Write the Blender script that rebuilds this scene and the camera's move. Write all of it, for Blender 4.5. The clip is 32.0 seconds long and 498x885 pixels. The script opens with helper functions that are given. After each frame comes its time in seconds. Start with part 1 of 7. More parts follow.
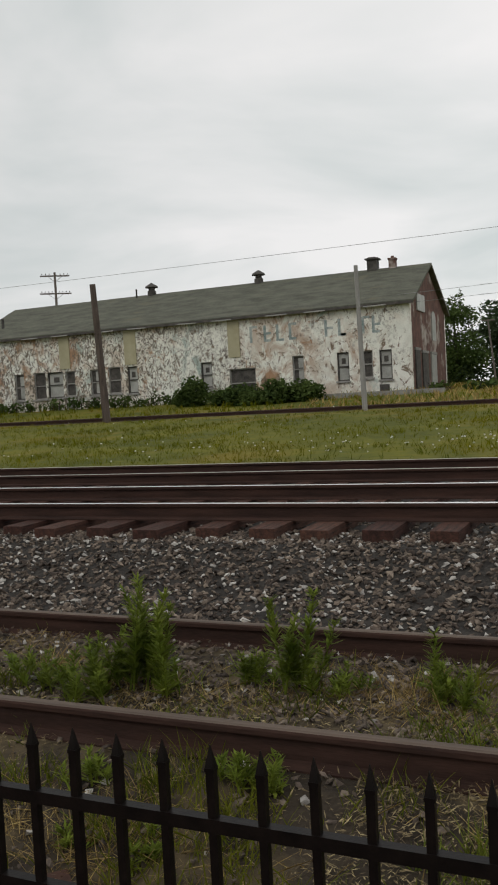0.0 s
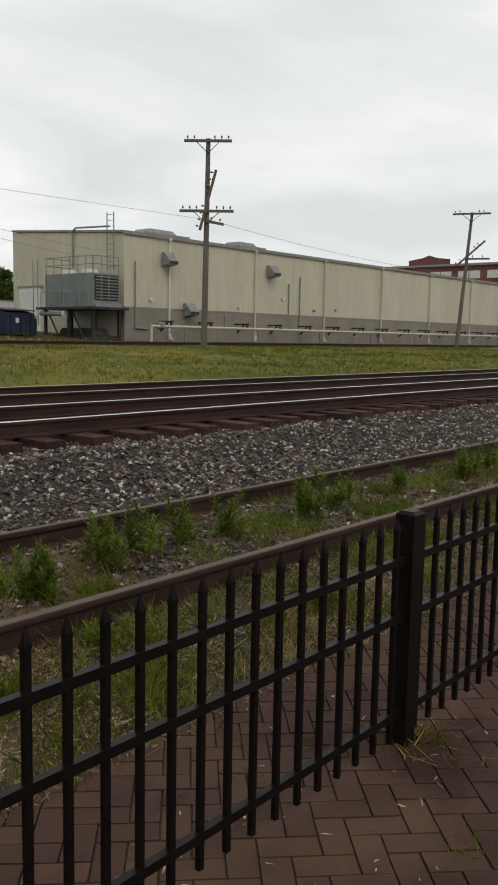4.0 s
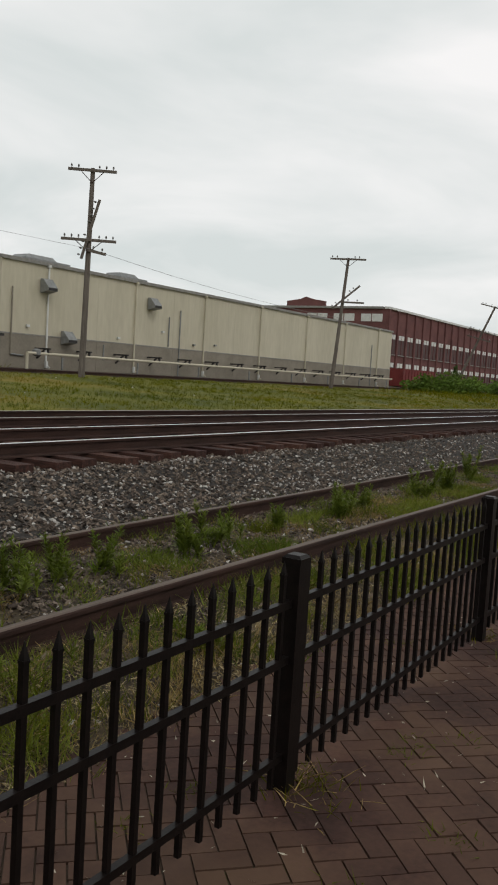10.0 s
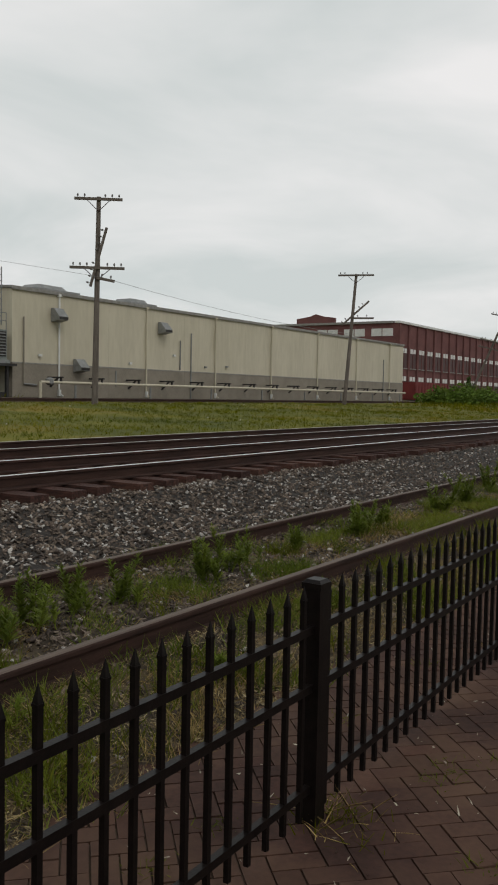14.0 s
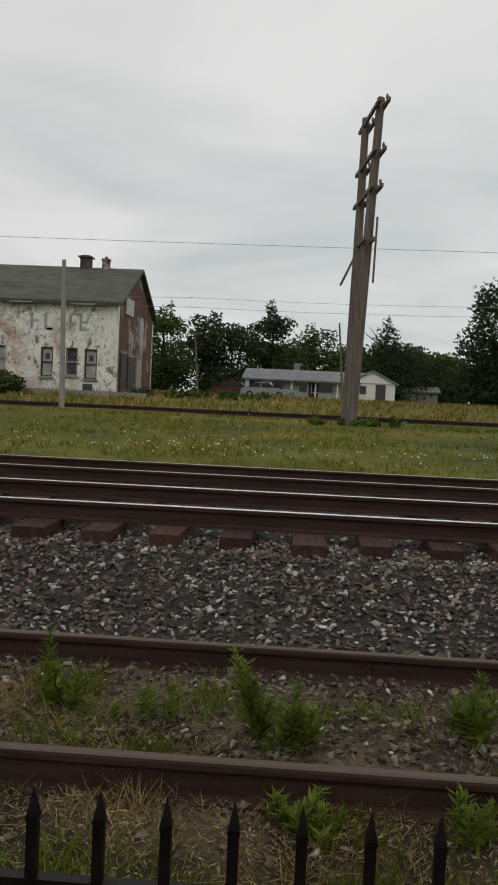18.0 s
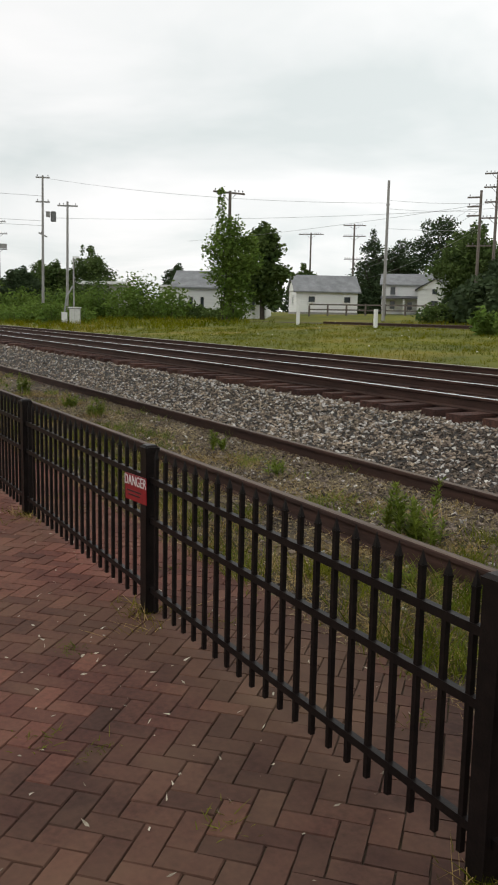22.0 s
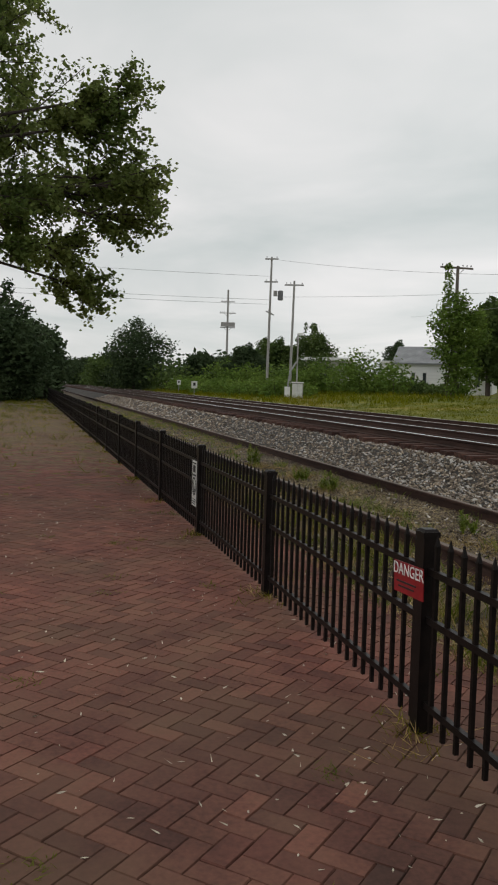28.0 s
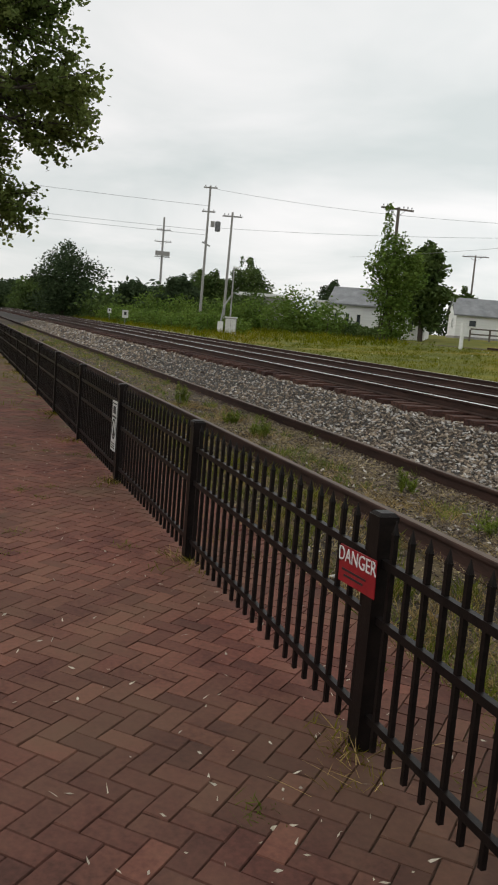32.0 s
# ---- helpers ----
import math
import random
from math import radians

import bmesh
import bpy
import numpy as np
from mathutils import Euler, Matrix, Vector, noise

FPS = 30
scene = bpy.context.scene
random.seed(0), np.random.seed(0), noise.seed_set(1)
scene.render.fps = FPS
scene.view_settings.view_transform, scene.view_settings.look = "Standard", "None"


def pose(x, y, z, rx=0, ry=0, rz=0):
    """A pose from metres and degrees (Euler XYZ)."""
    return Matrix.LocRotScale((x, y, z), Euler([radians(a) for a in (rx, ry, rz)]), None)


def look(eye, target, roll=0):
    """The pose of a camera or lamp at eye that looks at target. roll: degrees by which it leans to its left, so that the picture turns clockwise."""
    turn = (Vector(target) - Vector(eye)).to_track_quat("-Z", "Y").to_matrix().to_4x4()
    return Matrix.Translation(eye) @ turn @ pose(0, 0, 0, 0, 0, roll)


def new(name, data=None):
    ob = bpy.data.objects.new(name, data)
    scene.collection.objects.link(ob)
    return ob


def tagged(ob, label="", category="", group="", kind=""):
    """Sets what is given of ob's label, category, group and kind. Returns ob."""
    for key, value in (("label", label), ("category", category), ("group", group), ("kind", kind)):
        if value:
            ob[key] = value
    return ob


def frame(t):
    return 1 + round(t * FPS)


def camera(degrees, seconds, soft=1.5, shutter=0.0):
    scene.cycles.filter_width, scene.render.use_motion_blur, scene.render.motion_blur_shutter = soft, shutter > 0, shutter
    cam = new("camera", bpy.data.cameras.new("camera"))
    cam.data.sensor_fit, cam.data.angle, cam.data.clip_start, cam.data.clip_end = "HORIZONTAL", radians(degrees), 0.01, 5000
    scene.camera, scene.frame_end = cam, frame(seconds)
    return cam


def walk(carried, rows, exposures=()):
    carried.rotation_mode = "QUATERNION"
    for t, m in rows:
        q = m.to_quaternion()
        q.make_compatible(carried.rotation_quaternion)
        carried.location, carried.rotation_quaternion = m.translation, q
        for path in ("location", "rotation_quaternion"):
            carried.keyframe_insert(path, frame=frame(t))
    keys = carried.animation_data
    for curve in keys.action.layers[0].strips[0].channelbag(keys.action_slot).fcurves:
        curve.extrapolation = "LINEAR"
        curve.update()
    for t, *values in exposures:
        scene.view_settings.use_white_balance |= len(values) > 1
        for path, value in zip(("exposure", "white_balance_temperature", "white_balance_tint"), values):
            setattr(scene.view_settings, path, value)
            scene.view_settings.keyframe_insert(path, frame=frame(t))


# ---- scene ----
cam = camera(32.76, 32.0, soft=2.0)
PATH = [
    (0, look((-0.040, 0.365, 1.642), (-3.982, 9.542, 1.158), -3.10)),
    (0.5, look((-0.057, 0.433, 1.651), (-1.560, 10.317, 1.442), -2.91)),
    (1, look((0.057, 0.486, 1.631), (1.589, 10.367, 1.536), -0.27)),
    (1.5, look((0.144, 0.487, 1.619), (3.938, 9.733, 1.262), 0.92)),
    (2, look((0.144, 0.375, 1.654), (5.103, 9.033, 0.986), 0.55)),
    (2.5, look((0.362, 0.503, 1.612), (6.567, 8.313, 0.905), 1.98)),
    (3, look((0.589, 0.390, 1.616), (7.817, 7.234, 0.655), 3.31)),
    (3.5, look((0.588, 0.314, 1.647), (7.961, 6.987, 0.593), -0.40)),
    (4, look((0.705, 0.368, 1.572), (8.264, 6.799, 0.339), 1.06)),
    (4.5, look((0.650, 0.441, 1.615), (8.700, 6.291, 0.628), 2.63)),
    (6.5, look((0.731, 0.421, 1.612), (8.486, 6.692, 0.882), 3.27)),
    (7, look((0.716, 0.428, 1.605), (8.666, 6.468, 1.033), 0.84)),
    (7.5, look((0.701, 0.440, 1.600), (8.698, 6.418, 1.042), 0.81)),
    (8, look((0.680, 0.436, 1.607), (8.770, 6.283, 1.000), 4.53)),
    (8.5, look((0.677, 0.437, 1.603), (8.846, 6.164, 0.915), 4.32)),
    (9, look((0.689, 0.441, 1.598), (8.925, 6.063, 0.857), 3.80)),
    (9.5, look((0.691, 0.429, 1.596), (9.043, 5.872, 0.807), 3.54)),
    (10, look((0.690, 0.424, 1.601), (9.139, 5.715, 0.812), 3.51)),
    (10.5, look((0.690, 0.424, 1.599), (9.134, 5.719, 0.789), 2.37)),
    (11, look((0.696, 0.419, 1.601), (9.006, 5.902, 0.667), 2.06)),
    (11.5, look((0.696, 0.459, 1.591), (8.705, 6.362, 0.578), 3.73)),
    (12, look((0.714, 0.461, 1.585), (8.624, 6.494, 0.571), 3.14)),
    (12.5, look((0.708, 0.445, 1.591), (8.732, 6.331, 0.610), 2.74)),
    (13, look((0.741, 0.430, 1.597), (9.308, 5.525, 0.792), 4.72)),
    (13.5, look((0.707, 0.397, 1.602), (9.384, 5.300, 0.781), 3.28)),
    (14, look((0.753, 0.455, 1.611), (9.113, 5.914, 1.048), 1.09)),
    (14.5, look((0.678, 0.475, 1.621), (8.901, 6.132, 1.010), 1.57)),
    (16.5, look((0.624, 0.295, 1.611), (6.738, 8.023, -0.096), 2.93)),
    (17, look((0.527, 0.427, 1.602), (4.168, 9.652, 0.321), -1.84)),
    (17.5, look((0.380, 0.508, 1.633), (2.247, 10.304, 0.897), -0.47)),
    (18, look((0.281, 0.531, 1.599), (-0.320, 10.501, 1.124), 2.68)),
    (18.5, look((0.289, 0.449, 1.620), (-3.060, 9.856, 1.079), 0.74)),
    (19, look((0.269, 0.402, 1.609), (-6.626, 7.449, -0.066), -1.75)),
    (19.5, look((0.178, 0.346, 1.603), (-7.610, 6.273, -0.450), -4.67)),
    (20, look((0.013, 0.254, 1.616), (-8.624, 5.031, 0.011), -1.24)),
    (20.5, look((-0.004, 0.223, 1.627), (-8.962, 4.320, -0.099), -0.96)),
    (21, look((-0.011, 0.200, 1.627), (-9.035, 4.287, 0.262), 0.58)),
    (21.5, look((0.028, 0.210, 1.634), (-8.999, 4.246, 0.141), 1.46)),
    (22, look((0.103, 0.206, 1.631), (-8.501, 5.077, 0.132), 1.15)),
    (22.5, look((0.093, 0.222, 1.638), (-8.418, 5.277, 0.220), 1.18)),
    (23, look((0.096, 0.236, 1.637), (-8.467, 5.232, 0.326), -0.39)),
    (23.5, look((0.041, 0.261, 1.633), (-8.636, 5.047, 0.293), -0.09)),
    (24, look((0.020, 0.260, 1.641), (-8.690, 4.923, 0.092), -2.98)),
    (24.5, look((0.058, 0.220, 1.614), (-7.847, 5.961, -0.522), 1.68)),
    (26.5, look((-0.246, 0.237, 1.576), (-9.451, 4.105, 0.980), 0.50)),
    (27, look((-0.289, 0.216, 1.588), (-9.917, 2.895, 1.202), 1.20)),
    (27.5, look((-0.438, 0.258, 1.547), (-10.166, 2.422, 0.662), 2.30)),
    (28, look((-0.623, 0.192, 1.549), (-10.267, 2.760, 0.874), 1.60)),
    (28.5, look((-0.728, 0.139, 1.552), (-10.468, 2.308, 0.838), 3.10)),
    (29, look((-0.854, 0.179, 1.547), (-10.757, 1.291, 0.670), 3.50)),
    (29.5, look((-0.940, 0.232, 1.554), (-10.858, 1.265, 0.745), 5.75)),
    (30, look((-1.078, 0.248, 1.528), (-10.859, 1.722, 0.008), 3.50)),
    (30.5, look((-1.257, 0.216, 1.578), (-10.503, 3.485, -0.426), 2.70)),
    (31, look((-1.373, 0.229, 1.559), (-10.573, 3.669, -0.368), 3.50)),
    (31.5, look((-1.433, 0.289, 1.536), (-10.787, 3.563, 0.153), 4.30)),
    (32, look((-1.338, 0.407, 1.580), (-10.651, 3.790, 0.183), 4.70)),
]
EXPOSURES = [(0, -0.19), (1.0, -0.47), (2.0, -0.27), (4.0, -0.14), (7.0, -0.2), (13.5, -0.22), (14.0, -0.36), (14.5, -0.36), (17.0, -0.22), (18.0, -0.42), (19.0, 0.34), (20.0, 0.3), (21.0, 0.32), (23.0, 0.32), (24.0, 0.34), (27.0, 0.0), (28.0, 0.0), (29.0, 0.2), (30.0, 0.3), (31.0, 0.3), (32.0, 0.2)]

# ---- light ----
world = bpy.data.worlds.new("sky")
scene.world = world
world.use_nodes = True
wn, wl = world.node_tree.nodes, world.node_tree.links
wn.clear()


def build_world():
    """Overcast: a clear sky behind a closed cloud deck that brightens towards the zenith."""
    out = wn.new("ShaderNodeOutputWorld")
    bg = wn.new("ShaderNodeBackground")
    sky = wn.new("ShaderNodeTexSky")
    sky.sky_type = "NISHITA"
    sky.sun_disc = False
    sky.sun_elevation = radians(43)
    sky.sun_rotation = radians(150)
    co = wn.new("ShaderNodeTexCoord")
    sep = wn.new("ShaderNodeSeparateXYZ")
    wl.new(co.outputs["Generated"], sep.inputs[0])
    # cloud deck coordinates: direction over height
    zmax = wn.new("ShaderNodeMath")
    zmax.operation = "MAXIMUM"
    zmax.inputs[1].default_value = 0.0
    wl.new(sep.outputs[2], zmax.inputs[0])
    zadd = wn.new("ShaderNodeMath")
    zadd.operation = "ADD"
    zadd.inputs[1].default_value = 0.16
    wl.new(zmax.outputs[0], zadd.inputs[0])
    div = wn.new("ShaderNodeVectorMath")
    div.operation = "DIVIDE"
    comb = wn.new("ShaderNodeCombineXYZ")
    for i in range(3):
        wl.new(zadd.outputs[0], comb.inputs[i])
    wl.new(co.outputs["Generated"], div.inputs[0])
    wl.new(comb.outputs[0], div.inputs[1])
    n1 = wn.new("ShaderNodeTexNoise")
    n1.inputs["Scale"].default_value = 0.95
    n1.inputs["Detail"].default_value = 5
    n1.inputs["Roughness"].default_value = 0.52
    n1.inputs["Distortion"].default_value = 0.5
    wl.new(div.outputs[0], n1.inputs["Vector"])
    ramp = wn.new("ShaderNodeValToRGB")
    ramp.color_ramp.elements[0].position = 0.35
    ramp.color_ramp.elements[0].color = CLOUD_DARK
    ramp.color_ramp.elements[1].position = 0.68
    ramp.color_ramp.elements[1].color = CLOUD_LIGHT
    wl.new(n1.outputs["Fac"], ramp.inputs[0])
    # brighter towards the zenith, as under an overcast sky
    up = wn.new("ShaderNodeMapRange")
    up.inputs["From Min"].default_value = 0.0
    up.inputs["From Max"].default_value = 1.0
    up.inputs["To Min"].default_value = SKY_LOW
    up.inputs["To Max"].default_value = SKY_HIGH
    wl.new(zmax.outputs[0], up.inputs["Value"])
    mul = wn.new("ShaderNodeVectorMath")
    mul.operation = "SCALE"
    wl.new(ramp.outputs[0], mul.inputs[0])
    # the hidden sun leaves the sky brighter towards the north-east than in the west
    lobe = wn.new("ShaderNodeVectorMath")
    lobe.operation = "DOT_PRODUCT"
    lobe.inputs[1].default_value = (0.8 * SKY_LEAN, 0.6 * SKY_LEAN, 0.0)
    wl.new(co.outputs["Generated"], lobe.inputs[0])
    lean = wn.new("ShaderNodeMath")
    lean.operation = "MULTIPLY_ADD"
    lean.inputs[2].default_value = 1.0
    wl.new(lobe.outputs["Value"], lean.inputs[0])
    wl.new(up.outputs[0], lean.inputs[1])
    both = wn.new("ShaderNodeMath")
    both.operation = "MULTIPLY"
    wl.new(lean.outputs[0], both.inputs[0])
    wl.new(up.outputs[0], both.inputs[1])
    wl.new(both.outputs[0], mul.inputs["Scale"])
    skys = wn.new("ShaderNodeVectorMath")
    skys.operation = "SCALE"
    skys.inputs["Scale"].default_value = 0.06
    wl.new(sky.outputs[0], skys.inputs[0])
    mix = wn.new("ShaderNodeMix")
    mix.data_type = "RGBA"
    mix.inputs[0].default_value = 0.92
    wl.new(skys.outputs[0], mix.inputs[6])
    wl.new(mul.outputs[0], mix.inputs[7])
    wl.new(mix.outputs[2], bg.inputs["Color"])
    bg.inputs["Strength"].default_value = 1.0
    wl.new(bg.outputs[0], out.inputs[0])


CLOUD_DARK = (0.71, 0.755, 0.745, 1)
CLOUD_LIGHT = (1.0, 0.985, 0.975, 1)
SKY_LOW, SKY_HIGH, SKY_LEAN = 0.98, 0.98, 0.2
build_world()
sun = new("sun", bpy.data.lights.new("sun", "SUN"))
sun.data.energy = 0.75
sun.data.angle = radians(25)
sun.data.color = (1.0, 0.96, 0.9)
sun.matrix_world = look((0, 0, 60), (20, 35, 22))
scene.view_settings.exposure = 0.0

# ---- materials ----
MATS = {}


def mat(name, dark, light, scale=8.0, rough=0.8, bump=0.3, metal=0.0, fine=60.0, vary=0.0, island=0.0, depth=0.01, spots=None, stretch=None, laid=False):
    """A surface with broad stains, fine grain and relief. vary: change from object to object; island: from piece to piece.
    spots: a third colour and how much of the surface it takes; laid: stains run on from piece to piece."""
    if name in MATS:
        return MATS[name]
    m = bpy.data.materials.new(name)
    MATS[name] = m
    m.use_nodes = True
    nt = m.node_tree
    b = nt.nodes["Principled BSDF"]
    co = nt.nodes.new("ShaderNodeTexCoord")
    vec = co.outputs["Object"]
    if laid:
        vec = nt.nodes.new("ShaderNodeNewGeometry").outputs["Position"]
    if stretch:
        mp = nt.nodes.new("ShaderNodeMapping")
        mp.inputs["Scale"].default_value = stretch
        nt.links.new(vec, mp.inputs[0])
        vec = mp.outputs[0]

    def noisy(sc, detail=4.0, rgh=0.6):
        n = nt.nodes.new("ShaderNodeTexNoise")
        n.inputs["Scale"].default_value = sc
        n.inputs["Detail"].default_value = detail
        n.inputs["Roughness"].default_value = rgh
        nt.links.new(vec, n.inputs["Vector"])
        return n.outputs["Fac"]

    def math_(op, a, c):
        n = nt.nodes.new("ShaderNodeMath")
        n.operation = op
        for i, v in enumerate((a, c)):
            if isinstance(v, (int, float)):
                n.inputs[i].default_value = v
            else:
                nt.links.new(v, n.inputs[i])
        return n.outputs[0]

    broad, grain = noisy(scale), noisy(fine, 3.0)
    fac = math_("ADD", math_("MULTIPLY", broad, 0.65), math_("MULTIPLY", grain, 0.35))
    ramp = nt.nodes.new("ShaderNodeValToRGB")
    ramp.color_ramp.elements[0].position, ramp.color_ramp.elements[0].color = 0.36, (*dark, 1)
    ramp.color_ramp.elements[1].position, ramp.color_ramp.elements[1].color = 0.64, (*light, 1)
    nt.links.new(fac, ramp.inputs[0])
    col = ramp.outputs[0]
    if spots:
        sp = nt.nodes.new("ShaderNodeValToRGB")
        soft = spots[0][3] if len(spots[0]) > 3 else 0.05
        sp.color_ramp.elements[0].position, sp.color_ramp.elements[0].color = 1 - spots[1] - soft, (0, 0, 0, 1)
        sp.color_ramp.elements[1].position, sp.color_ramp.elements[1].color = 1 - spots[1] + soft, (1, 1, 1, 1)
        nt.links.new(noisy(spots[2], 5.0, 0.65), sp.inputs[0])
        mx = nt.nodes.new("ShaderNodeMix")
        mx.data_type = "RGBA"
        nt.links.new(sp.outputs[0], mx.inputs[0])
        nt.links.new(col, mx.inputs[6])
        mx.inputs[7].default_value = (*spots[0][:3], 1)
        col = mx.outputs[2]
    if vary or island:
        hsv = nt.nodes.new("ShaderNodeHueSaturation")
        if vary:
            info = nt.nodes.new("ShaderNodeObjectInfo")
            rnd, amount = info.outputs["Random"], vary
        else:
            info = nt.nodes.new("ShaderNodeNewGeometry")
            rnd, amount = info.outputs["Random Per Island"], island
        nt.links.new(math_("ADD", math_("MULTIPLY", rnd, 2 * amount), 1 - amount), hsv.inputs["Value"])
        nt.links.new(math_("ADD", math_("MULTIPLY", rnd, 0.03 * amount), 0.5 - 0.015 * amount), hsv.inputs["Hue"])
        nt.links.new(col, hsv.inputs["Color"])
        col = hsv.outputs[0]
    nt.links.new(col, b.inputs["Base Color"])
    b.inputs["Roughness"].default_value = rough
    b.inputs["Metallic"].default_value = metal
    b.inputs["Specular IOR Level"].default_value = 0.3
    if bump:
        bp = nt.nodes.new("ShaderNodeBump")
        bp.inputs["Strength"].default_value = bump
        bp.inputs["Distance"].default_value = depth
        nt.links.new(fac, bp.inputs["Height"])
        nt.links.new(bp.outputs[0], b.inputs["Normal"])
    return m


def leaf_mat(name, dark, light):
    return sheer(mat(name, dark, light, scale=0.6, rough=0.6, bump=0.0, fine=5.0, island=0.35))


def sheer(m, amount=0.38):
    """Lets part of the light through, as leaves and blades do."""
    nt = m.node_tree
    b = nt.nodes["Principled BSDF"]
    b.inputs["Specular IOR Level"].default_value = 0.08
    tr = nt.nodes.new("ShaderNodeBsdfTranslucent")
    nt.links.new(b.inputs["Base Color"].links[0].from_socket, tr.inputs["Color"])
    mx = nt.nodes.new("ShaderNodeMixShader")
    mx.inputs[0].default_value = amount
    nt.links.new(b.outputs[0], mx.inputs[1])
    nt.links.new(tr.outputs[0], mx.inputs[2])
    nt.links.new(mx.outputs[0], nt.nodes["Material Output"].inputs[0])
    return m


def glow(name, colour, strength):
    m = bpy.data.materials.new(name)
    m.use_nodes = True
    b = m.node_tree.nodes["Principled BSDF"]
    b.inputs["Base Color"].default_value = (*colour, 1)
    b.inputs["Emission Color"].default_value = (*colour, 1)
    b.inputs["Emission Strength"].default_value = strength
    return m


def glass(name="window_glass", colour=(0.02, 0.025, 0.028), rough=0.08):
    if name in MATS:
        return MATS[name]
    m = mat(name, colour, tuple(c * 1.6 for c in colour), scale=2, rough=rough, bump=0.02)
    m.node_tree.nodes["Principled BSDF"].inputs["Specular IOR Level"].default_value = 0.5
    return m


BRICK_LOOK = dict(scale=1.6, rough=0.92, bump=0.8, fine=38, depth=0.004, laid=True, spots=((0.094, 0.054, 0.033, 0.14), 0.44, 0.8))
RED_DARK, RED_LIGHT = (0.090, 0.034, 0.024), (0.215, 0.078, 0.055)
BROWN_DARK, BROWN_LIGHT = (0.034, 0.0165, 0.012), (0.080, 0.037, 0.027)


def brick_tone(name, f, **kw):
    """Paving brick between the lighter red and the dark brown."""
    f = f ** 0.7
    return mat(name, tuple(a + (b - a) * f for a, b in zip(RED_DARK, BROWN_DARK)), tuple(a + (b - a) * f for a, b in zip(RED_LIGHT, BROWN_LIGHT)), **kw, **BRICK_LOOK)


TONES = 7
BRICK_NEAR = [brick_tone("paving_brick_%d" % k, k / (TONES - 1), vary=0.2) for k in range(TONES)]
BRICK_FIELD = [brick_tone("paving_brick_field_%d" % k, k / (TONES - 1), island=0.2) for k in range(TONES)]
BRICK_DUSTY = mat("dusty_paving_brick", (0.076, 0.046, 0.027), (0.150, 0.086, 0.050), 1.6, 0.95, 0.6, fine=38, island=0.13, depth=0.004, laid=True, spots=((0.125, 0.092, 0.040, 0.14), 0.47, 0.5))
SAND = mat("joint_sand", (0.045, 0.031, 0.021), (0.105, 0.072, 0.050), 3, 0.95, 0.5, fine=90, spots=((0.075, 0.075, 0.025), 0.40, 1.6))
DIRT = mat("cinder_dirt", (0.020, 0.015, 0.011), (0.060, 0.045, 0.029), 5, 0.95, 0.8, fine=50, depth=0.02, spots=((0.105, 0.078, 0.042), 0.46, 1.4))
BALLAST = mat("ballast_bed", (0.014, 0.012, 0.011), (0.055, 0.048, 0.042), 14, 0.95, 1.0, fine=40, depth=0.03)
STONE = mat("ballast_stone", (0.026, 0.020, 0.016), (0.215, 0.166, 0.132), 7, 0.85, 0.4, fine=70, island=0.6)
# ballast stone again, lightened: the brighter westward exposure is put into its colour
STONE_BRIGHT = mat("brightened_ballast_stone", (0.040, 0.031, 0.024), (0.36, 0.285, 0.215), 7, 0.85, 0.4, fine=70, island=0.6)
STONE_PALE = mat("ballast_stone_pale", (0.30, 0.28, 0.26), (0.52, 0.49, 0.45), 9, 0.8, 0.4, fine=70, island=0.3)
RUST = mat("rusted_rail", (0.020, 0.0095, 0.007), (0.058, 0.028, 0.020), 5, 0.85, 0.4, 0.0, 60, stretch=(0.3, 3, 3))
RAILTOP = mat("worn_rail_head", (0.78, 0.78, 0.78), (0.92, 0.92, 0.91), 3, 0.18, 0.03, 1.0, 60, stretch=(0.2, 4, 4))
RAILTOP_SECOND = mat("part_worn_rail_head", (0.36, 0.34, 0.29), (0.52, 0.50, 0.44), 3, 0.34, 0.05, 1.0, 60, stretch=(0.2, 4, 4))
RAILTOP_DULL = mat("dull_rail_head", (0.060, 0.041, 0.030), (0.130, 0.092, 0.068), 3, 0.6, 0.1, 0.0, 60, stretch=(0.2, 4, 4))
TIE = mat("tie_wood", (0.020, 0.012, 0.010), (0.098, 0.042, 0.030), 4, 0.9, 0.9, fine=30, vary=0.4, depth=0.012, stretch=(8, 1, 8))
TIE_FAR = mat("tie_wood_far", (0.026, 0.016, 0.013), (0.095, 0.048, 0.036), 4, 0.9, 0.9, fine=30, island=0.4, depth=0.012, stretch=(8, 1, 8))
BLACK = mat("black_fence_paint", (0.004, 0.003, 0.003), (0.011, 0.0075, 0.0065), 20, 0.42, 0.15, fine=120)
BLACK.node_tree.nodes["Principled BSDF"].inputs["Specular IOR Level"].default_value = 0.14
GRASSBED = mat("grass_ground", (0.045, 0.062, 0.002), (0.150, 0.140, 0.005), 0.35, 0.95, 0.8, fine=4, depth=0.05, spots=((0.20, 0.150, 0.020, 0.10), 0.38, 0.22))
GRASS = sheer(mat("grass_blades", (0.052, 0.078, 0.0015), (0.185, 0.178, 0.005), 0.30, 0.7, 0.0, fine=1.2, island=0.16, spots=((0.225, 0.172, 0.018, 0.12), 0.38, 0.22)))
DRYGRASS = sheer(mat("dry_grass", (0.25, 0.17, 0.060), (0.48, 0.35, 0.15), 3, 0.8, 0.0, fine=20, island=0.4), 0.25)
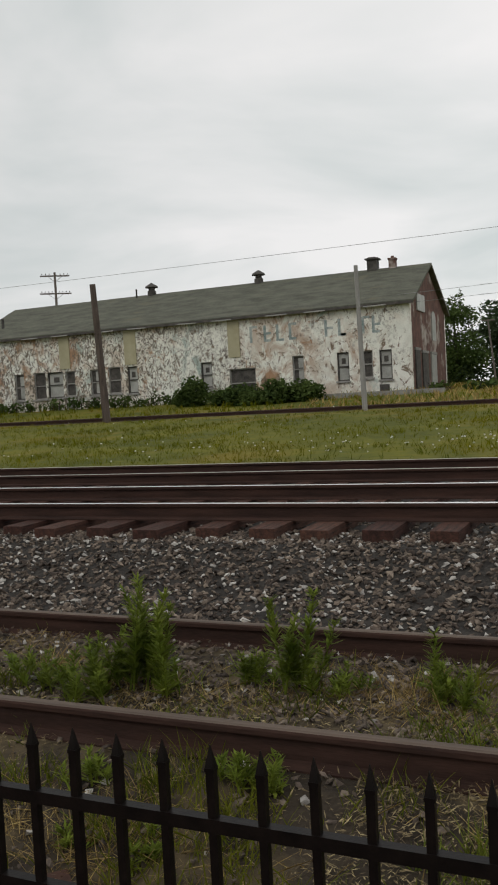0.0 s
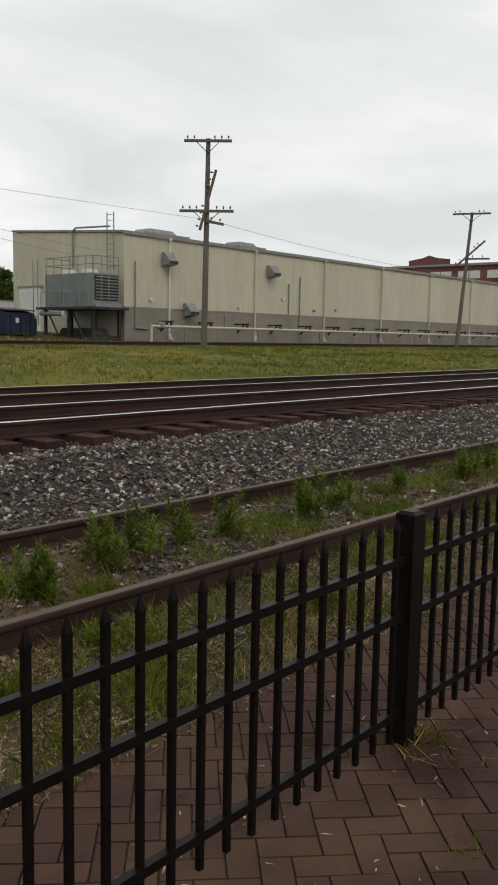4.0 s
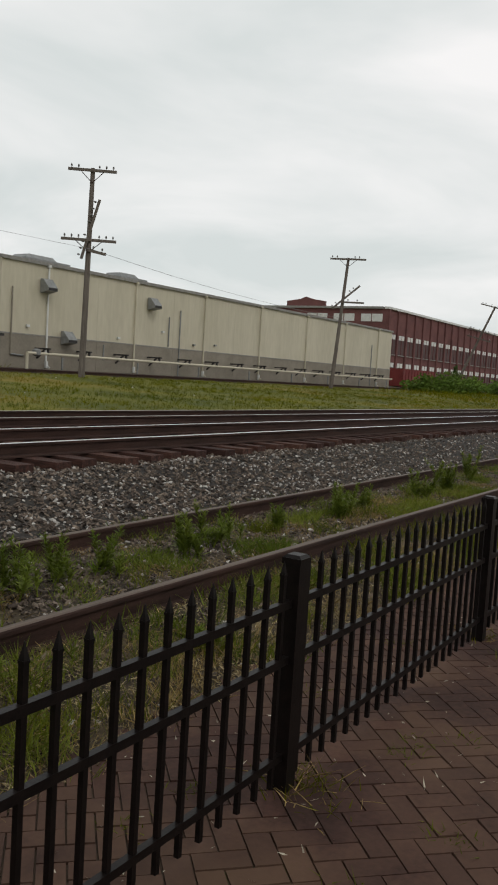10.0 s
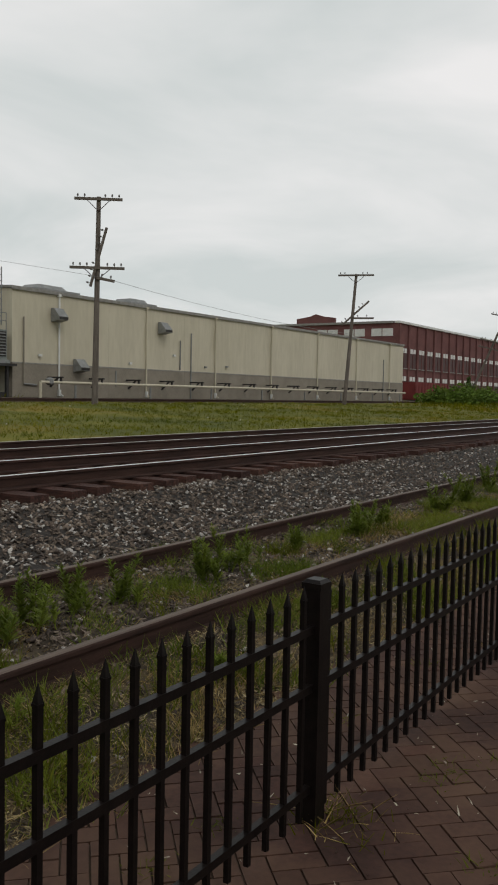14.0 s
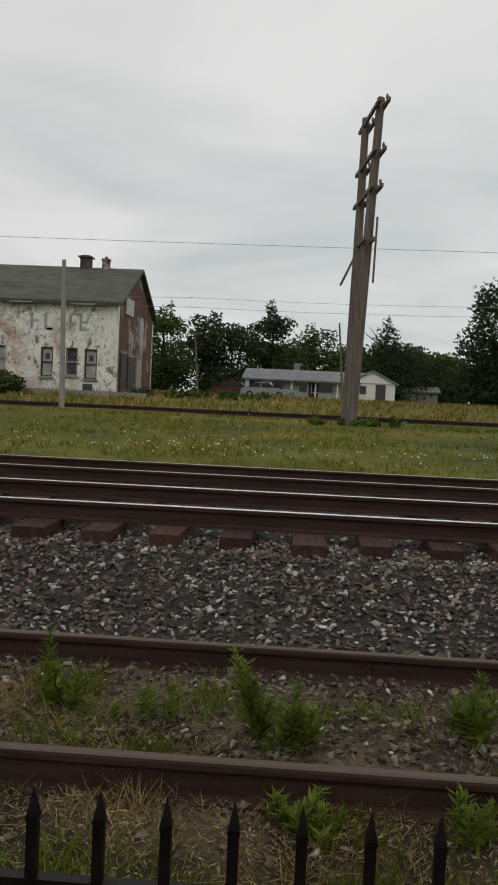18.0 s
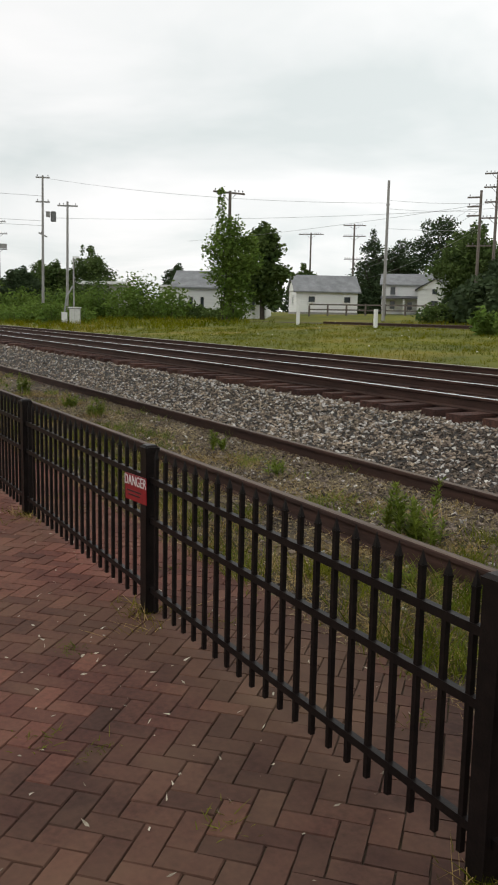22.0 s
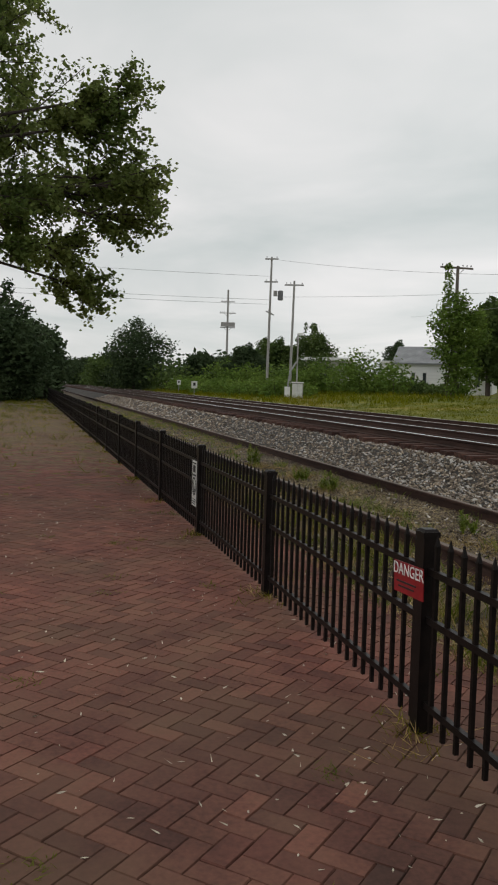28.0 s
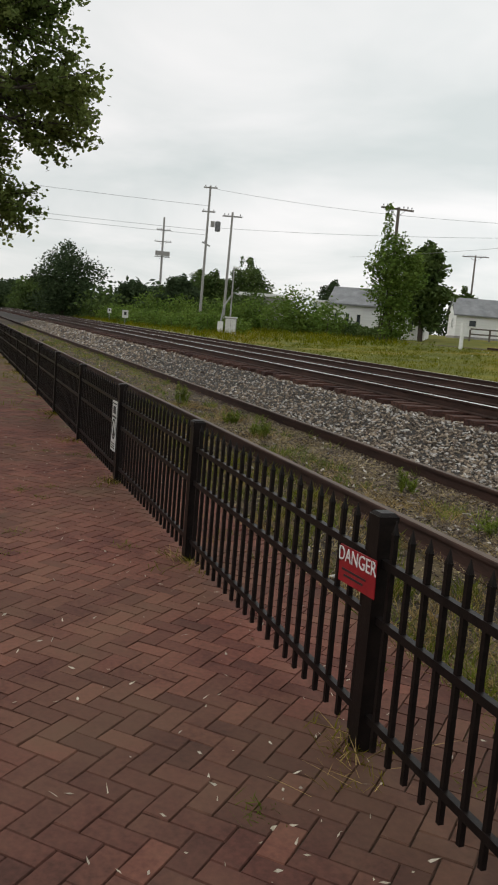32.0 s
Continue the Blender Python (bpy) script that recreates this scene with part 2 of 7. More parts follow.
LAWN = mat("patchy_lawn", (0.060, 0.078, 0.004), (0.150, 0.150, 0.010), 0.5, 0.95, 0.8, fine=9, depth=0.03, spots=((0.34, 0.255, 0.048, 0.10), 0.50, 0.34))
LAWN_STRAW = sheer(mat("lawn_straw_blades", (0.26, 0.190, 0.022), (0.48, 0.355, 0.065), 0.8, 0.8, 0.0, fine=8, island=0.3), 0.25)
TUFT = sheer(mat("tuft_grass_blades", (0.055, 0.085, 0.006), (0.200, 0.205, 0.022), 1.1, 0.7, 0.0, fine=8, island=0.25), 0.4)
WEED = leaf_mat("weed_leaf", (0.085, 0.130, 0.015), (0.235, 0.265, 0.042))
LEAF = sheer(mat("tree_leaf", (0.036, 0.062, 0.018), (0.105, 0.146, 0.040), 0.5, 0.7, 0.0, fine=3.0, island=0.25), 0.3)
LEAF_DARK = sheer(mat("far_tree_leaf", (0.026, 0.044, 0.020), (0.070, 0.098, 0.044), 0.5, 0.7, 0.0, fine=3.0, island=0.22), 0.3)
LEAF_MAPLE = sheer(mat("maple_leaf", (0.075, 0.115, 0.030), (0.22, 0.25, 0.075), 0.6, 0.55, 0.0, fine=5.0, island=0.35), 0.55)
LEAF_BRUSH = leaf_mat("brush_leaf", (0.06, 0.11, 0.018), (0.16, 0.225, 0.045))
BARK = mat("bark", (0.03, 0.024, 0.02), (0.075, 0.06, 0.05), 6, 0.95, 0.8, fine=40, stretch=(3, 3, 0.6))
POLEWOOD = mat("weathered_pole", (0.085, 0.07, 0.06), (0.20, 0.17, 0.148), 3, 0.9, 0.5, fine=60, stretch=(5, 5, 0.4))
OLDPOLE = mat("old_dark_pole", (0.05, 0.038, 0.032), (0.13, 0.10, 0.085), 3, 0.9, 0.5, fine=60, stretch=(5, 5, 0.4))
GREYPOLE = mat("grey_pole", (0.22, 0.21, 0.20), (0.34, 0.33, 0.315), 3, 0.8, 0.3, fine=40, stretch=(4, 4, 0.5))
WIRE = mat("wire", (0.22, 0.22, 0.225), (0.30, 0.30, 0.305), 5, 0.6, 0.0)
PORCELAIN = mat("insulator", (0.10, 0.09, 0.09), (0.2, 0.19, 0.18), 20, 0.3, 0.0)

# ---- building tools ----


class Mesh:
    """Gathers faces for one mesh; each face carries the number of its material."""

    def __init__(self):
        self.v, self.f, self.m = [], [], []

    def add(self, verts, faces, k=0):
        n = len(self.v)
        self.v.extend(verts)
        self.f.extend([tuple(n + i for i in f) for f in faces])
        self.m.extend([k] * len(faces))
        return self

    def box(self, c, s, k=0, rz=0.0, ry=0.0, rx=0.0, taper=1.0):
        r = Euler((radians(rx), radians(ry), radians(rz))).to_matrix()
        vs = []
        for dz in (-1, 1):
            t = 1.0 if dz < 0 else taper
            for dx, dy in ((-1, -1), (1, -1), (1, 1), (-1, 1)):
                vs.append(tuple(Vector(c) + r @ Vector((dx * s[0] / 2 * t, dy * s[1] / 2 * t, dz * s[2] / 2))))
        return self.add(vs, [(3, 2, 1, 0), (4, 5, 6, 7), (0, 1, 5, 4), (1, 2, 6, 5), (2, 3, 7, 6), (3, 0, 4, 7)], k)

    def rod(self, a, b, r0, r1=None, n=8, k=0, caps=True):
        a, b = Vector(a), Vector(b)
        r1 = r0 if r1 is None else r1
        q = (b - a).to_track_quat("Z", "Y").to_matrix()
        vs = []
        for p, r in ((a, r0), (b, r1)):
            vs += [tuple(p + q @ Vector((r * math.cos(2 * math.pi * i / n), r * math.sin(2 * math.pi * i / n), 0))) for i in range(n)]
        fs = [(i, (i + 1) % n, n + (i + 1) % n, n + i) for i in range(n)]
        if caps:
            fs += [tuple(range(n - 1, -1, -1)), tuple(range(n, 2 * n))]
        return self.add(vs, fs, k)

    def tube(self, pts, r, n=5, k=0):
        """One unbroken tube through the points."""
        pts = [Vector(p) for p in pts]
        vs, fs = [], []
        for i, p in enumerate(pts):
            d = pts[min(i + 1, len(pts) - 1)] - pts[max(i - 1, 0)]
            q = d.to_track_quat("Z", "Y").to_matrix()
            vs += [tuple(p + q @ Vector((r * math.cos(2 * math.pi * j / n), r * math.sin(2 * math.pi * j / n), 0))) for j in range(n)]
        for i in range(len(pts) - 1):
            fs += [(i * n + j, i * n + (j + 1) % n, (i + 1) * n + (j + 1) % n, (i + 1) * n + j) for j in range(n)]
        fs += [tuple(range(n - 1, -1, -1)), tuple(range((len(pts) - 1) * n, len(pts) * n))]
        return self.add(vs, fs, k)

    def line(self, pts, r, n=6, k=0):
        for a, b in zip(pts, pts[1:]):
            self.rod(a, b, r, r, n, k)
        return self

    def lathe(self, c, rows, n=12, k=0):
        """rows of radius and height over c."""
        vs, fs = [], []
        for r, h in rows:
            vs += [(c[0] + r * math.cos(2 * math.pi * i / n), c[1] + r * math.sin(2 * math.pi * i / n), c[2] + h) for i in range(n)]
        for j in range(len(rows) - 1):
            fs += [(j * n + i, j * n + (i + 1) % n, (j + 1) * n + (i + 1) % n, (j + 1) * n + i) for i in range(n)]
        fs += [tuple(range(n - 1, -1, -1)), tuple(range((len(rows) - 1) * n, len(rows) * n))]
        return self.add(vs, fs, k)

    def prism(self, profile, a, b, k=0, axis="x"):
        """A closed outline (u, z) swept along x from a to b, or along y."""
        n = len(profile)
        if axis == "x":
            vs = [(a, u, z) for u, z in profile] + [(b, u, z) for u, z in profile]
        else:
            vs = [(u, a, z) for u, z in profile] + [(u, b, z) for u, z in profile]
        fs = [(i, (i + 1) % n, n + (i + 1) % n, n + i) for i in range(n)]
        fs += [tuple(range(n - 1, -1, -1)), tuple(range(n, 2 * n))]
        return self.add(vs, fs, k)

    def data(self, name, *mats, smooth=False):
        me = bpy.data.meshes.new(name)
        me.from_pydata(self.v, [], self.f)
        for m in mats:
            me.materials.append(m)
        if len(mats) > 1:
            me.polygons.foreach_set("material_index", self.m)
        if smooth:
            me.polygons.foreach_set("use_smooth", [True] * len(me.polygons))
        me.update()
        return me


def part(name, mesh, mats, parent=None, label="", m=None, smooth=False):
    """One mesh object, under a thing or a part."""
    mats = mats if isinstance(mats, (list, tuple)) else [mats]
    ob = new(name, mesh.data(name, *mats, smooth=smooth) if isinstance(mesh, Mesh) else mesh)
    if parent is not None:
        ob.parent = parent
    if m is not None:
        ob.matrix_basis = m
    if label:
        tagged(ob, label)
    return ob


def thing(name, label, category, at=(0, 0, 0), rz=0.0, group="", kind=""):
    ob = new(name)
    ob.empty_display_size = 0.2
    ob.matrix_basis = pose(*at, 0, 0, rz)
    return tagged(ob, label, category, group, kind)


def smooth01(a, b, x):
    t = min(1.0, max(0.0, (x - a) / (b - a)))
    return t * t * (3 - 2 * t)


PROFILE = [(-400, 0.3), (-60, 0.2), (-12, 0.06), (-4.0, 0.0), (2.75, -0.01), (3.15, 0.06), (3.4, 0.11), (5.5, 0.12), (6.0, 0.22), (6.7, 0.46), (9.8, 0.47), (10.4, 0.43),
           (13.6, 0.42), (14.6, 0.40), (15.2, 0.45), (22, 0.74), (27.5, 1.05), (30.5, 1.10), (33, 1.12), (38, 1.2), (46, 1.70), (60, 1.9), (100, 2.2), (500, 2.4), (4000, 2.4)]


def ground_z(x, y):
    for (a, za), (b, zb) in zip(PROFILE, PROFILE[1:]):
        if a <= y <= b:
            return za + (zb - za) * (y - a) / (b - a)
    return PROFILE[-1][1] if y > 0 else PROFILE[0][1]

# ---- the ground ----


def build_ground():
    xs = [-3000, -800, -400, -250, -180, -140, -110, -90, -75, -60] + [-50 + 2.5 * i for i in range(41)] + [60, 75, 90, 110, 140, 180, 250, 400, 800, 3000]
    ys = sorted({p[0] for p in PROFILE if p[0] > -400} | {-3000, -400, -200, -100, -30, -20, -8, -6, -3.2, -2.4, -0.85, 0, 4, 4.5, 7.5, 8.5, 11.5, 12.5, 17, 19, 24, 35, 42, 50, 70, 85, 130, 200})
    rnd = random.Random(3)
    g = Mesh()
    verts = []
    for y in ys:
        for x in xs:
            j = 0.0
            if y > 16 and abs(x) < 200:
                j = 0.06 * (rnd.random() - 0.5)
            verts.append((x, y, ground_z(x, y) + j))
    n = len(xs)
    kinds = []
    faces = []
    for r in range(len(ys) - 1):
        mid = (ys[r] + ys[r + 1]) / 2
        for c in range(n - 1):
            faces.append((r * n + c, r * n + c + 1, (r + 1) * n + c + 1, (r + 1) * n + c))
            xm = (xs[c] + xs[c + 1]) / 2
            if mid < -2.0:
                k = 0
            elif mid < 2.75:
                k = 1 if -75 < xm < 90 else 0
            elif mid < 5.6:
                k = 2
            elif mid < 14.7:
                k = 3
            elif 29.6 < mid < 33.5:
                k = 2
            elif 33.4 < mid < 46 and xm > 24:
                k = 2
            else:
                k = 0
            kinds.append(k)
    g.v, g.f, g.m = verts, faces, kinds
    ob = part("ground", g, [GRASSBED, SAND, DIRT, BALLAST])
    tagged(ob, "open ground of grass, cinders and track ballast", "ground", kind="structure")
    return ob


build_ground()

# ---- tracks ----
RAIL_H = 0.16
RAIL_OUT = [(-0.07, 0), (0.07, 0), (0.07, 0.012), (0.012, 0.03), (0.012, 0.118), (0.035, 0.125), (0.036, 0.146), (0.031, 0.1555), (0.016, 0.16), (-0.016, 0.16), (-0.031, 0.1555), (-0.036, 0.146), (-0.035, 0.125), (-0.012, 0.118), (-0.012, 0.03), (-0.07, 0.012)]


def rail_mesh(name, x0, x1, top):
    r = Mesh()
    n = len(RAIL_OUT)
    r.v = [(x0, u, z) for u, z in RAIL_OUT] + [(x1, u, z) for u, z in RAIL_OUT]
    for i in range(n):
        r.f.append((i, (i + 1) % n, n + (i + 1) % n, n + i))
        r.m.append(1 if 7 <= i <= 9 else 0)
    r.f += [tuple(range(n - 1, -1, -1)), tuple(range(n, 2 * n))]
    r.m += [0, 0]
    return r.data(name, RUST, top)


def track(name, label, y0, ztop, x0, x1, top, tie_x=(-50, 50), tie_z=None, step=0.53, cut=40.0):
    th = thing(name, label, "railway track", kind="structure")
    for y in (y0, y0 + 1.505):
        for a in np.arange(x0, x1, cut):
            part("rail", rail_mesh("rail", a, min(a + cut, x1), top), [], th, m=pose(0, y, ztop - RAIL_H))
    if tie_z is None:
        return th
    rnd = random.Random(int(y0 * 100))
    shapes = []
    for i in range(4):
        t = Mesh()
        t.box((0, 0, 0), (0.225 + 0.01 * i, 2.55 + 0.04 * i, 0.18))
        shapes.append(t.data("tie", TIE))
    plate = Mesh().box((0, 0, 0.006), (0.18, 0.34, 0.014)).data("tie_plate", RUST)
    spike = Mesh().box((0, 0, 0.012), (0.03, 0.03, 0.03)).data("spike", RUST)
    far = Mesh()
    x, count = x0, 0
    while x < x1:
        jx, jy, rz = x + rnd.uniform(-0.04, 0.04), y0 + 0.75 + rnd.uniform(-0.08, 0.08), rnd.uniform(-1.6, 1.6)
        jz = tie_z - 0.09 + rnd.uniform(-0.008, 0.006)
        if tie_x[0] < x < tie_x[1] and count < 290:
            ob = part("tie", shapes[count % 4], [], th, m=pose(jx, jy, jz, 0, 0, rz))
            count += 1
        elif abs(x) < 160:
            far.box((jx, jy, jz), (0.23, 2.6, 0.18), rz=rz)
        x += step
    if far.v:
        tagged(part("far_ties", far, TIE_FAR, th), kind="stuff")
    return th


SIDING_Y, SIDING_Z = 3.614, 0.268
MAIN_Y, MAIN_Z = 7.458, 0.716
SECOND_Y, SECOND_Z = 11.216, 0.665
track("main_track", "main railway track with shiny rails on dark timber ties", MAIN_Y, MAIN_Z, -280, 280, RAILTOP, (-48, 52), MAIN_Z - RAIL_H)
track("second_track", "second railway track with shiny rails in ballast", SECOND_Y, SECOND_Z, -280, 280, RAILTOP_SECOND, (-30, 30), SECOND_Z - RAIL_H)
track("siding_track", "rusty unused siding track among weeds", SIDING_Y, SIDING_Z, -200, 200, RAILTOP_DULL)
track("far_spur_track", "rusty spur track beyond the grass strip", 31.0, 1.26, -45, 120, RAILTOP_DULL)

# ---- ballast stones ----


def stone_shape(rnd):
    """A broken stone: a squashed, cut octahedron-like body."""
    vs = []
    flat = rnd.uniform(0.45, 0.8)
    for z, n, r in ((-0.6, 3, 0.85), (0.15, 3, 1.0), (0.75, 1, 0.4)):
        a0 = rnd.random() * 6.28
        for i in range(n):
            a = a0 + 2 * math.pi * i / n
            q = r * rnd.uniform(0.75, 1.2)
            vs.append((q * math.cos(a) * 1.2, q * math.sin(a) * 0.75, z * rnd.uniform(0.7, 1.2) * flat))
    pts = np.array(vs)
    bm = bmesh.new()
    for v in vs:
        bm.verts.new(v)
    bmesh.ops.convex_hull(bm, input=bm.verts)
    bm.verts.ensure_lookup_table()
    loose = [v for v in bm.verts if not v.link_faces]
    for v in loose:
        bm.verts.remove(v)
    bm.verts.index_update()
    out = np.array([v.co[:] for v in bm.verts]), [tuple(v.index for v in f.verts) for f in bm.faces]
    bm.free()
    return out


def scatter_stones(name, label, spots, sizes, seed, mats, pale=0.08):
    """spots: rows of x, y, z; sizes: a range of radii."""
    rnd = random.Random(seed)
    shapes = [stone_shape(rnd) for _ in range(14)]
    allv, allf, allm, base = [], [], [], 0
    for x, y, z in spots:
        sv, sf = rnd.choice(shapes)
        s = rnd.uniform(*sizes) * (1.0 if rnd.random() < 0.85 else 1.35)
        r = np.array(Euler((rnd.uniform(-0.7, 0.7), rnd.uniform(-0.7, 0.7), rnd.uniform(0, 6.28))).to_matrix())
        allv.append(sv @ r.T * s + (x, y, z))
        allf += [tuple(base + i for i in f) for f in sf]
        allm += [1 if rnd.random() < pale else 0] * len(sf)
        base += len(sv)
    me = bpy.data.meshes.new(name)
    me.from_pydata(np.concatenate(allv).tolist(), [], allf)
    for m in mats:
        me.materials.append(m)
    me.polygons.foreach_set("material_index", allm)
    ob = new(name, me)
    return tagged(ob, label, "ballast", kind="stuff")


def stone_spots(x0, x1, y0, y1, density, seed, lift=0.0, keep=None):
    rnd = random.Random(seed)
    out = []
    for _ in range(int((x1 - x0) * (y1 - y0) * density)):
        x, y = rnd.uniform(x0, x1), rnd.uniform(y0, y1)
        if keep and rnd.random() > keep(x, y):
            continue
        out.append((x, y, ground_z(x, y) + lift + rnd.uniform(-0.005, 0.02)))
    return out


def thin_out(x, y):
    return 1.0 if abs(x) < 8 else max(0.22, 1.0 - (abs(x) - 8) / 14)


near_stones = stone_spots(-26, 26, 5.45, 7.3, 760, 11, keep=thin_out) + stone_spots(-14, 14, 7.2, 9.3, 160, 18)
# stones towards the west take the lightened copy in place of brighter light
west_rnd = random.Random(19)
west_stones = [p for p in near_stones if smooth01(-4.5, -8.5, p[0]) > west_rnd.random()]
kept_west = set(west_stones)
scatter_stones("track_ballast", "grey crushed stone ballast with a few pale stones", [p for p in near_stones if p not in kept_west], (0.012, 0.031), 5, [STONE, STONE_PALE], 0.14)
scatter_stones("dusty_track_ballast", "warm grey crushed stone ballast with brighter light in its colour", west_stones, (0.012, 0.034), 8, [STONE_BRIGHT, STONE_PALE], 0.24)
scatter_stones("far_track_ballast", "grey crushed stone ballast further along the track", stone_spots(-70, -26, 5.4, 7.2, 55, 12) + stone_spots(26, 70, 5.4, 7.2, 55, 13) + stone_spots(-20, 20, 13.0, 14.6, 40, 14), (0.035, 0.06), 6, [STONE_BRIGHT, STONE_PALE], 0.14)
scatter_stones("siding_gravel", "loose gravel between the siding rails", stone_spots(-16, 16, 3.72, 5.45, 620, 15, keep=thin_out) + stone_spots(-40, -16, 3.8, 5.4, 60, 17) + stone_spots(-12, 12, 2.75, 3.55, 90, 16), (0.011, 0.028), 7, [STONE, STONE_PALE], 0.05)

# ---- fence ----
FENCE_Y, POST_X, PANEL = 1.945, -1.525, 2.52
FENCE_RAILS = (0.745, 0.525, 0.14)


def post_x(k):
    return POST_X + k * PANEL


def build_fence():
    pm = Mesh()
    pm.box((0, 0, 0.447), (0.072, 0.072, 0.914))
    cap = Mesh()
    cap.box((0, 0, 0.908), (0.082, 0.082, 0.024))
    cap.box((0, 0, 0.926), (0.078, 0.078, 0.012), taper=0.72)
    post_data, cap_data = pm.data("post", BLACK), cap.data("post_cap", BLACK)
    pk = Mesh()
    pk.box((0, 0, 0.449), (0.019, 0.019, 0.828))
    pk.box((0, 0, 0.866), (0.022, 0.022, 0.008))
    pk.box((0, 0, 0.894), (0.020, 0.020, 0.048), taper=0.08)
    picket_data = pk.data("picket", BLACK)
    group = "sections of the black fence"
    for k in range(-46, 5):
        x = post_x(k)
        p = thing("fence_post", "black painted square steel fence post with flat cap", "fence post", (x, FENCE_Y, 0), group="posts of the black fence")
        part("post", post_data, [], p)
        part("post_cap", cap_data, [], p)
        if k == 4:
            continue
        gap = post_x(k + 1) - x
        mid = x + gap / 2
        step = 0.1165
        if k >= -26:
            sec = thing("steel_fence", "section of black steel fence with spear-tipped pickets", "fence", (mid, FENCE_Y, 0), group=group)
            rail_data = Mesh().box((0, 0, 0), (gap - 0.072, 0.026, 0.030)).data("fence_rail", BLACK)
            for z in FENCE_RAILS:
                part("fence_rail", rail_data, [], sec, m=pose(0, 0, z))
            for i in range(21):
                part("picket", picket_data, [], sec, m=pose((i - 10) * step, 0, 0))
        else:
            far = Mesh()
            for z in FENCE_RAILS:
                far.box((0, 0, z), (gap - 0.072, 0.027, 0.032))
            for i in range(21):
                far.box(((i - 10) * step, 0, 0.46), (0.020, 0.020, 0.87))
            ob = part("steel_fence", far, BLACK, m=pose(mid, FENCE_Y, 0))
            tagged(ob, "section of black steel fence far along the path", "fence", group)


build_fence()

# ---- brick paving: herringbone ----


def herringbone(x0, x1, y0, y1, l=0.2, turn=45.0):
    """Centres and turns of bricks of l by l/2 laid in a herringbone."""
    w = l / 2
    out = []
    c, s = math.cos(radians(turn)), math.sin(radians(turn))
    span = int(max(x1 - x0, y1 - y0) / w * 1.5) + 8
    cx, cy = (x0 + x1) / 2, (y0 + y1) / 2
    for i in range(-span, span):
        for j in range(-span, span):
            k = (i - j) % 4
            if k == 0:
                u, v, a = (i + 1) * w, (j + 0.5) * w, 0
            elif k == 3:
                u, v, a = (i + 0.5) * w, (j + 0) * w + w, 90
            else:
                continue
            x, y = cx + c * u - s * v, cy + s * u + c * v
            if x0 < x < x1 and y0 < y < y1:
                out.append((x, y, a + turn))
    return out


def lawn_edge(x):
    """Where the lawn meets the bricks."""
    if x > -7.5:
        return -2.2
    wavy = -0.9 + 0.14 * noise.noise((x * 0.8, 3.0, 0)) + 0.10 * noise.noise((x * 3.1, 8.0, 0)) + 0.04 * noise.noise((x * 9.0, 5.0, 0))
    return wavy if x < -9.6 else wavy - 1.3 * (x + 9.6) / 2.1


def build_lawn():
    """The lawn beside the path, with a ragged front edge."""
    g = Mesh()
    xs = [-7.5 - 0.12 * i for i in range(330)]
    for x in xs:
        e = lawn_edge(x)
        g.v += [(x, e, 0.004), (x, e - 0.05, 0.016), (x, min(e - 0.1, -2.6), 0.014)]
    for i in range(len(xs) - 1):
        a = 3 * i
        g.f += [(a, a + 3, a + 4, a + 1), (a + 1, a + 4, a + 5, a + 2)]
        g.m += [0, 0]
    tagged(part("lawn", g, LAWN), "patchy green and straw-yellow lawn beside the brick path", "lawn", kind="structure")


build_lawn()


